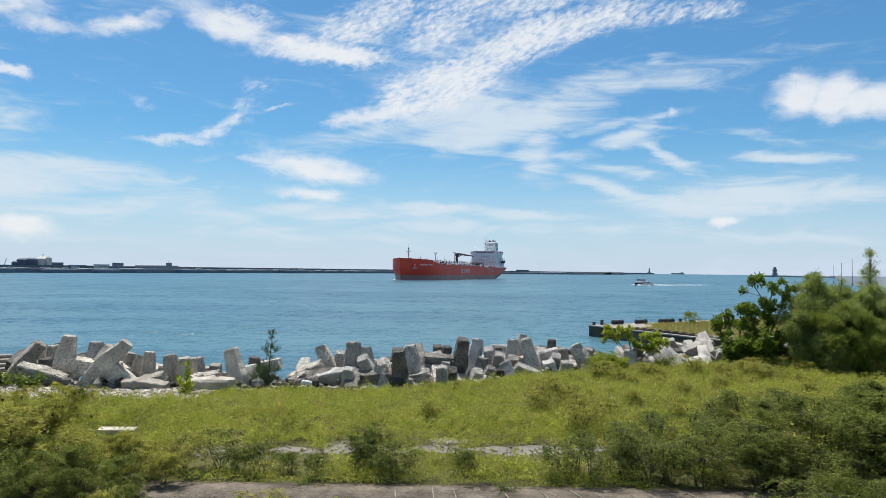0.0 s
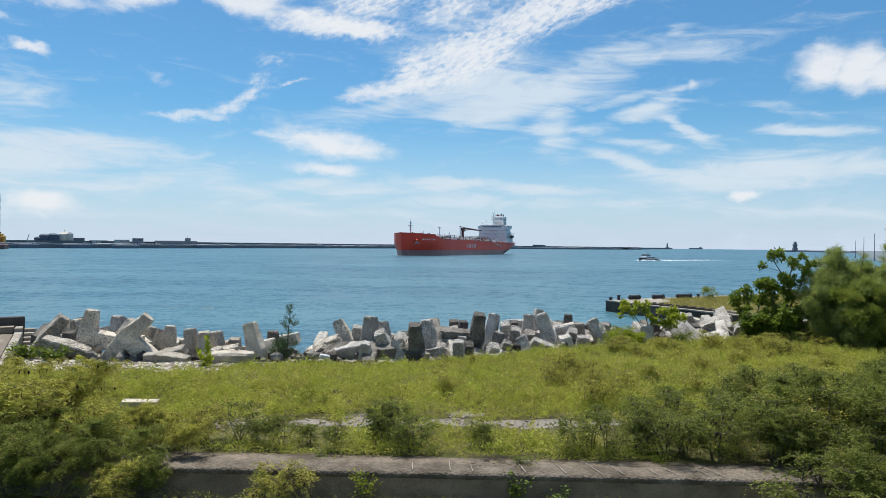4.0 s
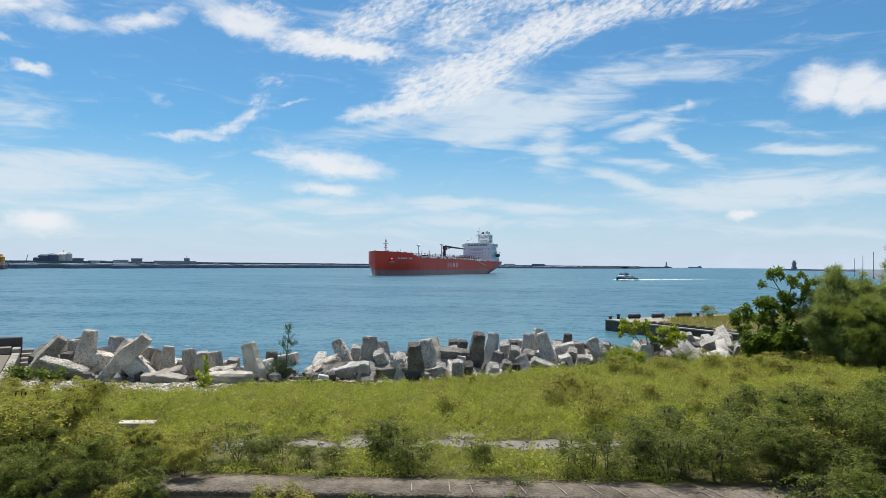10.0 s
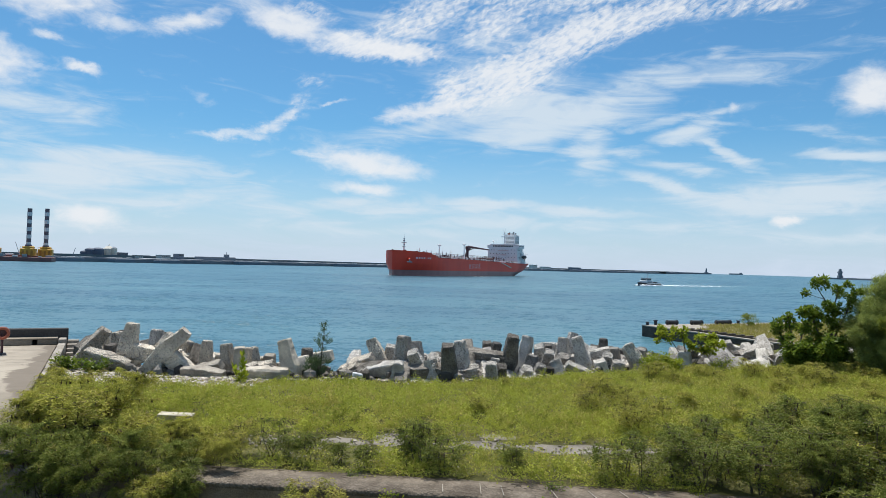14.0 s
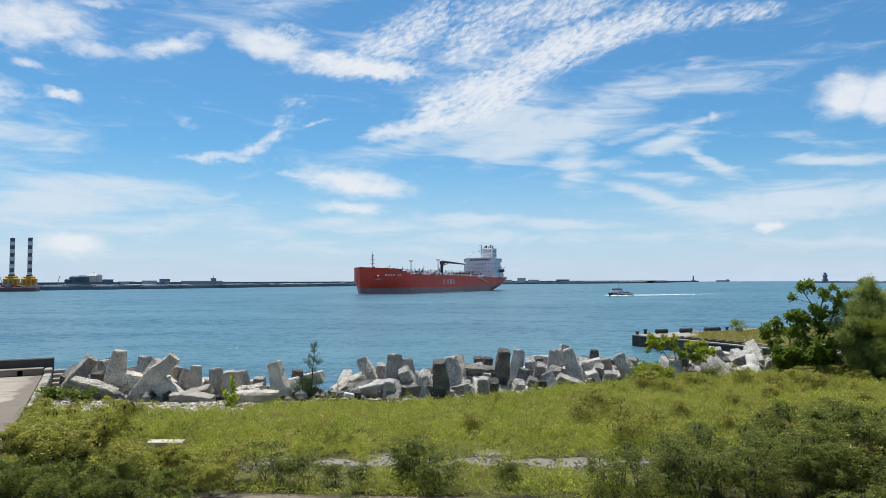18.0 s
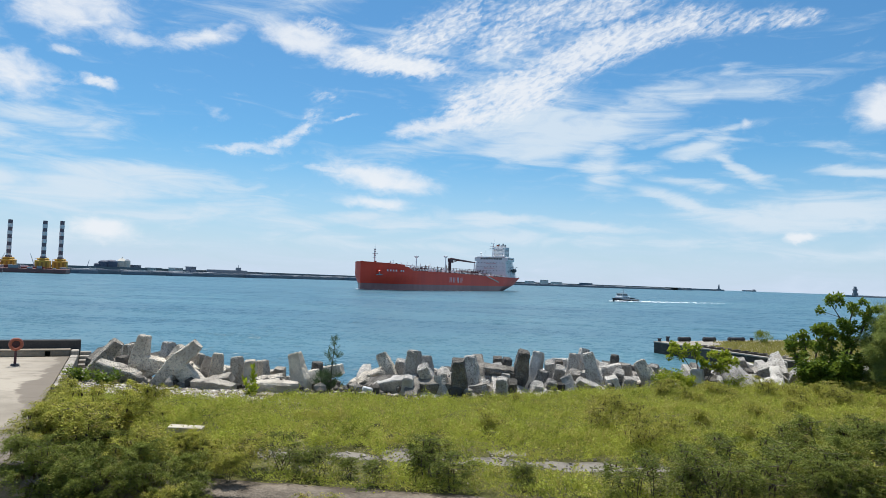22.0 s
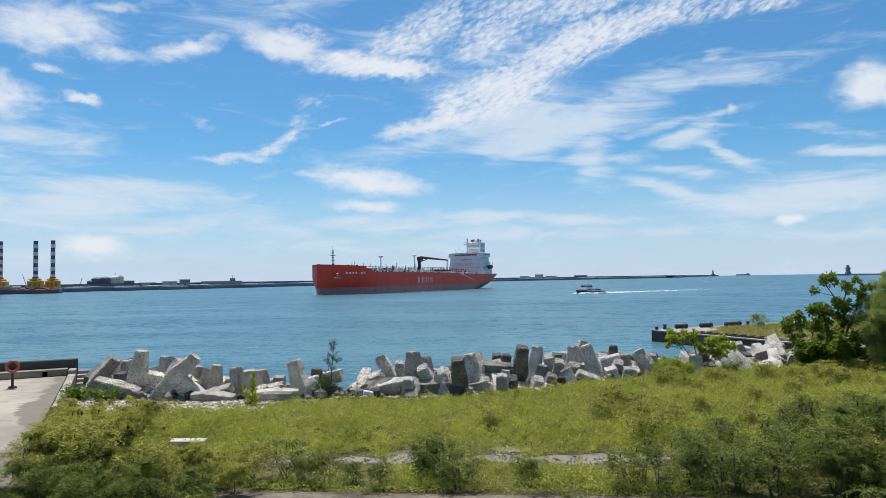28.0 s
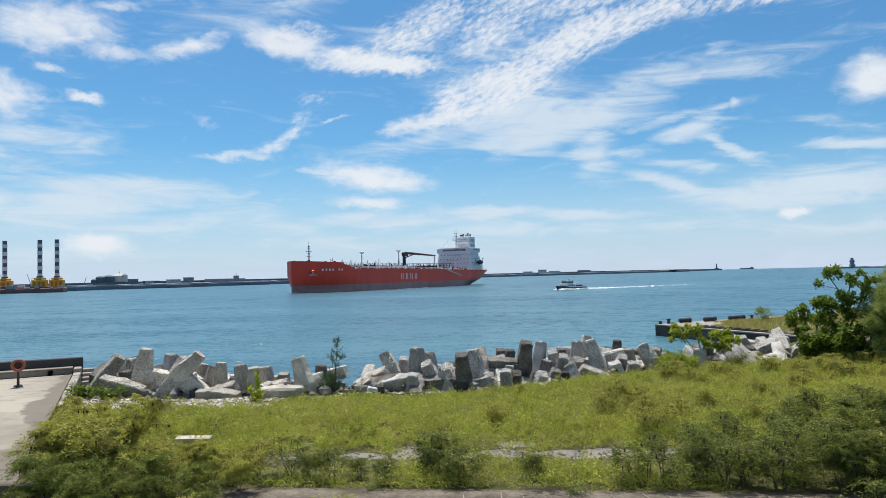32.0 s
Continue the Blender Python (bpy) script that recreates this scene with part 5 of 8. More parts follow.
        rod(bm, (x, 2.0, top - 1.2), (x, 3.4, top), 0.2, 0.2, 5)
        part("head", bm, M_WHITE, post)
    part("derrick_brace", rod(bmesh.new(), (93.3, 2.0, 18), (97, 5.5, 10.4), 0.25, 0.25, 6), M_WHITE, ship)
    for x, y, h in ((121, 6, 5.5), (112, -4, 4.6), (106, 8, 4.0), (137, 5, 5.2), (150, -4, 4.4), (147, 4, 5.2), (152, 6, 4.6), (66, 6, 5.0), (58, 8, 4.5), (142, -6, 5.5), (38, 7, 4.5), (132, 9, 3.5), (150.5, 1, 7.5), (148.5, -2, 7.0), (145.5, 3, 6.4), (134.5, 0, 6.5), (120, 0, 6.5), (114, 3, 7.5), (109, -3, 6.0), (103, 2, 5.5), (99, 6, 6.5), (69, 0, 5.5), (63, 3, 6.0), (45, 4, 5.5), (41, 0, 6.0)):
        bm = bmesh.new()
        rod(bm, (x, y, deck_z(x) - 0.3), (x, y, deck_z(x) + h * 0.75), 0.22, 0.18, 6)
        rod(bm, (x, y - 0.7, deck_z(x) + h * 0.6), (x, y + 0.7, deck_z(x) + h * 0.6), 0.14, 0.14, 5)
        part("deck_post", bm, M_WHITE if x > 110 else M_MAROON, ship)
    fore = part("foremast", rod(bmesh.new(), (166.7, 0, 12.9), (166.7, 0, 22.2), 0.5, 0.2, 8), M_WHITE, ship, "white foremast with light platforms")
    bm = bmesh.new()
    box(bm, 165.9, 167.5, -1.3, 1.3, 19.2, 19.45)
    box(bm, 166.1, 167.3, -0.9, 0.9, 16.8, 17.0)
    rod(bm, (166.7, 0, 22.2), (166.7, 0, 24.2), 0.07, 0.05, 5)
    for z in (18.0, 20.2, 21.2):
        box(bm, 166.4, 167.0, -0.45, 0.45, z, z + 0.5)
    part("mast_platforms", bm, M_GREY, fore)
    bm = bmesh.new()
    for x, y in ((162, 6), (162, -6), (172, 4.4), (172, -4.4), (159, 9), (159, -9)):
        rod(bm, (x, y, deck_z(x) - 0.3), (x, y, deck_z(x) + 1.6), 0.6, 0.6, 8)
    part("windlass", bm, M_MAROON, ship)
    # accommodation ladder hung on the side
    bm = bmesh.new()
    for k in range(16):
        a = Vector((62.3, 16.2, 9.6)).lerp(Vector((46.0, 16.2, 6.2)), k / 15)
        box(bm, a.x - 0.45, a.x + 0.45, a.y, a.y + 0.5, a.z - 0.3, a.z + 0.3)
    part("gangway", bm, M_SILO, ship, "tan accommodation ladder")
    # foam along the bow
    bm = bmesh.new()
    rng = random.Random(3)
    for side in (1, -1):
        for k in range(130):
            x = 178.2 - 88 * rng.random() ** 1.7
            y = hull_half((x - 10) / 167.5, 0) + rng.uniform(0.0, 0.6) + rng.random() ** 2 * (178.3 - x) * 0.05
            r = rng.uniform(0.5, 1.6)
            pts = [(x + r * 2.2 * math.cos(a), side * (y + 0.5 * r * math.sin(a)), 0.06 + rng.uniform(0, 0.12)) for a in (0.3, 1.4, 2.6, 3.7, 5.0)]
            bm.faces.new([bm.verts.new(p) for p in (pts if side > 0 else pts[::-1])])
        if side > 0:
            for k in range(26):
                r = rng.uniform(0.3, 0.8)
                bmesh.ops.create_icosphere(bm, subdivisions=1, radius=r, matrix=pose(177.6 - rng.random() * 5, rng.uniform(-0.8, 1.6), rng.uniform(0, 0.5)) @ Matrix.Diagonal((1.6, 1, 0.6, 1)))
    tagged(part("bow_wave", bm, M_FOAM, ship, "white foam of the bow wave"), kind="stuff")
    return ship


SHIP = build_ship()

# ---------------------------------------------------------------- the pilot boat


def build_pilot_boat():
    boat = tagged(new("pilot_boat"), "small dark-hulled pilot boat with pale wheelhouse at speed", "boat")
    bm = bmesh.new()
    rows = []
    for z, k in ((-0.4, 0.72), (0.3, 0.9), (1.1, 1.0), (1.5, 1.04)):
        row = []
        for i in range(15):
            s = i / 14
            half = 2.05 * k * (1 - max(0.0, (s - 0.5) / 0.5) ** (1.7 + z * 0.5))
            row.append((-6.5 + 13.0 * s * (0.94 + 0.04 * z) , half, z + 0.75 * max(0.0, s - 0.55) * (z > 0)))
        rows.append(row)
    for side in (1, -1):
        grid = [[bm.verts.new((x, side * h, z)) for x, h, z in row] for row in rows]
        for a, b in zip(grid, grid[1:]):
            for i in range(14):
                bm.faces.new((a[i], a[i + 1], b[i + 1], b[i]) if side < 0 else (a[i], b[i], b[i + 1], a[i + 1]))
    top = rows[-1]
    for a, b in zip(top, top[1:]):
        bm.faces.new([bm.verts.new(p) for p in ((a[0], -a[1], a[2] - 0.1), (b[0], -b[1], b[2] - 0.1), (b[0], b[1], b[2] - 0.1), (a[0], a[1], a[2] - 0.1))])
    bm.faces.new([bm.verts.new((x, s * h, z)) for s, seq in ((1, (0, 2, 3)), (-1, (3, 2, 0))) for x, h, z in [rows[i][0] for i in seq]])
    part("hull", bm, M_BLACK, boat, "dark blue-black hull")
    part("rubbing_strake", made((-6.3, 3.0, 2.08, 2.2, 1.25, 1.5), (-6.3, 3.0, -2.2, -2.08, 1.25, 1.5)), M_LEGWHITE, boat)
    cabin = part("cabin", box(bmesh.new(), -1.8, 3.0, -1.6, 1.6, 1.4, 2.7, 0.15), M_WHITE, boat, "white cabin")
    house = part("wheelhouse", box(bmesh.new(), -0.8, 2.2, -1.4, 1.4, 2.7, 3.9, 0.15), M_WHITE, boat, "white wheelhouse")
    for k in range(3):
        for pane in ((-0.5 + 0.9 * k, 0.25 + 0.9 * k, 1.4, 1.43, 3.05, 3.65), (-0.5 + 0.9 * k, 0.25 + 0.9 * k, -1.43, -1.4, 3.05, 3.65),
                     (2.2, 2.24, -1.2 + 0.85 * k, -0.5 + 0.85 * k, 3.05, 3.65), (-1.2 + 1.2 * k, -0.5 + 1.2 * k, 1.6, 1.63, 1.75, 2.25)):
            part("window", box(bmesh.new(), *pane), M_GLASS, house)
    part("roof", box(bmesh.new(), -1.1, 2.5, -1.55, 1.55, 3.9, 4.05, 0.04), M_GREY, house)
    mast = part("mast", rod(bmesh.new(), (0.2, 0, 4.0), (-0.2, 0, 6.2), 0.1, 0.05, 6), M_GREY, boat, "grey mast with radar")
    part("radar", made((-0.3, 0.5, -0.9, 0.9, 5.0, 5.15), (-0.2, 0.1, -0.3, 0.3, 4.5, 4.7)), M_WHITE, mast)
    bm = bmesh.new()
    for x in (-5.8, -4.6, -3.4, -2.2):
        for y in (-1.85, 1.85):
            rod(bm, (x, y, 1.4), (x, y, 2.4), 0.04, 0.04, 5)
    for y in (-1.85, 1.85):
        rod(bm, (-5.8, y, 2.4), (-2.2, y, 2.4), 0.04, 0.04, 5)
    part("aft_railing", bm, M_GREY, boat)
    part("engine_box", box(bmesh.new(), -5.2, -3.0, -1.2, 1.2, 1.4, 2.1, 0.1), M_BLACK, boat)
    # spray and the trail of foam
    rng = random.Random(8)
    bm = bmesh.new()

    def puff(x, y, z, r, flat_by=0.7):
        bmesh.ops.create_icosphere(bm, subdivisions=1, radius=r, matrix=pose(x, y, z, rng.uniform(0, 40), rng.uniform(0, 40), rng.uniform(0, 360)) @ Matrix.Diagonal((1.7, 1, flat_by, 1)))

    for k in range(260):
        x = rng.uniform(-7.6, 5.6)
        puff(x, rng.choice((-1, 1)) * (1.9 + rng.random() * 1.1 - 0.3 * max(0, x - 2)), rng.uniform(0, 0.35), rng.uniform(0.15, 0.55))
    tagged(part("spray", bm, M_FOAM, boat, "white spray along the waterline"), kind="stuff")
    bm = bmesh.new()
    for k in range(800):
        d = 66 * rng.random() ** 2.2
        fade = 1 - d / 68
        puff(-6.3 - d, rng.gauss(0, 0.8) * (1.3 + 0.05 * d) + 1.4 * math.sin(d * 0.045), 0.0, rng.uniform(0.15, 0.5) * (0.25 + 0.75 * fade), 0.75 * fade + 0.12)
    tagged(part("wake", bm, M_FOAM, boat, "white foaming wake"), kind="stuff")
    boat.scale = (1.12, 1.12, 0.86)
    return boat


BOAT = build_pilot_boat()

# ---------------------------------------------------------------- the far side of the harbour


def at(azimuth, dist, z=0.0):
    """A place by its azimuth (degrees, to the left of +y) and its distance from the eye."""
    a = radians(azimuth)
    return Vector((-math.sin(a) * dist, math.cos(a) * dist, z))


def ribbon(line, offset_in, offset_out, z0, z1, rough=0.0, seed=0, step=6.0):
    """A long low bank along a line of places."""
    bm = bmesh.new()
    pts = []
    for a, b in zip(line, line[1:]):
        k = max(1, int((b - a).length / step))
        pts += [a.lerp(b, i / k) for i in range(k)]
    pts.append(line[-1])
    rows = []
    for i, p in enumerate(pts):
        d = (pts[min(i + 1, len(pts) - 1)] - pts[max(i - 1, 0)]).normalized()
        n = Vector((d.y, -d.x, 0))
        j = rough * noise.noise((i * 0.37, seed, 0)) + rough * 0.6 * noise.noise((i * 1.9, seed, 4))
        rows.append([bm.verts.new(q) for q in (p + n * offset_out + Vector((0, 0, z0)), p + n * (offset_out * 0.9) + Vector((0, 0, z1 + j)),
                                               p + n * offset_in + Vector((0, 0, z1 + j)), p + n * offset_in + Vector((0, 0, z0)))])
    for a, b in zip(rows, rows[1:]):
        for k in range(3):
            bm.faces.new((a[k], b[k], b[k + 1], a[k + 1]))
    bmesh.ops.recalc_face_normals(bm, faces=bm.faces)
    return bm


def build_far_shore():
    line = [at(52, 640), at(40, 700), at(34.5, 760), at(24.4, 840), at(19, 960), at(10, 1180), at(0.2, 1520), at(-9, 1800), at(-14.2, 2250)]
    shore = tagged(new("far_breakwater"), "long low dark breakwater across the harbour", "breakwater", kind="structure")
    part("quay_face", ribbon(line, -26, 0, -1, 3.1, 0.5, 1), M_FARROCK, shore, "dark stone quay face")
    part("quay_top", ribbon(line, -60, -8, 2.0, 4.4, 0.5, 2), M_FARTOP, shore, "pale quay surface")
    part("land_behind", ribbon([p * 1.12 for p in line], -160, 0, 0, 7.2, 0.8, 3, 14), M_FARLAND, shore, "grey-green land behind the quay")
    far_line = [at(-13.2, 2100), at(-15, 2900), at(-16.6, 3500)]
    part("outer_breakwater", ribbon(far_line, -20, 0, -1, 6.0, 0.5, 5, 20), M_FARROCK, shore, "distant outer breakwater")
    # dark barges and sheds moored along the quay
    rng = random.Random(21)
    for az, dist, length, h, material, name, label, cat in (
            (33.6, 752, 30, 3.4, M_FARDARK, "moored_barge", "low dark barge moored at the far quay", "barge"),
            (30.2, 775, 34, 3.2, M_FARDARK, "moored_barge", "low dark barge moored at the far quay", "barge"),
            (27.0, 800, 36, 3.0, M_FARDARK, "moored_barge", "low dark barge moored at the far quay", "barge"),
            (21.0, 900, 46, 3.6, M_FARDARK, "moored_barge", "low dark barge moored at the far quay", "barge"),
            (13.0, 1080, 60, 4.0, M_FARDARK, "moored_barge", "low dark barge moored at the far quay", "barge"),
            (28.9, 900, 22, 7.6, M_FARWHITE, "far_shed", "low pale shed on the far quay", "shed"),
            (27.3, 900, 18, 8.6, M_FARWHITE, "far_shed", "low pale shed on the far quay", "shed"),
            (26.2, 880, 10, 10.6, M_FARDARK, "far_building", "small dark building on the far quay", "building"),
            (30.3, 900, 16, 10.2, M_FARDARK, "far_building", "small dark building on the far quay", "building"),
            (-2.6, 1750, 26, 14.0, M_FARWHITE, "far_building", "pale building on the distant quay", "building"),
            (-3.6, 1800, 40, 10.0, M_FARWHITE, "far_shed", "low pale shed on the far quay", "shed"),
            (-1.4, 1700, 30, 10.0, M_FARWHITE, "far_shed", "low pale shed on the far quay", "shed"),
            (-6.0, 1880, 50, 10.5, M_FARDARK, "far_building", "dark building on the distant quay", "building")):
        thing = tagged(new(name), label, cat)
        thing.matrix_world = Matrix.Translation(at(az, dist)) @ pose(0, 0, 0, 0, 0, az + 55)
        body = part("body", box(bmesh.new(), -length / 2, length / 2, -4, 4, -0.5, h, 0.3), material, thing)
        if "barge" in name:
            part("deckhouse", box(bmesh.new(), length * 0.3, length * 0.42, -2.5, 2.5, h, h + 1.8, 0.1), M_FARWHITE, thing)
            part("deck_cargo", box(bmesh.new(), -length * 0.4, length * 0.2, -3, 3, h, h + 0.7, 0.2), M_FARTOP, thing)
        else:
            bm = bmesh.new()
            for k in range(5):
                x = -length * 0.4 + k * length * 0.2
                box(bm, x - 0.7, x + 0.7, -4.08, -4.0, h - 2.2, h - 0.9)
            part("window_row", bm, M_GLASS, thing)
            part("roof", box(bmesh.new(), -length / 2 - 0.3, length / 2 + 0.3, -4.3, 4.3, h, h + 0.4), M_FARTOP, thing)
    # domed tanks and the tan silo hall
    for az, r, h in ((32.75, 4.6, 9.6), (32.35, 6.2, 12.2), (31.85, 6.4, 12.8)):
        tank = tagged(new("storage_tank"), "dark domed storage tank on the far shore", "tank", "far shore tanks")
        tank.matrix_world = Matrix.Translation(at(az, 880))
        part("shell", rod(bmesh.new(), (0, 0, 0), (0, 0, h), r, r, 20), M_TANK, tank)
        bm = bmesh.new()
        bmesh.ops.create_uvsphere(bm, u_segments=20, v_segments=10, radius=r, matrix=pose(0, 0, h) @ Matrix.Diagonal((1, 1, 0.42, 1)))
        part("dome", bm, M_TANK, tank, "", True)
    silo = tagged(new("silo_hall"), "tan rounded silo hall on the far shore", "silo")
    silo.matrix_world = Matrix.Translation(at(31.15, 890))
    part("hall", rod(bmesh.new(), (0, 0, 0), (0, 0, 14.5), 6.2, 5.6, 20), M_SILO, silo)
    part("roof", rod(bmesh.new(), (0, 0, 14.5), (0, 0, 17.6), 5.7, 2.0, 20), M_SILO, silo)
    part("lean_to", box(bmesh.new(), -9.5, -4, -4, 4, 0, 12.6, 0.6), M_SILO, silo)
    part("annexe", rod(bmesh.new(), (7.0, 0, 0), (7.0, 0, 15.2), 3.6, 3.2, 16), M_SILO, silo)
    part("annexe_cap", rod(bmesh.new(), (7.0, 0, 15.2), (7.0, 0, 17.0), 3.2, 1.0, 16), M_FARTOP, silo)
    part("conveyor", rod(bmesh.new(), (-7, 2, 9), (1, 0, 19.5), 0.5, 0.5, 6), M_FARWHITE, silo)
    crane = tagged(new("crane_boom"), "thin leaning crane boom on the far quay", "crane")
    part("boom", rod(bmesh.new(), at(33.55, 800, 3), at(33.35, 800, 13.5), 0.35, 0.25, 6), M_FARDARK, crane)
    part("base", rod(bmesh.new(), at(33.55, 800, 2), at(33.55, 800, 5), 1.2, 1.0, 8), M_FARDARK, crane)
    # a long low freighter moored behind, with its small bridge
    freighter = tagged(new("moored_freighter"), "long dark low freighter moored beyond the quay", "ship")
    freighter.matrix_world = Matrix.Translation(at(23.4, 930)) @ pose(0, 0, 0, 0, 0, 30)
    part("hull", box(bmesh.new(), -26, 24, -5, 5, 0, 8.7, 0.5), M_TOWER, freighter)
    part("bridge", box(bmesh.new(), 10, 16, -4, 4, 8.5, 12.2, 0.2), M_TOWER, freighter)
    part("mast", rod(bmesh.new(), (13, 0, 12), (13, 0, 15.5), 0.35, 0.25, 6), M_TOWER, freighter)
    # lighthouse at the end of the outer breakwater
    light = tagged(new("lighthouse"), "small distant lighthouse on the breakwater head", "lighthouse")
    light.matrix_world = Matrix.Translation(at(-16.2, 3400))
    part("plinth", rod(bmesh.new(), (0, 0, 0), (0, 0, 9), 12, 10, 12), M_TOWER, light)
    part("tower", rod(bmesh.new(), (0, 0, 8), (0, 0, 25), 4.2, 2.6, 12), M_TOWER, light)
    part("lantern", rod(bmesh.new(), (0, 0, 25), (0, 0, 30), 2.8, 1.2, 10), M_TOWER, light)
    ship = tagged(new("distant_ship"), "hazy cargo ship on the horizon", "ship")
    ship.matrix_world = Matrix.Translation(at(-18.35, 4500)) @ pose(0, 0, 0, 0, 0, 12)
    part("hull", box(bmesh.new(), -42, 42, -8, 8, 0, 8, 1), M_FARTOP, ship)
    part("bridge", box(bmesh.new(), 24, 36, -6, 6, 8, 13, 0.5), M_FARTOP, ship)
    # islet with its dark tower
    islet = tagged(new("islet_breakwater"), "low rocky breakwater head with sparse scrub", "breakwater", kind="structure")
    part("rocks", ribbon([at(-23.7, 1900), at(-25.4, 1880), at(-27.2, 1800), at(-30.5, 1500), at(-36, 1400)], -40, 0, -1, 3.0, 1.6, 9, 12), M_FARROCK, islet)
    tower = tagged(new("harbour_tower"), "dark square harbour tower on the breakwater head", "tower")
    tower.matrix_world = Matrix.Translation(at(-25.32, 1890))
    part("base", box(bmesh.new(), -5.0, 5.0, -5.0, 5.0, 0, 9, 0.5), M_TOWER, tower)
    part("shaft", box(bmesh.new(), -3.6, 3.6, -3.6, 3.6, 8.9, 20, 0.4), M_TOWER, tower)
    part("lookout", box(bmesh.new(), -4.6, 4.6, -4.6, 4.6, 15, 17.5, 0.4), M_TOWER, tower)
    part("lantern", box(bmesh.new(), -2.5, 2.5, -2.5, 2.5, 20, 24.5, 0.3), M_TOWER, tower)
    # the coast to the right, with slim posts
    coast = tagged(new("right_coast"), "low sandy coast with scrub reaching into the distance", "coast", kind="structure")
    bm = bmesh.new()
    inner = [at(-36, 150), at(-34, 220), at(-31.0, 400), at(-29.7, 800), at(-29.2, 1500)]
    outer = [at(-60, 150), at(-60, 220), at(-60, 400), at(-55, 800), at(-45, 1500)]
    prev = None
    for a, b, z in zip(inner, outer, (1.2, 1.6, 2.2, 3.0, 4.0)):
        row = [bm.verts.new((a.x, a.y, -0.5)), bm.verts.new((a.x + 3, a.y, z)), bm.verts.new((b.x, b.y, z + 0.5))]
        if prev:
            bm.faces.new((prev[0], row[0], row[1], prev[1]))
            bm.faces.new((prev[1], row[1], row[2], prev[2]))
        prev = row
    bmesh.ops.recalc_face_normals(bm, faces=bm.faces)
    part("land", bm, M_FARLAND, coast)
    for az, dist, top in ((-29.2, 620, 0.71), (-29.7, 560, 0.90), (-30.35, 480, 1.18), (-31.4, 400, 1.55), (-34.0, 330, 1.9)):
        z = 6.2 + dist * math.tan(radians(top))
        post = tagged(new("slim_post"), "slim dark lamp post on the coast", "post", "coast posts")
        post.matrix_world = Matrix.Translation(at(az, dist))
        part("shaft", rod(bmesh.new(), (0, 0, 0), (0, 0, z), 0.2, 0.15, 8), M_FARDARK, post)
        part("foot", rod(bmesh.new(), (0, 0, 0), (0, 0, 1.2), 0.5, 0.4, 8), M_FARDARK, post)


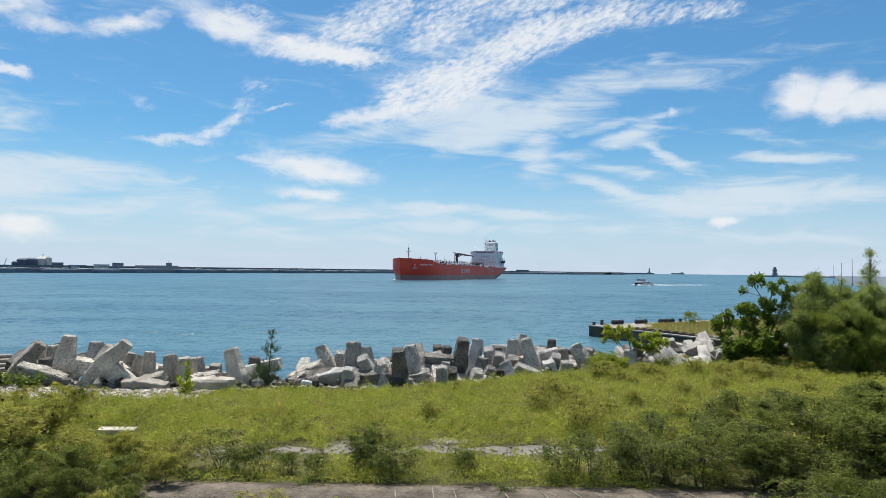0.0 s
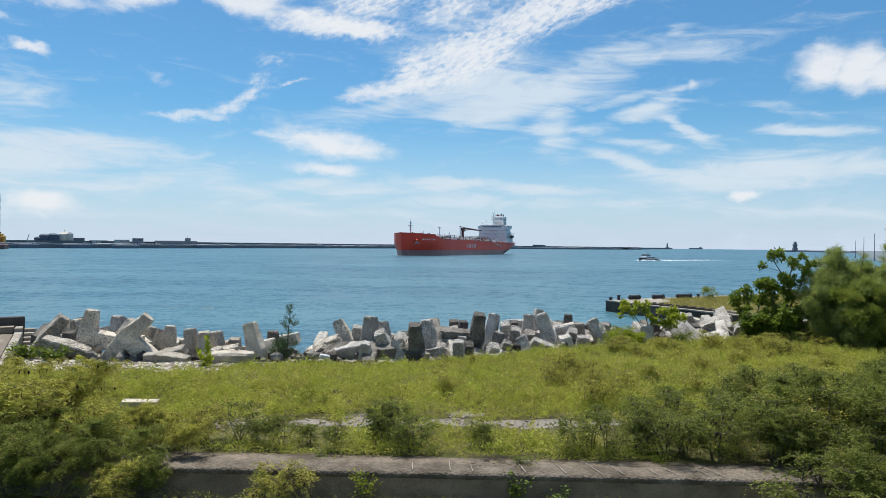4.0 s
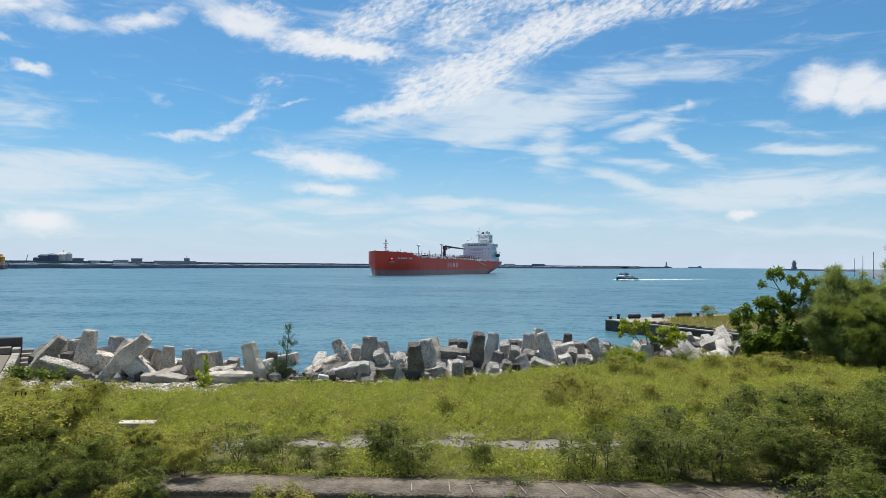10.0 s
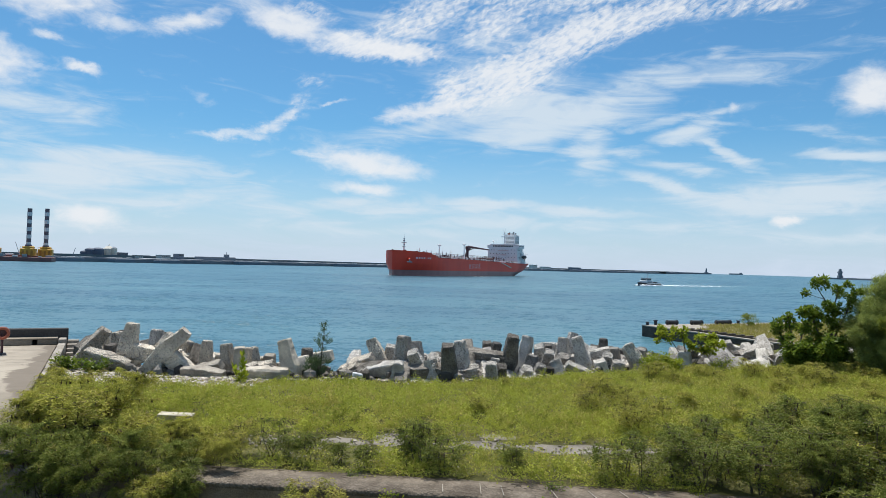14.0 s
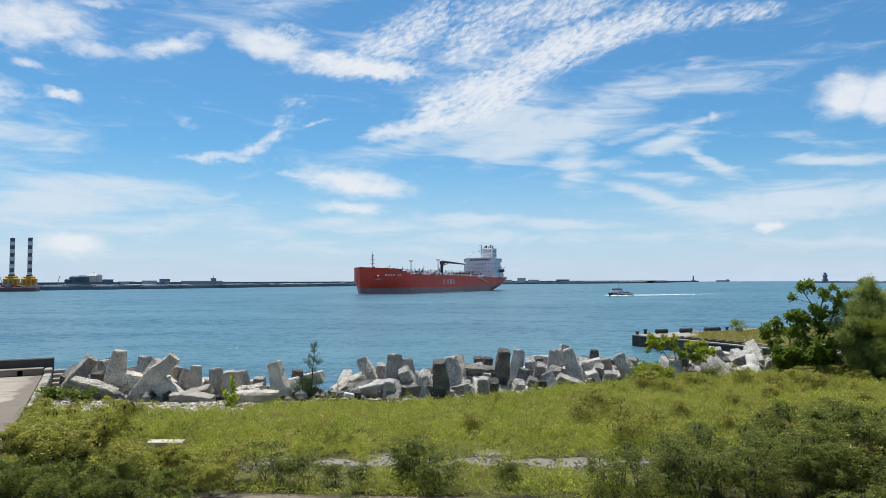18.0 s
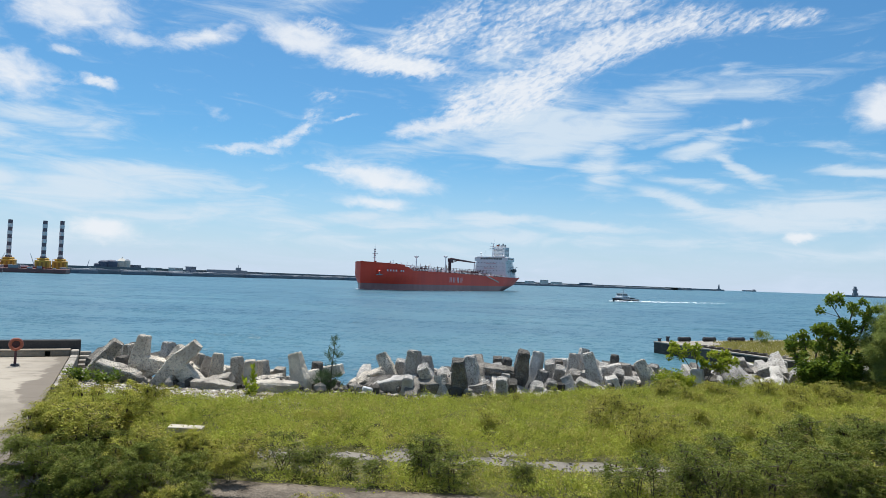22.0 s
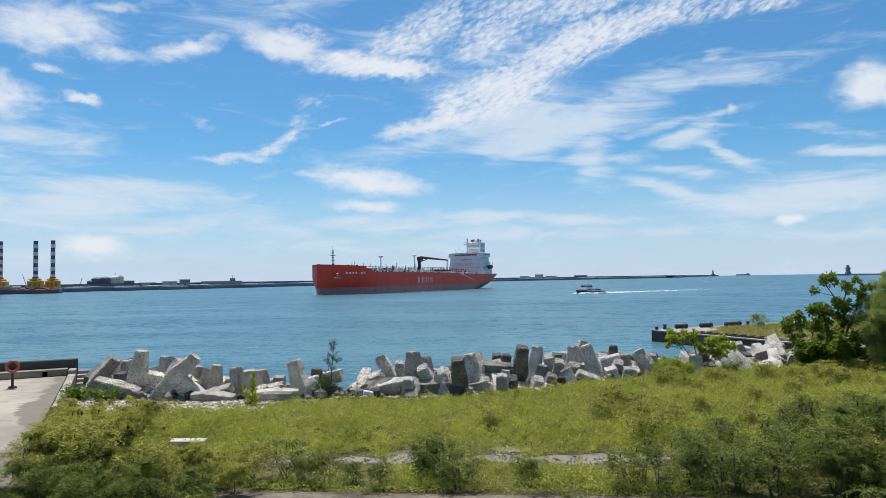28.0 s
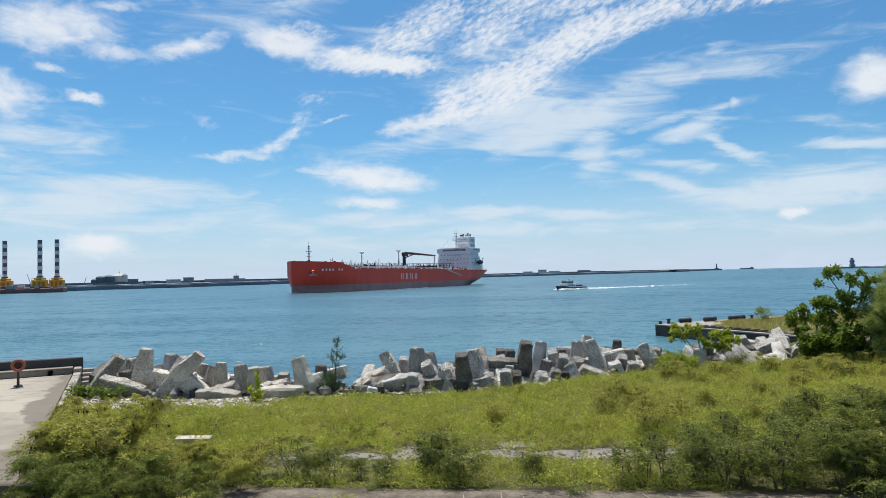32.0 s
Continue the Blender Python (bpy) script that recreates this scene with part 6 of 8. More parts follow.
def build_jack_up():
    barge = tagged(new("jack_up_barge"), "jack-up barge with four tall banded legs and yellow jack houses", "barge")
    left, right = at(40.4, 660), at(34.85, 650)
    d = (right - left).normalized()
    turn = math.degrees(math.atan2(d.y, d.x))
    length = (right - left).length
    barge.matrix_world = Matrix.Translation(left) @ pose(0, 0, 0, 0, 0, turn)
    part("hull", box(bmesh.new(), 0, length, 0, 30, -0.5, 3.4, 0.4), M_BARGE, barge, "dark red barge hull")
    for name, material, rows in (("deck_gear", M_DECK, ((0.55, 0.75, 3, 8, 4.8), (0.3, 0.36, 2, 6, 5.6), (0.78, 0.84, 1, 4, 4.4))), ("deck_house", M_LEGWHITE, ((0.56, 0.62, 0.5, 2.5, 4.6), (0.40, 0.44, 0.5, 2.5, 4.8), (0.85, 0.88, 0.5, 2, 4.4)))):
        for x0, x1, y0, y1, top in rows:
            part(name, box(bmesh.new(), length * x0, length * x1, y0, y1, 3.4, top, 0.1), material, barge)
    rng = random.Random(12)
    for name, material in (("deck_pipe_stack", M_DECK), ("deck_crate", M_FARTOP), ("deck_machine", M_LEGWHITE)):
        for k in range(7):
            x, y, w, h = rng.uniform(0.06, 0.97) * length, rng.uniform(1, 16), rng.uniform(1.2, 4.5), rng.uniform(0.8, 2.6)
            part(name, box(bmesh.new(), x - w, x + w, y - 1.2, y + 1.2, 3.4, 3.4 + h, 0.15), material, barge)
    for x0, lean in ((0.22, 5.0), (0.64, -4.0)):
        part("deck_derrick", rod(bmesh.new(), (length * x0, 6, 3.4), (length * x0 + lean, 6, 15.5), 0.35, 0.2, 6), M_LEGWHITE, barge)
    inv = barge.matrix_world.inverted()
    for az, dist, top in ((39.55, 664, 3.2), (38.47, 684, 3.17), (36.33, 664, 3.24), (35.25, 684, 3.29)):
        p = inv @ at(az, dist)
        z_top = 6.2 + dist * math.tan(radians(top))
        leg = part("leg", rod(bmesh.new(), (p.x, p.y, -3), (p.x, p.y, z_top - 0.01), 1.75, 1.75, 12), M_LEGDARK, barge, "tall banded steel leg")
        n = 10
        for k in range(n):
            if k % 2 == 0:
                a = 12.5 + (z_top - 12.5) * k / n
                part("white_band", rod(bmesh.new(), (p.x, p.y, a), (p.x, p.y, a + (z_top - 12.5) / n), 1.9, 1.9, 12, False), M_LEGWHITE, leg)
        jack = part("jack_house", box(bmesh.new(), p.x - 5.5, p.x + 5.5, p.y - 5.5, p.y + 5.5, 3.4, 10.4, 0.4), M_YELLOW, barge, "yellow jack house")
        part("jack_top", box(bmesh.new(), p.x - 4.0, p.x + 4.0, p.y - 4.0, p.y + 4.0, 10.4, 12.3, 0.4), M_YELLOW, jack)
        part("collar", rod(bmesh.new(), (p.x, p.y, 12.3), (p.x, p.y, 13.6), 2.7, 2.4, 12), M_LEGDARK, jack)
        # Thin proud panels whose darker yellow paints the shade of recesses.
        for dx in (-3.2, 0.0, 3.2):
            part("recess_shade", box(bmesh.new(), p.x + dx - 0.8, p.x + dx + 0.8, p.y - 5.56, p.y - 5.5, 4.4, 8.8), M_SHADOWED, jack)
        rail = bmesh.new()
        for dx in (-5.2, -1.7, 1.7, 5.2):
            rod(rail, (p.x + dx, p.y - 5.2, 10.4), (p.x + dx, p.y - 5.2, 11.6), 0.12, 0.12, 5)
        rod(rail, (p.x - 5.2, p.y - 5.2, 11.6), (p.x + 5.2, p.y - 5.2, 11.6), 0.12, 0.12, 5)
        part("railing", rail, M_YELLOW, jack)
    vessel = tagged(new("moored_workboat"), "pale green and white workboat beside the jack-up barge", "boat")
    vessel.matrix_world = Matrix.Translation(at(40.2, 628)) @ pose(0, 0, 0, 0, 0, turn)
    part("hull", box(bmesh.new(), -16, 16, -3, 3, -0.5, 3.4, 0.5), M_BARGE, vessel)
    part("deckhouse", box(bmesh.new(), -6, 13, -2.4, 2.4, 3.4, 7.4, 0.3), M_FARLAND, vessel, "grey-green deckhouse")
    part("bridge", box(bmesh.new(), -3, 6, -2, 2, 7.4, 10.5, 0.3), M_WHITE, vessel, "white bridge")
    bm = bmesh.new()
    rod(bm, (-2, 0, 10), (-2, 0, 30), 0.5, 0.35, 6)
    rod(bm, (2, 0, 10), (11, 0, 22), 0.35, 0.25, 6)
    rod(bm, (-2, 0, 28), (2, 0, 34), 0.7, 0.9, 6)
    part("crane", bm, M_LEGWHITE, vessel, "pale lattice crane")


build_far_shore()
build_jack_up()

# ---------------------------------------------------------------- plants


def leaf_quads(base, along, width, normal_hint, fold=0.0):
    """Diamond leaves from arrays: base points, vectors along each leaf, half widths and a hint for the face."""
    side = np.cross(along, normal_hint)
    side /= np.linalg.norm(side, axis=1, keepdims=True) + 1e-9
    mid = base + along * 0.45
    up = np.cross(side, along)
    up /= np.linalg.norm(up, axis=1, keepdims=True) + 1e-9
    w = width[:, None]
    verts = np.stack([base, mid + side * w + up * w * fold, base + along, mid - side * w + up * w * fold], 1)
    n = len(base)
    return verts.reshape(-1, 3), np.arange(4 * n).reshape(n, 4)


def unit(rng, n, up=0.0):
    v = rng.normal(size=(n, 3))
    v[:, 2] = np.abs(v[:, 2]) * 0.6 + up
    return v / np.linalg.norm(v, axis=1, keepdims=True)


def joined(lists):
    verts, quads, k = [], [], 0
    for v, q in lists:
        verts.append(v)
        quads.append(q + k)
        k += len(v)
    return np.concatenate(verts), np.concatenate(quads)


def cover_height(x, y):
    """Height of the low plants over the field."""
    h = 0.08 + 0.24 * max(0.0, noise.noise((x * 0.45, y * 0.45, 2)) + 0.35) + 0.30 * max(0.0, noise.noise((x * 1.1, y * 1.1, 8))) + 0.30 * max(0.0, noise.noise((x * 2.6, y * 2.6, 4))) + 0.16 * max(0.0, noise.noise((x * 6.1, y * 6.1, 14)))
    h += 0.12 * math.exp(-((x - 8) / 7) ** 2 - ((y - 28) / 5) ** 2)
    h *= 0.35 + 0.65 * soft_step(field_end(x) - y, 0.0, 2.0)
    return max(0.05, h * (1 - 0.5 * (1 - soft_step(y, 17.0, 18.4)) * soft_step(x, -7, -5) * (1 - soft_step(x, 4, 7))))


PATCHES = ((1.9, 18.2, 1.15, 0.42), (-0.25, 18.25, 0.65, 0.36), (-2.85, 18.35, 0.5, 0.6), (-4.0, 17.9, 0.55, 0.32), (0.0, 19.2, 0.5, 0.25), (-6.0, 17.5, 0.9, 0.3), (4.1, 18.3, 0.7, 0.3))


def on_patch(x, y, grow=1.0):
    """On one of the open gravel patches: 1 in the middle, 0 outside."""
    wobble = 0.35 * noise.noise((x * 2.3, y * 2.3, 17))
    return max(1 - soft_step(math.hypot((x - a) / (u * grow), (y - b) / (v * grow)) + wobble, 0.75, 1.15) for a, b, u, v in PATCHES)


def bare(x, y):
    """How open the field is: 1 on the gravel patches."""
    if 16.5 < y < 20 and on_patch(x, y) > 0.5:
        return 1.0
    band = 1.35 * math.exp(-((y - 17.5 - 0.03 * x) / 0.6) ** 2) * soft_step(x, -8, -5) * (1 - soft_step(x, 5.5, 8.0))
    strip = 0.9 * math.exp(-((y - 25.6) / 0.9) ** 2) * soft_step(x, -17, -15.5) * (1 - soft_step(x, -9.5, -7.5))
    spots = soft_step(noise.noise((x * 0.55, y * 0.9, 12)), 0.28, 0.55) * (1 - soft_step(y, 21, 25))
    left = 0.8 * math.exp(-((y - 16.3) / 1.1) ** 2) * soft_step(x, -9, -7) * (1 - soft_step(x, -3.5, -2))
    k = noise.noise((x * 1.1, y * 1.6, 20))
    under = 0.75 * soft_step(x, 2.4, 3.6) * (1 - soft_step(y, 17.2, 18.6)) + 0.7 * (1 - soft_step(x, -8.6, -6.5)) * (1 - soft_step(y, 16.0, 17.5))
    gaps = 0.75 * soft_step(noise.noise((x * 1.15, y * 1.15, 31)) + 0.35 * noise.noise((x * 3.1, y * 3.1, 7)), 0.12, 0.42) * (1 - 0.6 * soft_step(x, 2, 6))
    return min(1.0, max(0.0, max(band, strip, 0.5 * spots, left, gaps, under) * (1.0 + 1.5 * k)))


def field_end(x):
    """Where the creeping plants stop, short of the blocks on the left and in among them on the right."""
    return shore_y(x) - 2.0 + 2.8 * soft_step(x, -12.0, -8.5) + 0.5 * noise.noise((x * 0.7, 0, 6))


def build_cover():
    """Creeping plants over the whole field, one sheet of leaves, and the plants below the wall."""
    rng = np.random.default_rng(4)
    base, size = [], []

    def scatter(count, x0, x1, y0, y1, low):
        xs, ys, keep = rng.uniform(x0, x1, count), rng.uniform(y0, y1, count), rng.random(count)
        heights = rng.random(count)
        for x, y, k, h in zip(xs, ys, keep, heights):
            if not low and (y > field_end(x) or edge_across(x, y) < 0.25 or y < 15.0):
                continue
            if not low and k < bare(x, y) * 1.05:
                continue
            top = cover_height(x, y) if not low else 0.22 + 0.16 * noise.noise((x * 0.8, y * 0.8, 1))
            base.append((x, y, ground_z(x, y) + top * (0.25 + 0.8 * h ** 0.5)))
            size.append((0.45 + 0.6 * k * k + 0.25 * max(0.0, noise.noise((x * 0.7, y * 0.7, 15)))) * (0.72 + 0.28 * soft_step(y, 17, 23)))

    def tussocks(count, x0, x1, y0, y1, leaves):
        """Small domed clumps that stand out of the sheet."""
        for _ in range(count):
            x, y = rng.uniform(x0, x1), rng.uniform(y0, y1)
            if y > field_end(x) - 0.1 or edge_across(x, y) < 0.4 or bare(x, y) > 0.45 or noise.noise((x * 0.6, y * 0.6, 44)) < -0.25:
                continue
            r, h = rng.uniform(0.16, 0.46), rng.uniform(0.22, 0.58)
            low_z, n = ground_z(x, y) + 0.3 * cover_height(x, y), int(leaves * rng.uniform(0.6, 1.3))
            off = rng.normal(scale=0.5, size=(n, 2))
            dome = np.exp(-1.4 * (off ** 2).sum(1))
            for (u, v), d, k in zip(off, dome, rng.random(n)):
                base.append((x + u * r, y + v * r, low_z + h * d * (0.35 + 0.65 * k)))
                size.append(0.5 + 0.55 * k)

    tussocks(2300, -20, 13, 15.2, 22.0, 76)
    tussocks(3900, -20, 20, 21.0, 38.0, 62)
    scatter(250000, -21, 13, 15.0, 22.0, False)
    scatter(270000, -21, 20, 22.0, 39.0, False)
    scatter(26000, -13, 13, 11.0, 14.05, True)
    base, size = np.array(base), np.array(size)
    n = len(base)
    along = unit(rng, n, 0.15) * (0.066 * size)[:, None]
    v, q = leaf_quads(base, along, 0.024 * size, unit(rng, n, 0.5), 0.3)
    ob = new("ground_cover", grid_mesh("ground_cover", v, q, M_GRASSY))
    tagged(ob, "yellow-green creeping plants covering the sandy field", "ground cover", kind="stuff")
    # thin grass blades among them
    xs, ys = rng.uniform(-20, 18, 64000), rng.uniform(15.2, 37, 64000)
    pts = [(x, y, ground_z(x, y) + 0.5 * cover_height(x, y)) for x, y in zip(xs, ys) if y < field_end(x) and edge_across(x, y) > 0.3 and bare(x, y) < 0.5]
    pts = np.array(pts)
    up = unit(rng, len(pts), 1.2) * rng.uniform(0.14, 0.38, len(pts))[:, None]
    v, q = leaf_quads(pts, up, np.full(len(pts), 0.011), unit(rng, len(pts)))
    tagged(new("grass", grid_mesh("grass", v, q, M_GRASSY)), "thin green grass blades among creeping plants", "grass", kind="stuff")
    # dry grass on the jetty
    pts = []
    while len(pts) < 22000:
        x, y = rng.uniform(17, 44), rng.uniform(56, 81)
        side = (x - 14.34) * 0.87 + (y - 70.7) * 0.49
        front = (y - 70.7) - (x - 14.34) * 0.56
        if side > 0.9 + 0.5 * noise.noise((x, y, 0)) and front < -2.2 and (x - 14.34) ** 2 + (y - 70.7) ** 2 > 40 + 10 * noise.noise((x, y, 4)):
            pts.append((x, y, 0.75))
    pts = np.array(pts)
    up = unit(rng, len(pts), 1.0) * rng.uniform(0.2, 0.45, len(pts))[:, None]
    v, q = leaf_quads(pts, up, np.full(len(pts), 0.03), unit(rng, len(pts)))
    tagged(new("jetty_grass", grid_mesh("jetty_grass", v, q, M_DRYGRASS)), "dry yellowish grass on the jetty", "grass", kind="stuff")


def build_rubble():
    """Bleached stones and litter between the field and the blocks."""
    rng = np.random.default_rng(9)
    bm = bmesh.new()
    bmesh.ops.create_icosphere(bm, subdivisions=1, radius=1.0)
    unit_v = np.array([v.co[:] for v in bm.verts])
    unit_f = np.array([[v.index for v in f.verts] for f in bm.faces])
    bm.free()
    strip, rest, rocks = [], [], []
    for i in range(8600):
        if i >= 5600:
            x = rng.uniform(-19, -9.5)
            y = shore_y(x) + rng.normal(0.0, 0.9)
        elif i >= 2600:
            x, y = rng.uniform(-8, 5.5), rng.normal(17.65, 0.6)
            if i % 8:
                continue
        elif i < 1500:
            x = rng.uniform(-17.5, -7.0)
            y = shore_y(x) + rng.normal(-0.5, 0.8)
            if noise.noise((x * 0.8, y * 0.8, 3)) < -0.05:
                continue
        elif i < 2100:
            x, y = rng.uniform(-9, 5), rng.normal(17.7, 0.9)
        else:
            x = rng.uniform(-9, 15)
            y = shore_y(x) + rng.uniform(0.3, 3.0)
        r = rng.uniform(0.03, 0.10) * (1.6 if 2100 < i < 2600 else 1.0) * (0.5 if 1500 <= i < 2100 or 2600 <= i < 5600 else 1)
        s = r * rng.uniform(0.5, 1.3, 3) * (1, 1, 0.6)
        v = unit_v * s * rng.uniform(0.75, 1.2, (len(unit_v), 1)) + (x, y, ground_z(x, y) + 0.3 * r + 0.03)
        (strip if i < 1500 or i >= 5600 else rest).append(v)
    rock_rng = np.random.default_rng(21)
    for i in range(900):
        x = rock_rng.uniform(-19, 16)
        y = shore_y(x) + rock_rng.uniform(1.6, 6.0)
        if edge_across(x, y) < 1.6:
            continue
        r = rock_rng.uniform(0.10, 0.30)
        v = unit_v * (r * rock_rng.uniform(0.6, 1.3, 3)) * rock_rng.uniform(0.88, 1.1, (len(unit_v), 1)) + (x, y, ground_z(x, y) + rock_rng.uniform(0.0, 0.35))
        rocks.append(v)
    # grit lying open where nothing grows: one ragged sheet a patch
    verts, tris = [], []
    for a, b, u, v in PATCHES:
        first = len(verts)
        verts.append((a, b, ground_z(a, b) + 0.02))
        for ring in range(1, 6):
            for j in range(40):
                t = 2 * math.pi * j / 40
                r = ring / 5 * (1.0 + 0.28 * noise.noise((math.cos(t) * 2.0 + a, math.sin(t) * 2.0 + b, 3)) + 0.12 * noise.noise((math.cos(t) * 7 + a, math.sin(t) * 7, 5)))
                x, y = a + 1.25 * u * r * math.cos(t), b + 1.25 * v * r * math.sin(t)
                verts.append((x, y, ground_z(x, y) + (0.02 if ring < 5 else -0.01)))
        for j in range(40):
            k = (j + 1) % 40
            tris.append((first, first + 1 + j, first + 1 + k))
            for ring in range(4):
                p, q = first + 1 + 40 * ring, first + 41 + 40 * ring
                tris += [(p + j, q + j, q + k), (p + j, q + k, p + k)]
    tagged(new("grit", grid_mesh("grit", verts, tris, M_SAND, True)), "grey-tan grit in bare patches of the field", "grit", kind="stuff")
    for name, group, material, label in (("rubble", strip, M_PEBBLE, "bleached pale stones and coral rubble"), ("gravel", rest, M_GRAVEL, "grey gravel on bare ground"), ("broken_rock", rocks, M_ROCK, "broken rock darkened as shade between the armour blocks")):
        faces = np.concatenate([unit_f + k * len(unit_v) for k in range(len(group))])
        tagged(new(name, grid_mesh(name, np.concatenate(group), faces, material)), label, name, kind="stuff")


def frond_cloud(rng, tips, dirs, length, pairs, leaf, spread=0.35, droop=0.25):
    """Feathery fronds: pairs of narrow leaflets along a drooping rib, for arrays of tips and directions."""
    n = len(tips)
    side = np.cross(dirs, (0, 0, 1.0))
    side /= np.linalg.norm(side, axis=1, keepdims=True) + 1e-9
    lists = []
    for i in range(pairs):
        k = (i + 0.6) / pairs
        rib = tips + dirs * (length * k)[:, None] - np.array((0, 0, 1.0)) * (droop * length * k * k)[:, None]
        for s in (1, -1):
            along = side * s + dirs * 0.35 + rng.normal(scale=spread, size=(n, 3))
            along /= np.linalg.norm(along, axis=1, keepdims=True)
            w = leaf * (1 - 0.5 * abs(k - 0.5))
            lists.append(leaf_quads(rib, along * (w * rng.uniform(0.7, 1.2, n))[:, None], np.full(n, leaf * 0.115), rng.normal(size=(n, 3)) * 0.8 + (0, 0, 0.8)))
    return joined(lists)


def shrub_meshes(seed, height, width, fronds, pods, leafage=None):
    """Stems, feathery crown and hanging pods of one shrub."""
    rng = np.random.default_rng(seed)
    r = random.Random(seed)
    bm = bmesh.new()
    ends = []
    for k in range(r.randint(4, 6)):
        a = r.uniform(0, 6.28)
        p = Vector((r.uniform(-0.1, 0.1), r.uniform(-0.1, 0.1), -0.1))
        d = Vector((math.cos(a) * r.uniform(0.15, 0.5), math.sin(a) * r.uniform(0.15, 0.5), 1.0))
        rad, reach = 0.02, height * r.uniform(0.6, 0.95)
        for i in range(4):
            q = p + d.normalized() * reach / 4
            rod(bm, p, q, rad, rad * 0.75, 5, False)
            p, rad = q, rad * 0.75
            d += Vector((r.uniform(-0.3, 0.3), r.uniform(-0.3, 0.3), 0))
            for j in range((0, 1, 5, 7)[i]):
                b = r.uniform(0, 6.28)
                e = p + Vector((math.cos(b), math.sin(b), r.uniform(0.0, 0.35))) * width * r.uniform(0.25, 0.6) * (0.5, 0.8, 1.0, 0.7)[i]
                rod(bm, p, e, rad * 0.6, 0.004, 4, False)
                ends.append((p, e))
    tips, dirs = [], []
    for k in range(fronds):
        p, e = r.choice(ends)
        o = p.lerp(e, r.uniform(0.25, 1.05))
        a = r.uniform(0, 6.28)
        out = Vector((o.x * 0.6 + math.cos(a) * 0.55, o.y * 0.6 + math.sin(a) * 0.55, r.uniform(-0.3, 0.55)))
        tips.append(o)
        dirs.append(out.normalized())
    tips, dirs = np.array(tips), np.array(dirs)
    v, q = frond_cloud(rng, tips, dirs, rng.uniform(0.18, 0.38, len(tips)), 9, 0.078, 0.45, 0.7)
    crown = grid_mesh("crown", v, q, leafage or M_FERNY)
    stem = bpy.data.meshes.new("stems")
    bm.to_mesh(stem)
    bm.free()
    stem.materials.append(M_STEM)
    hang = np.array([p.lerp(e, r.uniform(0.3, 0.9)) for p, e in (r.choice(ends) for _ in range(pods))])
    drop = np.tile((0, 0, -1.0), (pods, 1)) * rng.uniform(0.1, 0.18, pods)[:, None] + rng.normal(scale=0.02, size=(pods, 3))
    v, q = leaf_quads(hang, drop, np.full(pods, 0.019), rng.normal(size=(pods, 3)))
    return stem, crown, grid_mesh("pods", v, q, M_PODS)


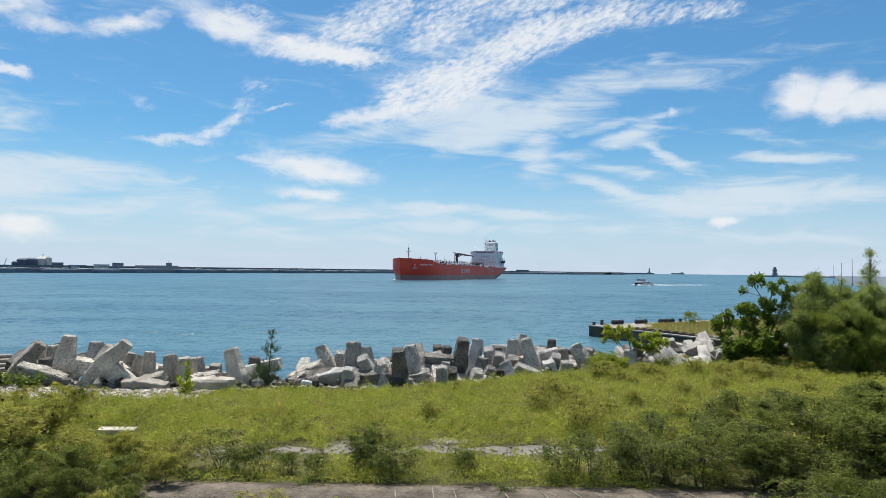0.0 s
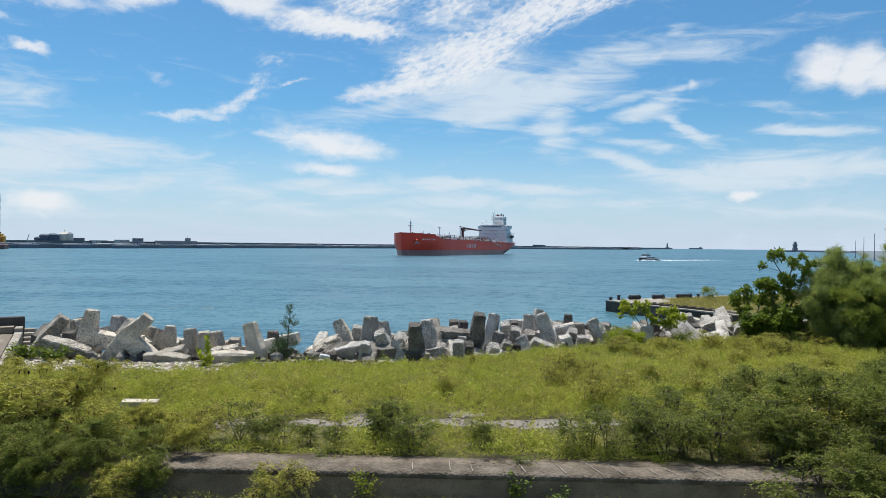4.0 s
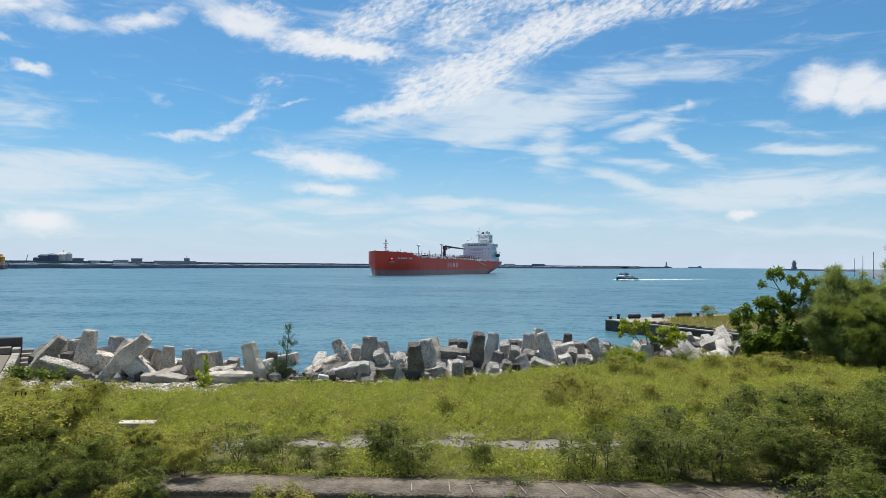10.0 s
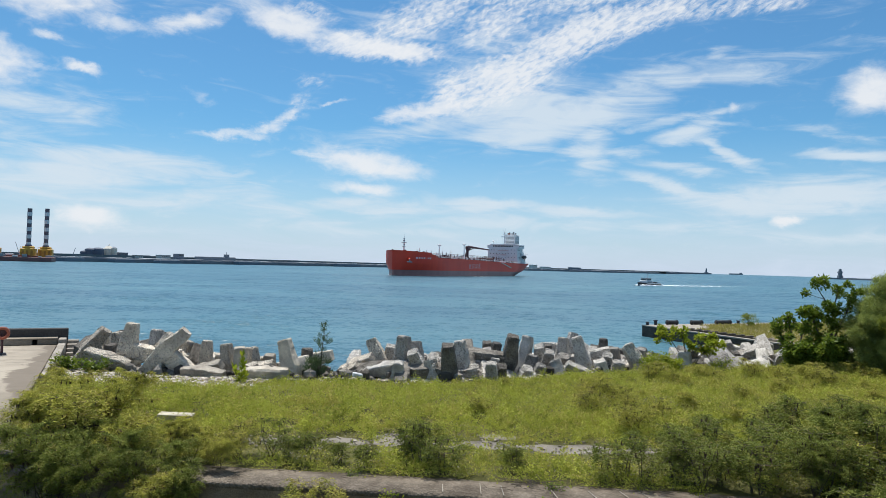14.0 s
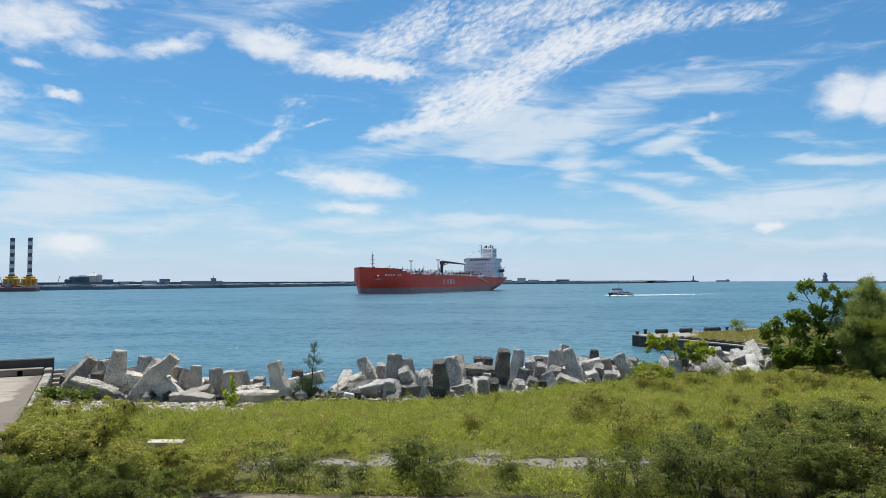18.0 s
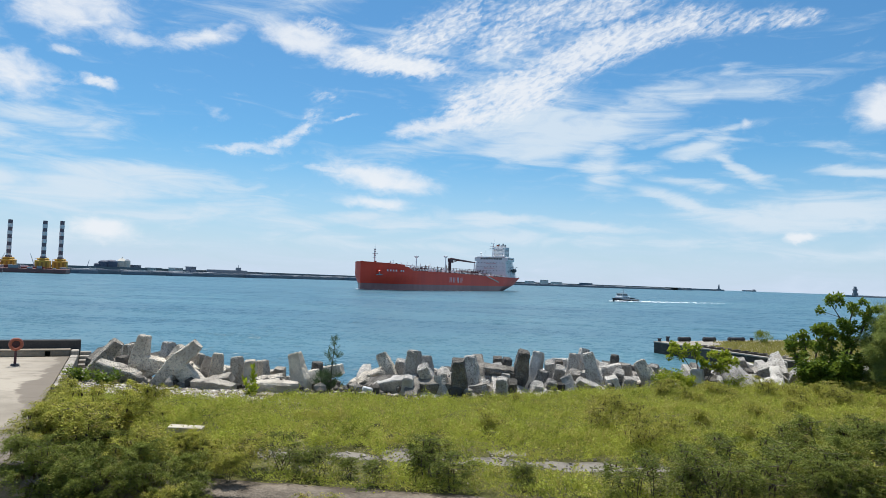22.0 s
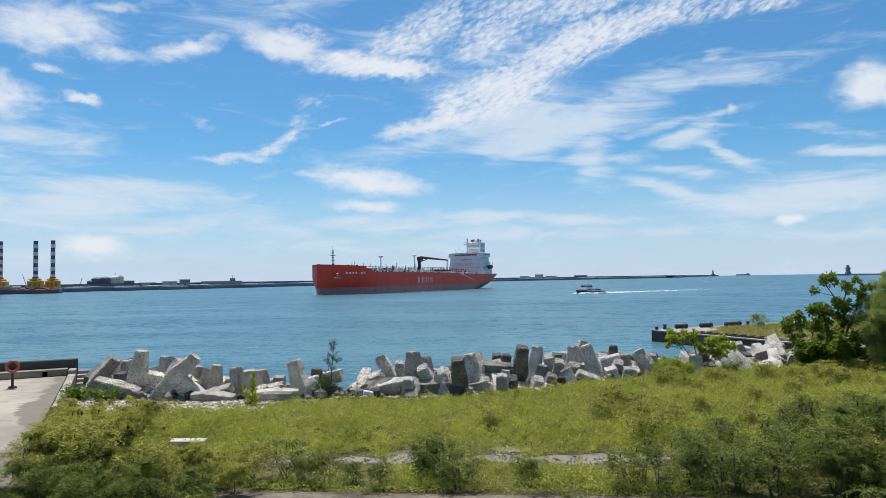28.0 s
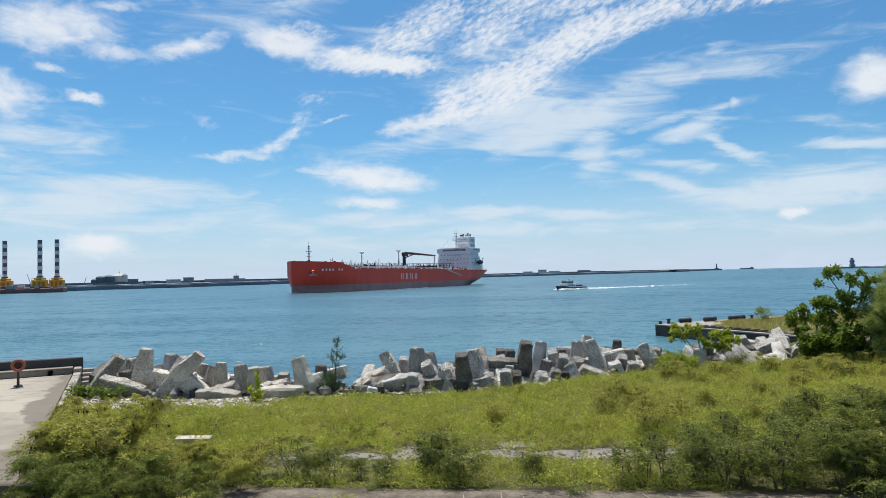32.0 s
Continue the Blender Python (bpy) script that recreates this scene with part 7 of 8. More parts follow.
def build_shrubs():
    kinds = [shrub_meshes(30 + k, 1.0 + 0.12 * k, 0.95, 250 + 25 * k, 26 + 8 * k) for k in range(6)]
    large = [shrub_meshes(70 + k, 2.3 + 0.25 * k, 2.0, 1350 + 120 * k, 300) for k in range(3)]
    young = [shrub_meshes(50 + k, 1.05 + 0.12 * k, 0.85, 165 + 20 * k, 20 + 6 * k, M_SAPLING_SHADE) for k in range(5)]
    # Built like the large ones, leaf colour darkened for their shaded near side.
    large_shaded = [shrub_meshes(90 + k, 2.3 + 0.25 * k, 2.0, 1250 + 120 * k, 300, M_SAPLING_SHADE) for k in range(2)]
    rng = random.Random(17)
    spots = []

    def shrub(kind, x, y, size, label="feathery green leucaena shrub with thin stems", big=False, kin=None):
        ob = tagged(new("shrub"), label, "shrub", "feathery shrubs")
        ob.matrix_world = pose(x, y, ground_z(x, y), 0, 0, rng.uniform(0, 360)) @ Matrix.Scale(size, 4)
        for name, mesh in zip(("stem", "crown", "seed_pod"), (kin[kind % len(kin)] if kin else large[kind % 3] if big else kinds[kind % 6])):
            tagged(piece(name, mesh, ob), kind="stuff" if name == "seed_pod" else "")
        spots.append((x, y))

    # big shrubs at both ends of the wall, rows behind it
    stand_a = [(-9.6, 15.4, 1.35), (-8.4, 14.9, 1.15), (-10.2, 16.3, 1.25), (-11.3, 17.5, 0.6), (-7.8, 16.2, 0.5), (-9.6, 14.2, 1.1), (-9.0, 13.4, 1.0), (-10.6, 15.3, 1.2),
               (-12.0, 19.0, 0.55), (-7.0, 13.3, 0.8), (-1.75, 15.7, 1.05), (-1.2, 15.5, 0.9), (0.45, 15.9, 0.75), (-2.2, 16.1, 0.7), (-4.3, 15.6, 0.7), (-3.6, 15.8, 0.65),
               (-5.4, 16.1, 0.8), (-4.9, 15.5, 0.6), (-6.2, 16.0, 0.75), (-2.9, 15.4, 0.55), (-3.9, 13.6, 0.8), (2.8, 15.7, 1.0), (3.3, 15.5, 0.9), (3.9, 15.8, 1.0),
               (4.5, 15.5, 1.05), (5.0, 15.9, 1.1), (5.6, 15.4, 1.15), (6.2, 15.8, 1.25)]
    stand_b = [(6.9, 15.3, 1.35), (7.6, 15.7, 1.45), (8.3, 15.1, 1.5), (7.3, 14.3, 1.3), (8.4, 14.0, 1.3), (9.2, 15.4, 1.5), (10.1, 15.0, 1.5), (6.6, 13.0, 1.3),
               (9.3, 13.7, 1.3), (4.0, 17.0, 0.95), (4.9, 17.6, 1.05), (5.8, 17.0, 1.15), (6.6, 17.9, 1.2), (7.4, 17.1, 1.35), (8.2, 18.0, 1.4), (9.1, 17.0, 1.45),
               (10.0, 18.2, 1.4), (6.0, 19.2, 1.0), (7.2, 19.6, 1.1), (8.6, 20.0, 1.2), (9.8, 20.6, 1.25), (11.0, 19.6, 1.3)]
    for x, y, s in stand_a:
        shrub(rng.randrange(6), x, y, s, "feathery dark green leucaena sapling behind the wall" if x > -6 and y > 15 else "feathery green leucaena shrub with thin stems", False, young if (x > -6 and y > 15) or y < 14.5 and x < -7.5 else None)
    for k, (x, y, s) in enumerate(stand_b):
        shrub(rng.randrange(6), x, y, s, "feathery dark green leucaena sapling behind the wall" if k % 7 != 1 else "feathery green leucaena shrub with thin stems", False, young if k % 7 != 1 else None)
    left_clump = [(-9.4, 13.6, 1.7), (-8.3, 13.5, 1.5), (-7.4, 13.9, 1.3), (-6.7, 13.7, 1.0), (-8.9, 14.4, 1.6), (-9.9, 14.7, 1.5), (-7.9, 14.8, 0.65), (-9.7, 15.9, 1.5),
               (-11.0, 16.4, 1.0), (-6.9, 15.0, 1.0), (-6.2, 14.9, 0.7)]
    right_clump = [(9.4, 14.6, 1.9), (10.4, 14.2, 2.0), (11.3, 14.9, 2.0), (10.3, 15.8, 1.8), (11.6, 16.2, 1.9), (10.9, 17.2, 1.7), (12.4, 17.4, 1.8), (9.0, 16.2, 1.6),
               (12.2, 15.0, 2.1), (11.9, 18.8, 1.5), (13.2, 19.0, 1.6), (7.9, 16.4, 1.4), (6.6, 14.9, 1.2), (8.0, 13.6, 1.4), (10.0, 13.4, 1.8)]
    for x, y, s in left_clump:
        shrub(rng.randrange(6), x, y, s * 0.53, "large feathery leucaena shrub hanging over the wall", True, large_shaded if y < 14.5 else None)
    for k, (x, y, s) in enumerate(right_clump):
        shrub(rng.randrange(6), x, y, s * 0.53, "large feathery leucaena shrub hanging over the wall", True, large_shaded)
    for along in (9.5, 11.2, 12.8, 14.1, 15.6, 16.8, 18.2, 19.4, 20.5):
        x, y, _ = apron_point(along, -0.3 - 0.4 * rng.random(), 0)
        shrub(rng.randrange(2), x, y, rng.uniform(0.5, 0.85), "low feathery shrub at the apron's edge")
    for x, y, s in ((18.6, 33.2, 1.0), (17.3, 33.8, 0.9), (16.2, 34.4, 0.9), (20.4, 32.4, 1.0)):
        shrub(rng.randrange(6), x, y, s, "tall feathery shrub in front of the trees")
    while len(spots) < 138:
        x, y = rng.uniform(-13.5, 17), rng.uniform(16.5, 34)
        open_left = x < 2.5 and y > 17.2
        if y > shore_y(x) - 0.6 or edge_across(x, y) < 1.0 or bare(x, y) > 0.3 or (abs(x + 0.51 * y) < 1.0 and 15 < y < 20) or (y < 20 and on_patch(x, y - 0.5, 1.5) > 0.2) or any((x - a) ** 2 + (y - b) ** 2 < 0.7 for a, b in spots):
            continue
        if open_left and rng.random() < 0.92:
            continue
        shrub(rng.randrange(6), x, y, rng.uniform(0.4, 0.6) if open_left else rng.uniform(0.55, 0.85), "low feathery shrub in the field")


def casuarina(name, base, height, spread, tufts, seed, label, material, per=42, needle=0.23, half=0.009, low=0.55, lean=0.0, loose=0.085, up=0.0):
    """A casuarina: slim trunk, rising limbs, and tufts of fine needles that fill an uneven cone."""
    r, rng = random.Random(seed), np.random.default_rng(seed)
    tree = tagged(new(name), label, "tree")
    tree.matrix_world = pose(*base, 0, lean, 0)
    stout = 0.03 * height ** 0.8 if height > 3 else 0.012 * height
    bm = bmesh.new()
    rod(bm, (0, 0, -0.2), (0, 0, height * 0.55), stout, stout * 0.67, 8, False)
    rod(bm, (0, 0, height * 0.55), (0.02 * height, 0, height * 0.98), stout * 0.67, 0.006, 8, False)
    part("trunk", bm, M_BARK, tree)
    bm = bmesh.new()
    seats = []
    limbs = int(10 + 7 * height)
    for k in range(limbs):
        h = 0.04 + 0.92 * (k / limbs)
        wide = spread * (low + (1 - low) * math.sin(min(1.0, h / 0.42) * 1.5708)) * (1 - 0.9 * soft_step(h, 0.38, 1.05)) * r.uniform(0.6, 1.15)
        a = k * 2.4 + r.uniform(-0.5, 0.5)
        p = Vector((0.02 * height * max(0.0, h - 0.5), 0, height * h))
        e = p + Vector((math.cos(a) * wide, math.sin(a) * wide, wide * r.uniform(0.15, 0.7)))
        rod(bm, p, e, 0.006 + 0.009 * wide, 0.004, 5, False)
        seats += [(p, e, wide)] * max(1, int(6 * wide))
    part("limb", bm, M_BARK, tree)
    o = []
    for k in range(tufts):
        p, e, wide = r.choice(seats)
        f = 0.25 + 0.8 * r.random() ** 0.6
        o.append(p.lerp(e, f) + Vector((r.gauss(0, 0.14), r.gauss(0, 0.14), r.gauss(0.02, 0.12))) * min(1.0, wide))
    o = np.array(o)
    out = np.stack([o[:, 0], o[:, 1], np.full(len(o), 0.45 * spread)], 1)
    out /= np.linalg.norm(out, axis=1, keepdims=True)
    o, out = np.repeat(o, per, 0), np.repeat(out, per, 0)
    d = rng.normal(size=o.shape) * (0.7 - 0.35 * up) + out * 0.5
    d[:, 2] += up
    d /= np.linalg.norm(d, axis=1, keepdims=True)
    o = o + rng.normal(scale=loose, size=o.shape)
    v, q = leaf_quads(o, d * (needle * rng.uniform(0.6, 1.3, len(o)))[:, None], np.full(len(o), half), rng.normal(size=o.shape))
    piece("crown", grid_mesh("crown", v, q, material), tree)
    return tree


def limbed_tree(name, base, limbs, leaves, seed, label, leaf, category, material, cluster=0.3, stout=0.07):
    """A tree or bush of crooked bare limbs, each ending in close clusters of broad leaves. Limbs: bends, then the end, from the base."""
    r, rng = random.Random(seed), np.random.default_rng(seed)
    tree = tagged(new(name), label, category)
    tree.matrix_world = pose(*base)
    centres, sizes = [], []
    for limb in limbs:
        bm = bmesh.new()
        p, rad = Vector((r.uniform(-0.1, 0.1), r.uniform(-0.1, 0.1), -0.15)), stout
        for k, q in enumerate(limb):
            q = Vector(q)
            rod(bm, p, q, rad, rad * 0.72, 7, False)
            if k:
                for j in range(3):
                    f = r.uniform(0.25, 1.0)
                    m = p.lerp(q, f)
                    e = m + Vector((r.gauss(0, 0.3), r.gauss(0, 0.3), r.uniform(0.0, 0.3)))
                    rod(bm, m, e, rad * 0.4, 0.008, 4, False)
                    centres.append(e)
                    sizes.append(cluster * 0.75)
            p, rad = q, rad * 0.72
        centres.append(p)
        sizes.append(cluster)
        part("limb", bm, M_BARK, tree)
    per = leaves // len(centres)
    o = np.repeat(np.array(centres), per, 0)
    d = rng.normal(size=o.shape)
    d[:, 2] = d[:, 2] * 0.7 + 0.25
    d /= np.linalg.norm(d, axis=1, keepdims=True)
    o = o + d * (np.repeat(np.array(sizes), per) * rng.uniform(0.2, 1.0, len(o)))[:, None]
    turn = d + rng.normal(scale=0.5, size=d.shape)
    turn /= np.linalg.norm(turn, axis=1, keepdims=True)
    v, q = leaf_quads(o, turn * (leaf * rng.uniform(0.6, 1.2, len(o)))[:, None], leaf * 0.30 * rng.uniform(0.8, 1.1, len(o)), rng.normal(size=o.shape) * 0.6 + (0, 0, 1), 0.25)
    piece("leaves", grid_mesh("leaves", v, q, material), tree)
    return tree


def spire_plant(name, base, height, spread, seed, label, leaf):
    """A young plant: a few upright stems set all round with large rising leaves, widest near the foot."""
    r, rng = random.Random(seed), np.random.default_rng(seed)
    plant = tagged(new(name), label, "plant")
    plant.matrix_world = pose(*base)
    o, d = [], []
    for k in range(4):
        tall = height * (1.0, 0.62, 0.5, 0.4)[k]
        a = 0.9 + k * 2.2
        foot = Vector((0.05 * math.cos(a), 0.05 * math.sin(a), -0.1))
        tip = Vector((math.cos(a) * spread * (0.15, 0.7, 0.8, 0.9)[k], math.sin(a) * spread * (0.15, 0.7, 0.8, 0.9)[k], tall - leaf * 0.7))
        part("stem", rod(bmesh.new(), foot, tip, 0.018, 0.007, 6, False), M_BARK, plant)
        count = int(34 * tall / height)
        for i in range(count):
            f = 0.12 + 0.88 * i / (count - 1)
            b = i * 2.4 + r.uniform(-0.3, 0.3)
            o.append(foot.lerp(tip, f))
            d.append((math.cos(b) * (1.15 - 0.7 * f), math.sin(b) * (1.15 - 0.7 * f), 0.35 + 0.6 * f))
    o, d = np.array(o), np.array(d)
    d /= np.linalg.norm(d, axis=1, keepdims=True)
    v, q = leaf_quads(o, d * (leaf * rng.uniform(0.75, 1.1, len(o)))[:, None], leaf * 0.24 * rng.uniform(0.8, 1.1, len(o)), rng.normal(size=o.shape) * 0.3 + (0, 0, 1), 0.2)
    piece("leaves", grid_mesh("leaves", v, q, M_YOUNG), plant)
    return plant


def broad_bush(name, base, height, spread, leaves, seed, label, leaf=0.13, category="shrub", material=None):
    """A bush of broad leaves in rosettes at the ends of crooked branches."""
    r, rng = random.Random(seed), np.random.default_rng(seed)
    bush = tagged(new(name), label, category)
    bush.matrix_world = pose(*base)
    bm = bmesh.new()
    tips = []
    for k in range(max(4, int(spread * 6))):
        a = r.uniform(0, 6.28)
        p, rad = Vector((r.uniform(-0.15, 0.15) * spread, r.uniform(-0.15, 0.15) * spread, -0.1)), 0.022 * height ** 0.6
        d = Vector((math.cos(a) * spread / height * r.uniform(0.3, 1.0), math.sin(a) * spread / height * r.uniform(0.3, 1.0), 1))
        reach = height * r.uniform(0.55, 1.0)
        for i in range(5):
            q = p + d.normalized() * reach / 5
            rod(bm, p, q, rad, rad * 0.8, 5, False)
            if i > 1:
                tips += [p.lerp(q, 0.3), p.lerp(q, 0.7)]
            p, rad = q, rad * 0.8
            d += Vector((r.uniform(-0.45, 0.45), r.uniform(-0.45, 0.45), r.uniform(-0.1, 0.3)))
            if i > 0:
                for j in range(2):
                    b = r.uniform(0, 6.28)
                    e = p + Vector((math.cos(b), math.sin(b), r.uniform(0.1, 0.7))) * 0.22 * spread
                    rod(bm, p, e, rad * 0.5, 0.006, 4, False)
                    tips.append(e)
        tips.append(p)
    part("branch", bm, M_BARK, bush)
    per = max(4, leaves // len(tips))
    o = np.repeat(np.array(tips), per, 0) + rng.normal(scale=0.085 * spread ** 0.6, size=(per * len(tips), 3))
    d = rng.normal(size=o.shape)
    d[:, 2] = d[:, 2] * 0.5 + 0.25
    d /= np.linalg.norm(d, axis=1, keepdims=True)
    v, q = leaf_quads(o, d * (leaf * rng.uniform(0.6, 1.2, len(o)))[:, None], leaf * 0.30 * rng.uniform(0.7, 1.1, len(o)), rng.normal(size=o.shape) * 0.6 + (0, 0, 1), 0.25)
    piece("leaves", grid_mesh("leaves", v, q, material or M_BROAD), bush)
    return bush


def build_trees():
    gz = ground_z
    bushy, pale = "bushy dark green casuarina tree at the field's edge", "casuarina coloured yellow-green as the sunlit patch before darker ones"
    for k, (x, y, h, w, n, material) in enumerate(((18.9, 35.4, 5.0, 1.5, 1500, M_NEEDLE), (18.0, 35.1, 3.8, 1.35, 1300, M_NEEDLE), (20.1, 35.2, 4.3, 1.9, 1500, M_NEEDLE), (21.4, 34.4, 4.4, 1.8, 1400, M_NEEDLE),
                                                   (23.2, 35.4, 4.5, 2.0, 1300, M_NEEDLE), (18.7, 33.9, 2.3, 1.2, 900, M_NEEDLE), (22.4, 33.4, 3.2, 1.6, 1000, M_NEEDLE),
                                                   (19.4, 33.9, 3.5, 1.5, 1100, M_NEEDLE_PALE), (20.6, 33.2, 2.7, 1.3, 800, M_NEEDLE_PALE), (25.4, 35.0, 4.6, 2.0, 900, M_NEEDLE))):
        casuarina("casuarina_tree", (x, y, gz(x, y)), h, w, n, 41 + k, pale if material == M_NEEDLE_PALE else bushy, material, lean=(-3, 2, 0)[k % 3])
    casuarina("casuarina_tree", (21.9, 35.9, gz(21.9, 35.9)), 6.4, 0.75, 330, 61, "tall sparse casuarina leader above the others", M_NEEDLE, 40, 0.2, 0.007, 0.9)
    for k, (x, y, h) in enumerate(((18.5, 34.9, 5.0), (19.7, 35.0, 4.9), (22.7, 35.0, 5.1), (17.9, 34.8, 4.1))):
        casuarina("casuarina_tree", (x, y, gz(x, y)), h, 0.55, 190, 81 + k, "slim wispy casuarina leader above the others", M_NEEDLE, 40, 0.2, 0.007, 0.9, 2)
    casuarina("casuarina_sapling", (-7.8, 29.3, gz(-7.8, 29.3)), 2.6, 0.42, 74, 46, "slender young casuarina growing among the blocks", M_NEEDLE_BLUE, 20, 0.17, 0.006, 0.9, 3, 0.045, 0.8)
    casuarina("casuarina_shrub", (-8.0, 29.1, gz(-8.0, 29.1)), 0.95, 0.5, 52, 48, "small dark casuarina bush at the sapling's foot", M_NEEDLE_BLUE, 26, 0.2, 0.0075, loose=0.07, up=0.4)
    casuarina("casuarina_shrub", (25.7, 73.4, 0.75), 1.25, 0.8, 60, 47, "small grey-green casuarina bush on the jetty", M_NEEDLE_PALE, 26, 0.3, 0.012)
    limbed_tree("broadleaf_tree", (16.5, 36.0, gz(16.5, 36.0)), [((0.1, 0.0, 1.6), (0.25, 0.1, 2.9), (-0.2, 0.0, 3.7), (-0.65, 0.1, 4.45)), ((0.2, 0.1, 1.7), (0.3, 0.2, 3.1), (0.5, 0.1, 4.15)),
                ((-0.3, -0.1, 1.4), (-0.7, -0.1, 2.4), (-0.85, 0.0, 3.15)), ((0.4, 0.2, 1.8), (0.9, 0.1, 3.0), (1.15, 0.0, 3.85)), ((0.2, 0.0, 2.2), (0.3, -0.2, 3.3))],
                3400, 51, "broad-leaved green tree with bare crooked limbs", 0.18, "tree", M_BROAD, 0.27)
    limbed_tree("broadleaf_tree", (14.9, 35.8, gz(14.9, 35.8)), [((-0.2, 0.0, 1.2), (-0.3, 0.0, 2.2), (-0.45, 0.0, 2.8)), ((-0.4, -0.1, 1.0), (-0.8, 0.0, 1.9), (-0.95, 0.1, 2.45)), ((0.1, 0.0, 1.1), (0.3, 0.1, 2.0), (0.75, 0.0, 2.9))],
                2000, 52, "low broad-leaved tree with layered dark leaves", 0.18, "tree", M_BROAD, 0.26)
    broad_bush("broadleaf_tree", (14.9, 35.3, gz(14.9, 35.3)), 2.0, 1.3, 5600, 53, "low dark broad-leaved tree at the block edge", 0.20, "tree")
    broad_bush("broadleaf_tree", (16.3, 35.2, gz(16.3, 35.2)), 2.3, 1.5, 6800, 66, "low dark broad-leaved tree at the block edge", 0.20, "tree")
    limbed_tree("broadleaf_bush", (9.3, 34.9, gz(9.3, 34.9)), [((-0.4, 0.0, 0.9), (-0.8, 0.0, 1.5), (-1.25, 0.0, 1.75)), ((-0.1, 0.0, 1.0), (-0.3, 0.0, 1.9)), ((0.4, 0.0, 1.0), (0.8, 0.0, 1.5), (1.15, 0.0, 1.7)),
                ((0.5, 0.0, 0.7), (1.1, 0.0, 1.2), (1.6, 0.0, 1.35)), ((0.5, -0.1, 0.6), (0.9, -0.1, 1.05))],
                2000, 54, "spreading yellow-green bush growing between blocks", 0.17, "shrub", M_YOUNG, 0.22, 0.03)
    broad_bush("broadleaf_bush", (7.3, 33.1, gz(7.3, 33.1)), 1.15, 1.1, 1700, 55, "low bright yellow-green bush beside the blocks", 0.12, material=M_YOUNG)
    broad_bush("broadleaf_bush", (8.2, 33.5, gz(8.2, 33.5)), 1.0, 0.95, 1300, 67, "low bright yellow-green bush beside the blocks", 0.12, material=M_YOUNG)
    broad_bush("broadleaf_bush", (10.8, 34.6, gz(10.8, 34.6)), 0.8, 1.0, 600, 56, "low bright yellow-green bush beside the blocks", 0.11, material=M_YOUNG)
    spire_plant("broadleaf_plant", (-10.35, 26.7, gz(-10.35, 26.7)), 1.3, 0.4, 57, "upright bright green seedling in the rubble", 0.3)
    broad_bush("broadleaf_plant", (-18.3, 27.9, gz(-18.3, 27.9)), 0.85, 0.9, 520, 58, "low broad-leaved plant beside the apron steps", 0.16)
    broad_bush("broadleaf_plant", (-17.0, 27.5, gz(-17, 27.5)), 0.75, 0.75, 420, 59, "low broad-leaved plant beside the apron steps", 0.16)
    broad_bush("broadleaf_plant", (1.0, 13.9, 0.9), 0.8, 0.35, 150, 60, "green climber on the wall's face", 0.08)
    broad_bush("broadleaf_plant", (-2.05, 13.85, 0.95), 0.85, 0.4, 170, 61, "yellow-green climber on the wall's face", 0.07, material=M_YOUNG)
    broad_bush("broadleaf_plant", (1.95, 13.8, 0.85), 0.55, 0.35, 120, 62, "small weed at the wall's foot", 0.07)
    broad_bush("broadleaf_plant", (1.35, 14.75, 1.5), 0.25, 0.45, 140, 63, "low weeds growing over the coping", 0.05)
    broad_bush("broadleaf_plant", (-3.1, 14.95, 1.48), 0.22, 0.4, 110, 64, "low weeds growing over the coping", 0.05)
    broad_bush("broadleaf_plant", (4.3, 14.9, 1.48), 0.22, 0.45, 120, 65, "low weeds growing over the coping", 0.05, material=M_YOUNG)


def build_plank():
    plank = tagged(new("timber_plank"), "bleached timber plank lying in the grass", "plank")
    plank.matrix_world = pose(-8.95, 18.40, 1.78, 0, 3, 14)
    part("board", box(bmesh.new(), -0.46, 0.46, -0.2, 0.2, -0.08, 0.07, 0.012), M_TIMBER, plank)
    for x in (-0.3, 0.32):
        part("end_batten", box(bmesh.new(), x - 0.05, x + 0.05, -0.22, 0.22, -0.36, -0.08, 0.01), M_TIMBER, plank)
    crate = tagged(new("foam_block"), "small white foam block washed up by the blocks", "foam block")
    crate.matrix_world = pose(-5.9, 28.2, 1.5, 0, 14, 25) @ Matrix.Scale(0.7, 4)
    part("block", box(bmesh.new(), -0.3, 0.3, -0.18, 0.18, -0.14, 0.14, 0.06), M_LEGWHITE, crate)


def build_twigs():
    """A heap of dry stalks on the coping, and strays along it."""
    rng = random.Random(77)
    bm = bmesh.new()
    for k in range(110):
        if k < 70:
            x, y = rng.gauss(0.65, 0.35), rng.gauss(14.85, 0.2)
        else:
            x, y = rng.uniform(-6, 6), rng.gauss(14.95, 0.12)
        a, run = rng.uniform(0, 6.28), rng.uniform(0.1, 0.4)
        lift = rng.uniform(0.0, 0.1) if k < 70 else 0.01
        d = Vector((math.cos(a) * run, math.sin(a) * run * 0.6, rng.uniform(-0.01, 0.06)))
        p = Vector((x, max(14.15, min(15.0, y)), 1.53 + lift))
        rod(bm, p, p + d, 0.007, 0.004, 4)
    heap = tagged(new("twig_heap"), "dry brown stalks heaped on the wall's coping", "twigs", kind="stuff")
    part("stalks", bm, M_STEM, heap)


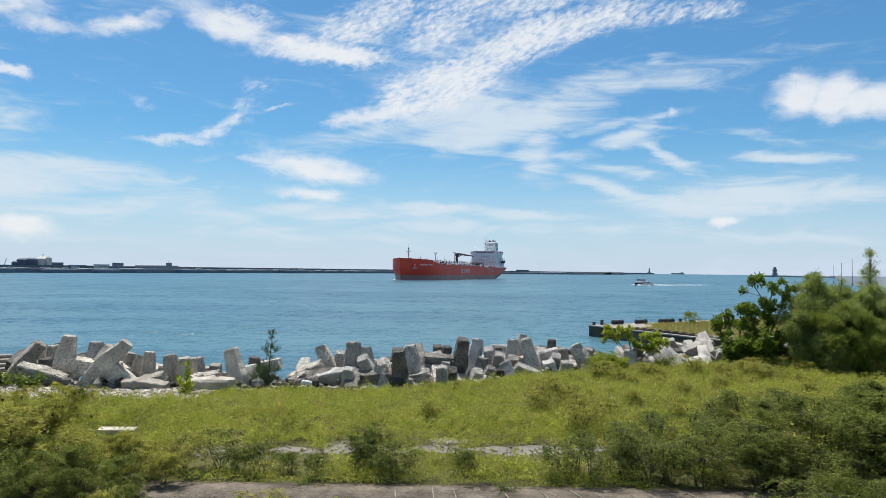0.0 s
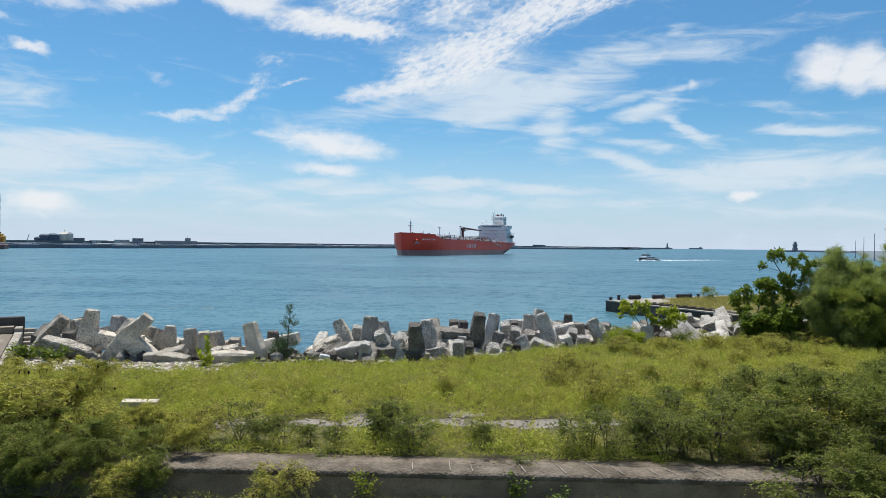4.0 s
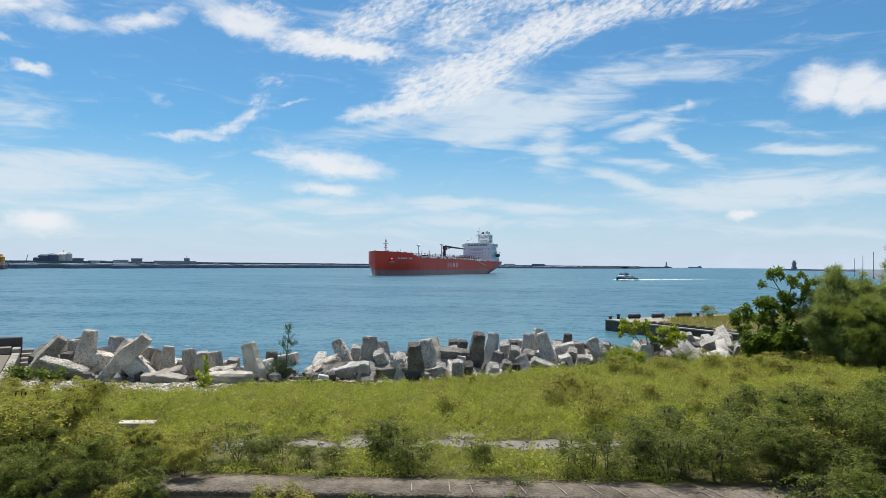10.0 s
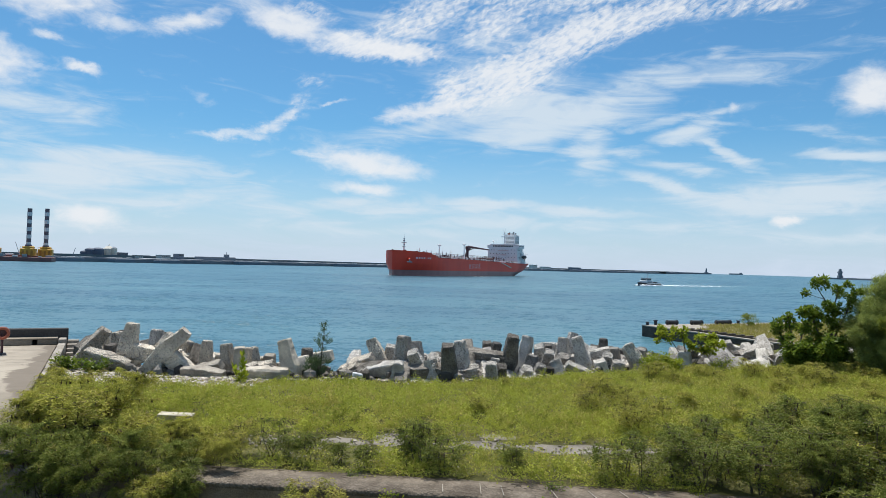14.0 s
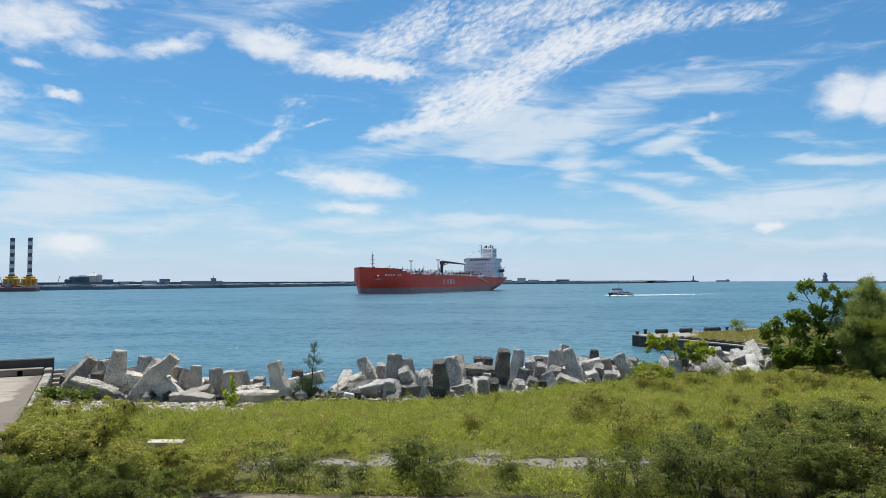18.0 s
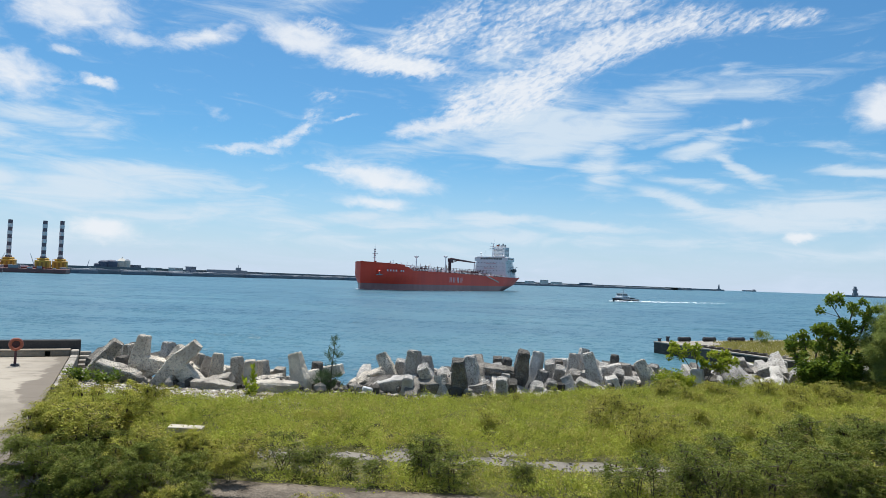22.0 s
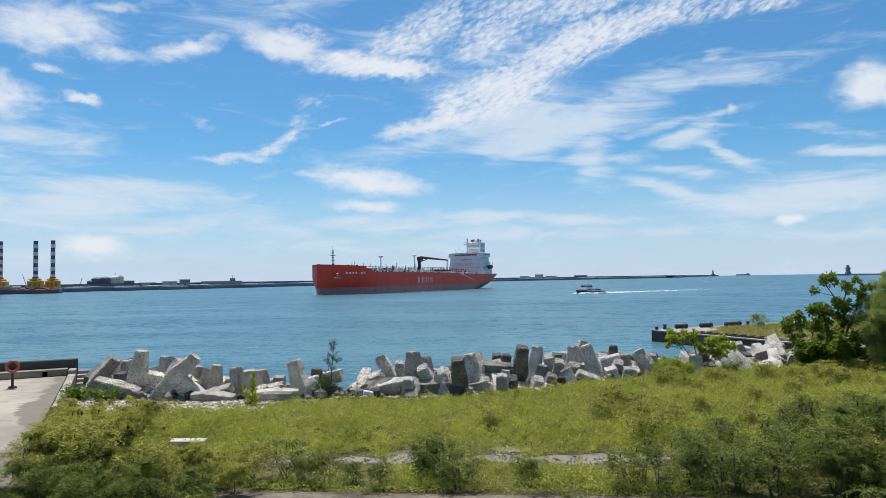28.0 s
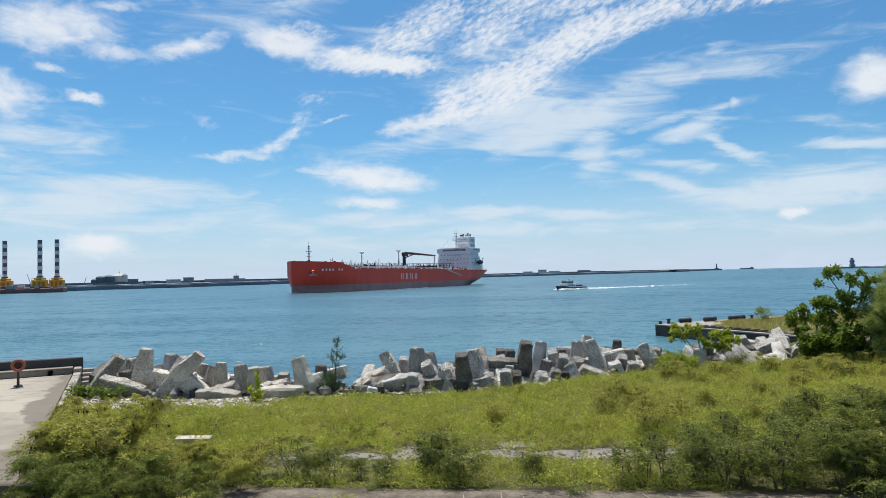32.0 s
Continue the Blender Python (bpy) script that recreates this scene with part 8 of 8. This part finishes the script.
def build_beam():
    """An old baulk of timber at the near end of the apron."""
    beam = tagged(new("timber_baulk"), "old brown timber baulk along the apron's end", "timber")
    beam.matrix_world = pose(-11.29, 14.56, 1.5, 0, 0, 8)
    bm = bmesh.new()
    tapered_beam(bm, (-1.6, 0, 0.11), (0.9, 0, 0.11), 0.12, 0.11, 0.25, (0, 0, 1))
    part("baulk", bm, M_BARK, beam)
    for x in (-1.0, 0.4):
        part("bolt", rod(bmesh.new(), (x, 0, 0.2), (x, 0, 0.26), 0.03, 0.03, 8), M_MAROON, beam, "rusty bolt head")


def build_driftwood():
    """Bleached sticks among the rubble."""
    rng = random.Random(31)
    for k in range(26):
        x = rng.uniform(-18, -8)
        y = shore_y(x) + rng.gauss(0.3, 0.55)
        if edge_across(x, y) < 0.8:
            continue
        run, a = rng.uniform(0.25, 0.8), rng.uniform(-0.7, 0.7)
        z = ground_z(x, y) + 0.07
        bm = bmesh.new()
        mid = Vector((run * 0.5, rng.uniform(-0.05, 0.05), rng.uniform(0.0, 0.06)))
        rod(bm, (0, 0, 0), mid, 0.022, 0.02, 6)
        rod(bm, mid, (run, 0, 0.02), 0.02, 0.012, 6)
        stick = tagged(new("driftwood_stick", None), "bleached driftwood stick lying on pale rubble", "driftwood", "driftwood on the rubble")
        stick.matrix_world = pose(x, y, z, 0, 0, math.degrees(a))
        part("stick", bm, M_TIMBER if k % 3 else M_BARK, stick)


build_cover()
build_driftwood()
build_twigs()
build_rubble()
build_shrubs()
build_trees()
build_plank()
build_beam()


# ---------------------------------------------------------------- what moves


def motions():
    """The tanker and the pilot boat hold straight courses at an even speed."""
    times = [0.5 * k for k in range(65)]
    course = Vector((-0.4051, -0.9143, 0))
    stern = Vector((38.83, 611.78, WATER))
    heading = math.degrees(math.atan2(course.y, course.x))
    walk(SHIP, [(t, pose(*(stern + course * 5.053 * t), 0, 0, heading)) for t in times])
    start, end = Vector((99.7, 356.0, WATER)), Vector((21.7, 261.0, WATER))
    run = end - start
    heading_b = math.degrees(math.atan2(run.y, run.x)) - 8
    walk(BOAT, [(t, pose(*(start + run * (t / 32.0)), 0, 0, heading_b)) for t in times])


motions()
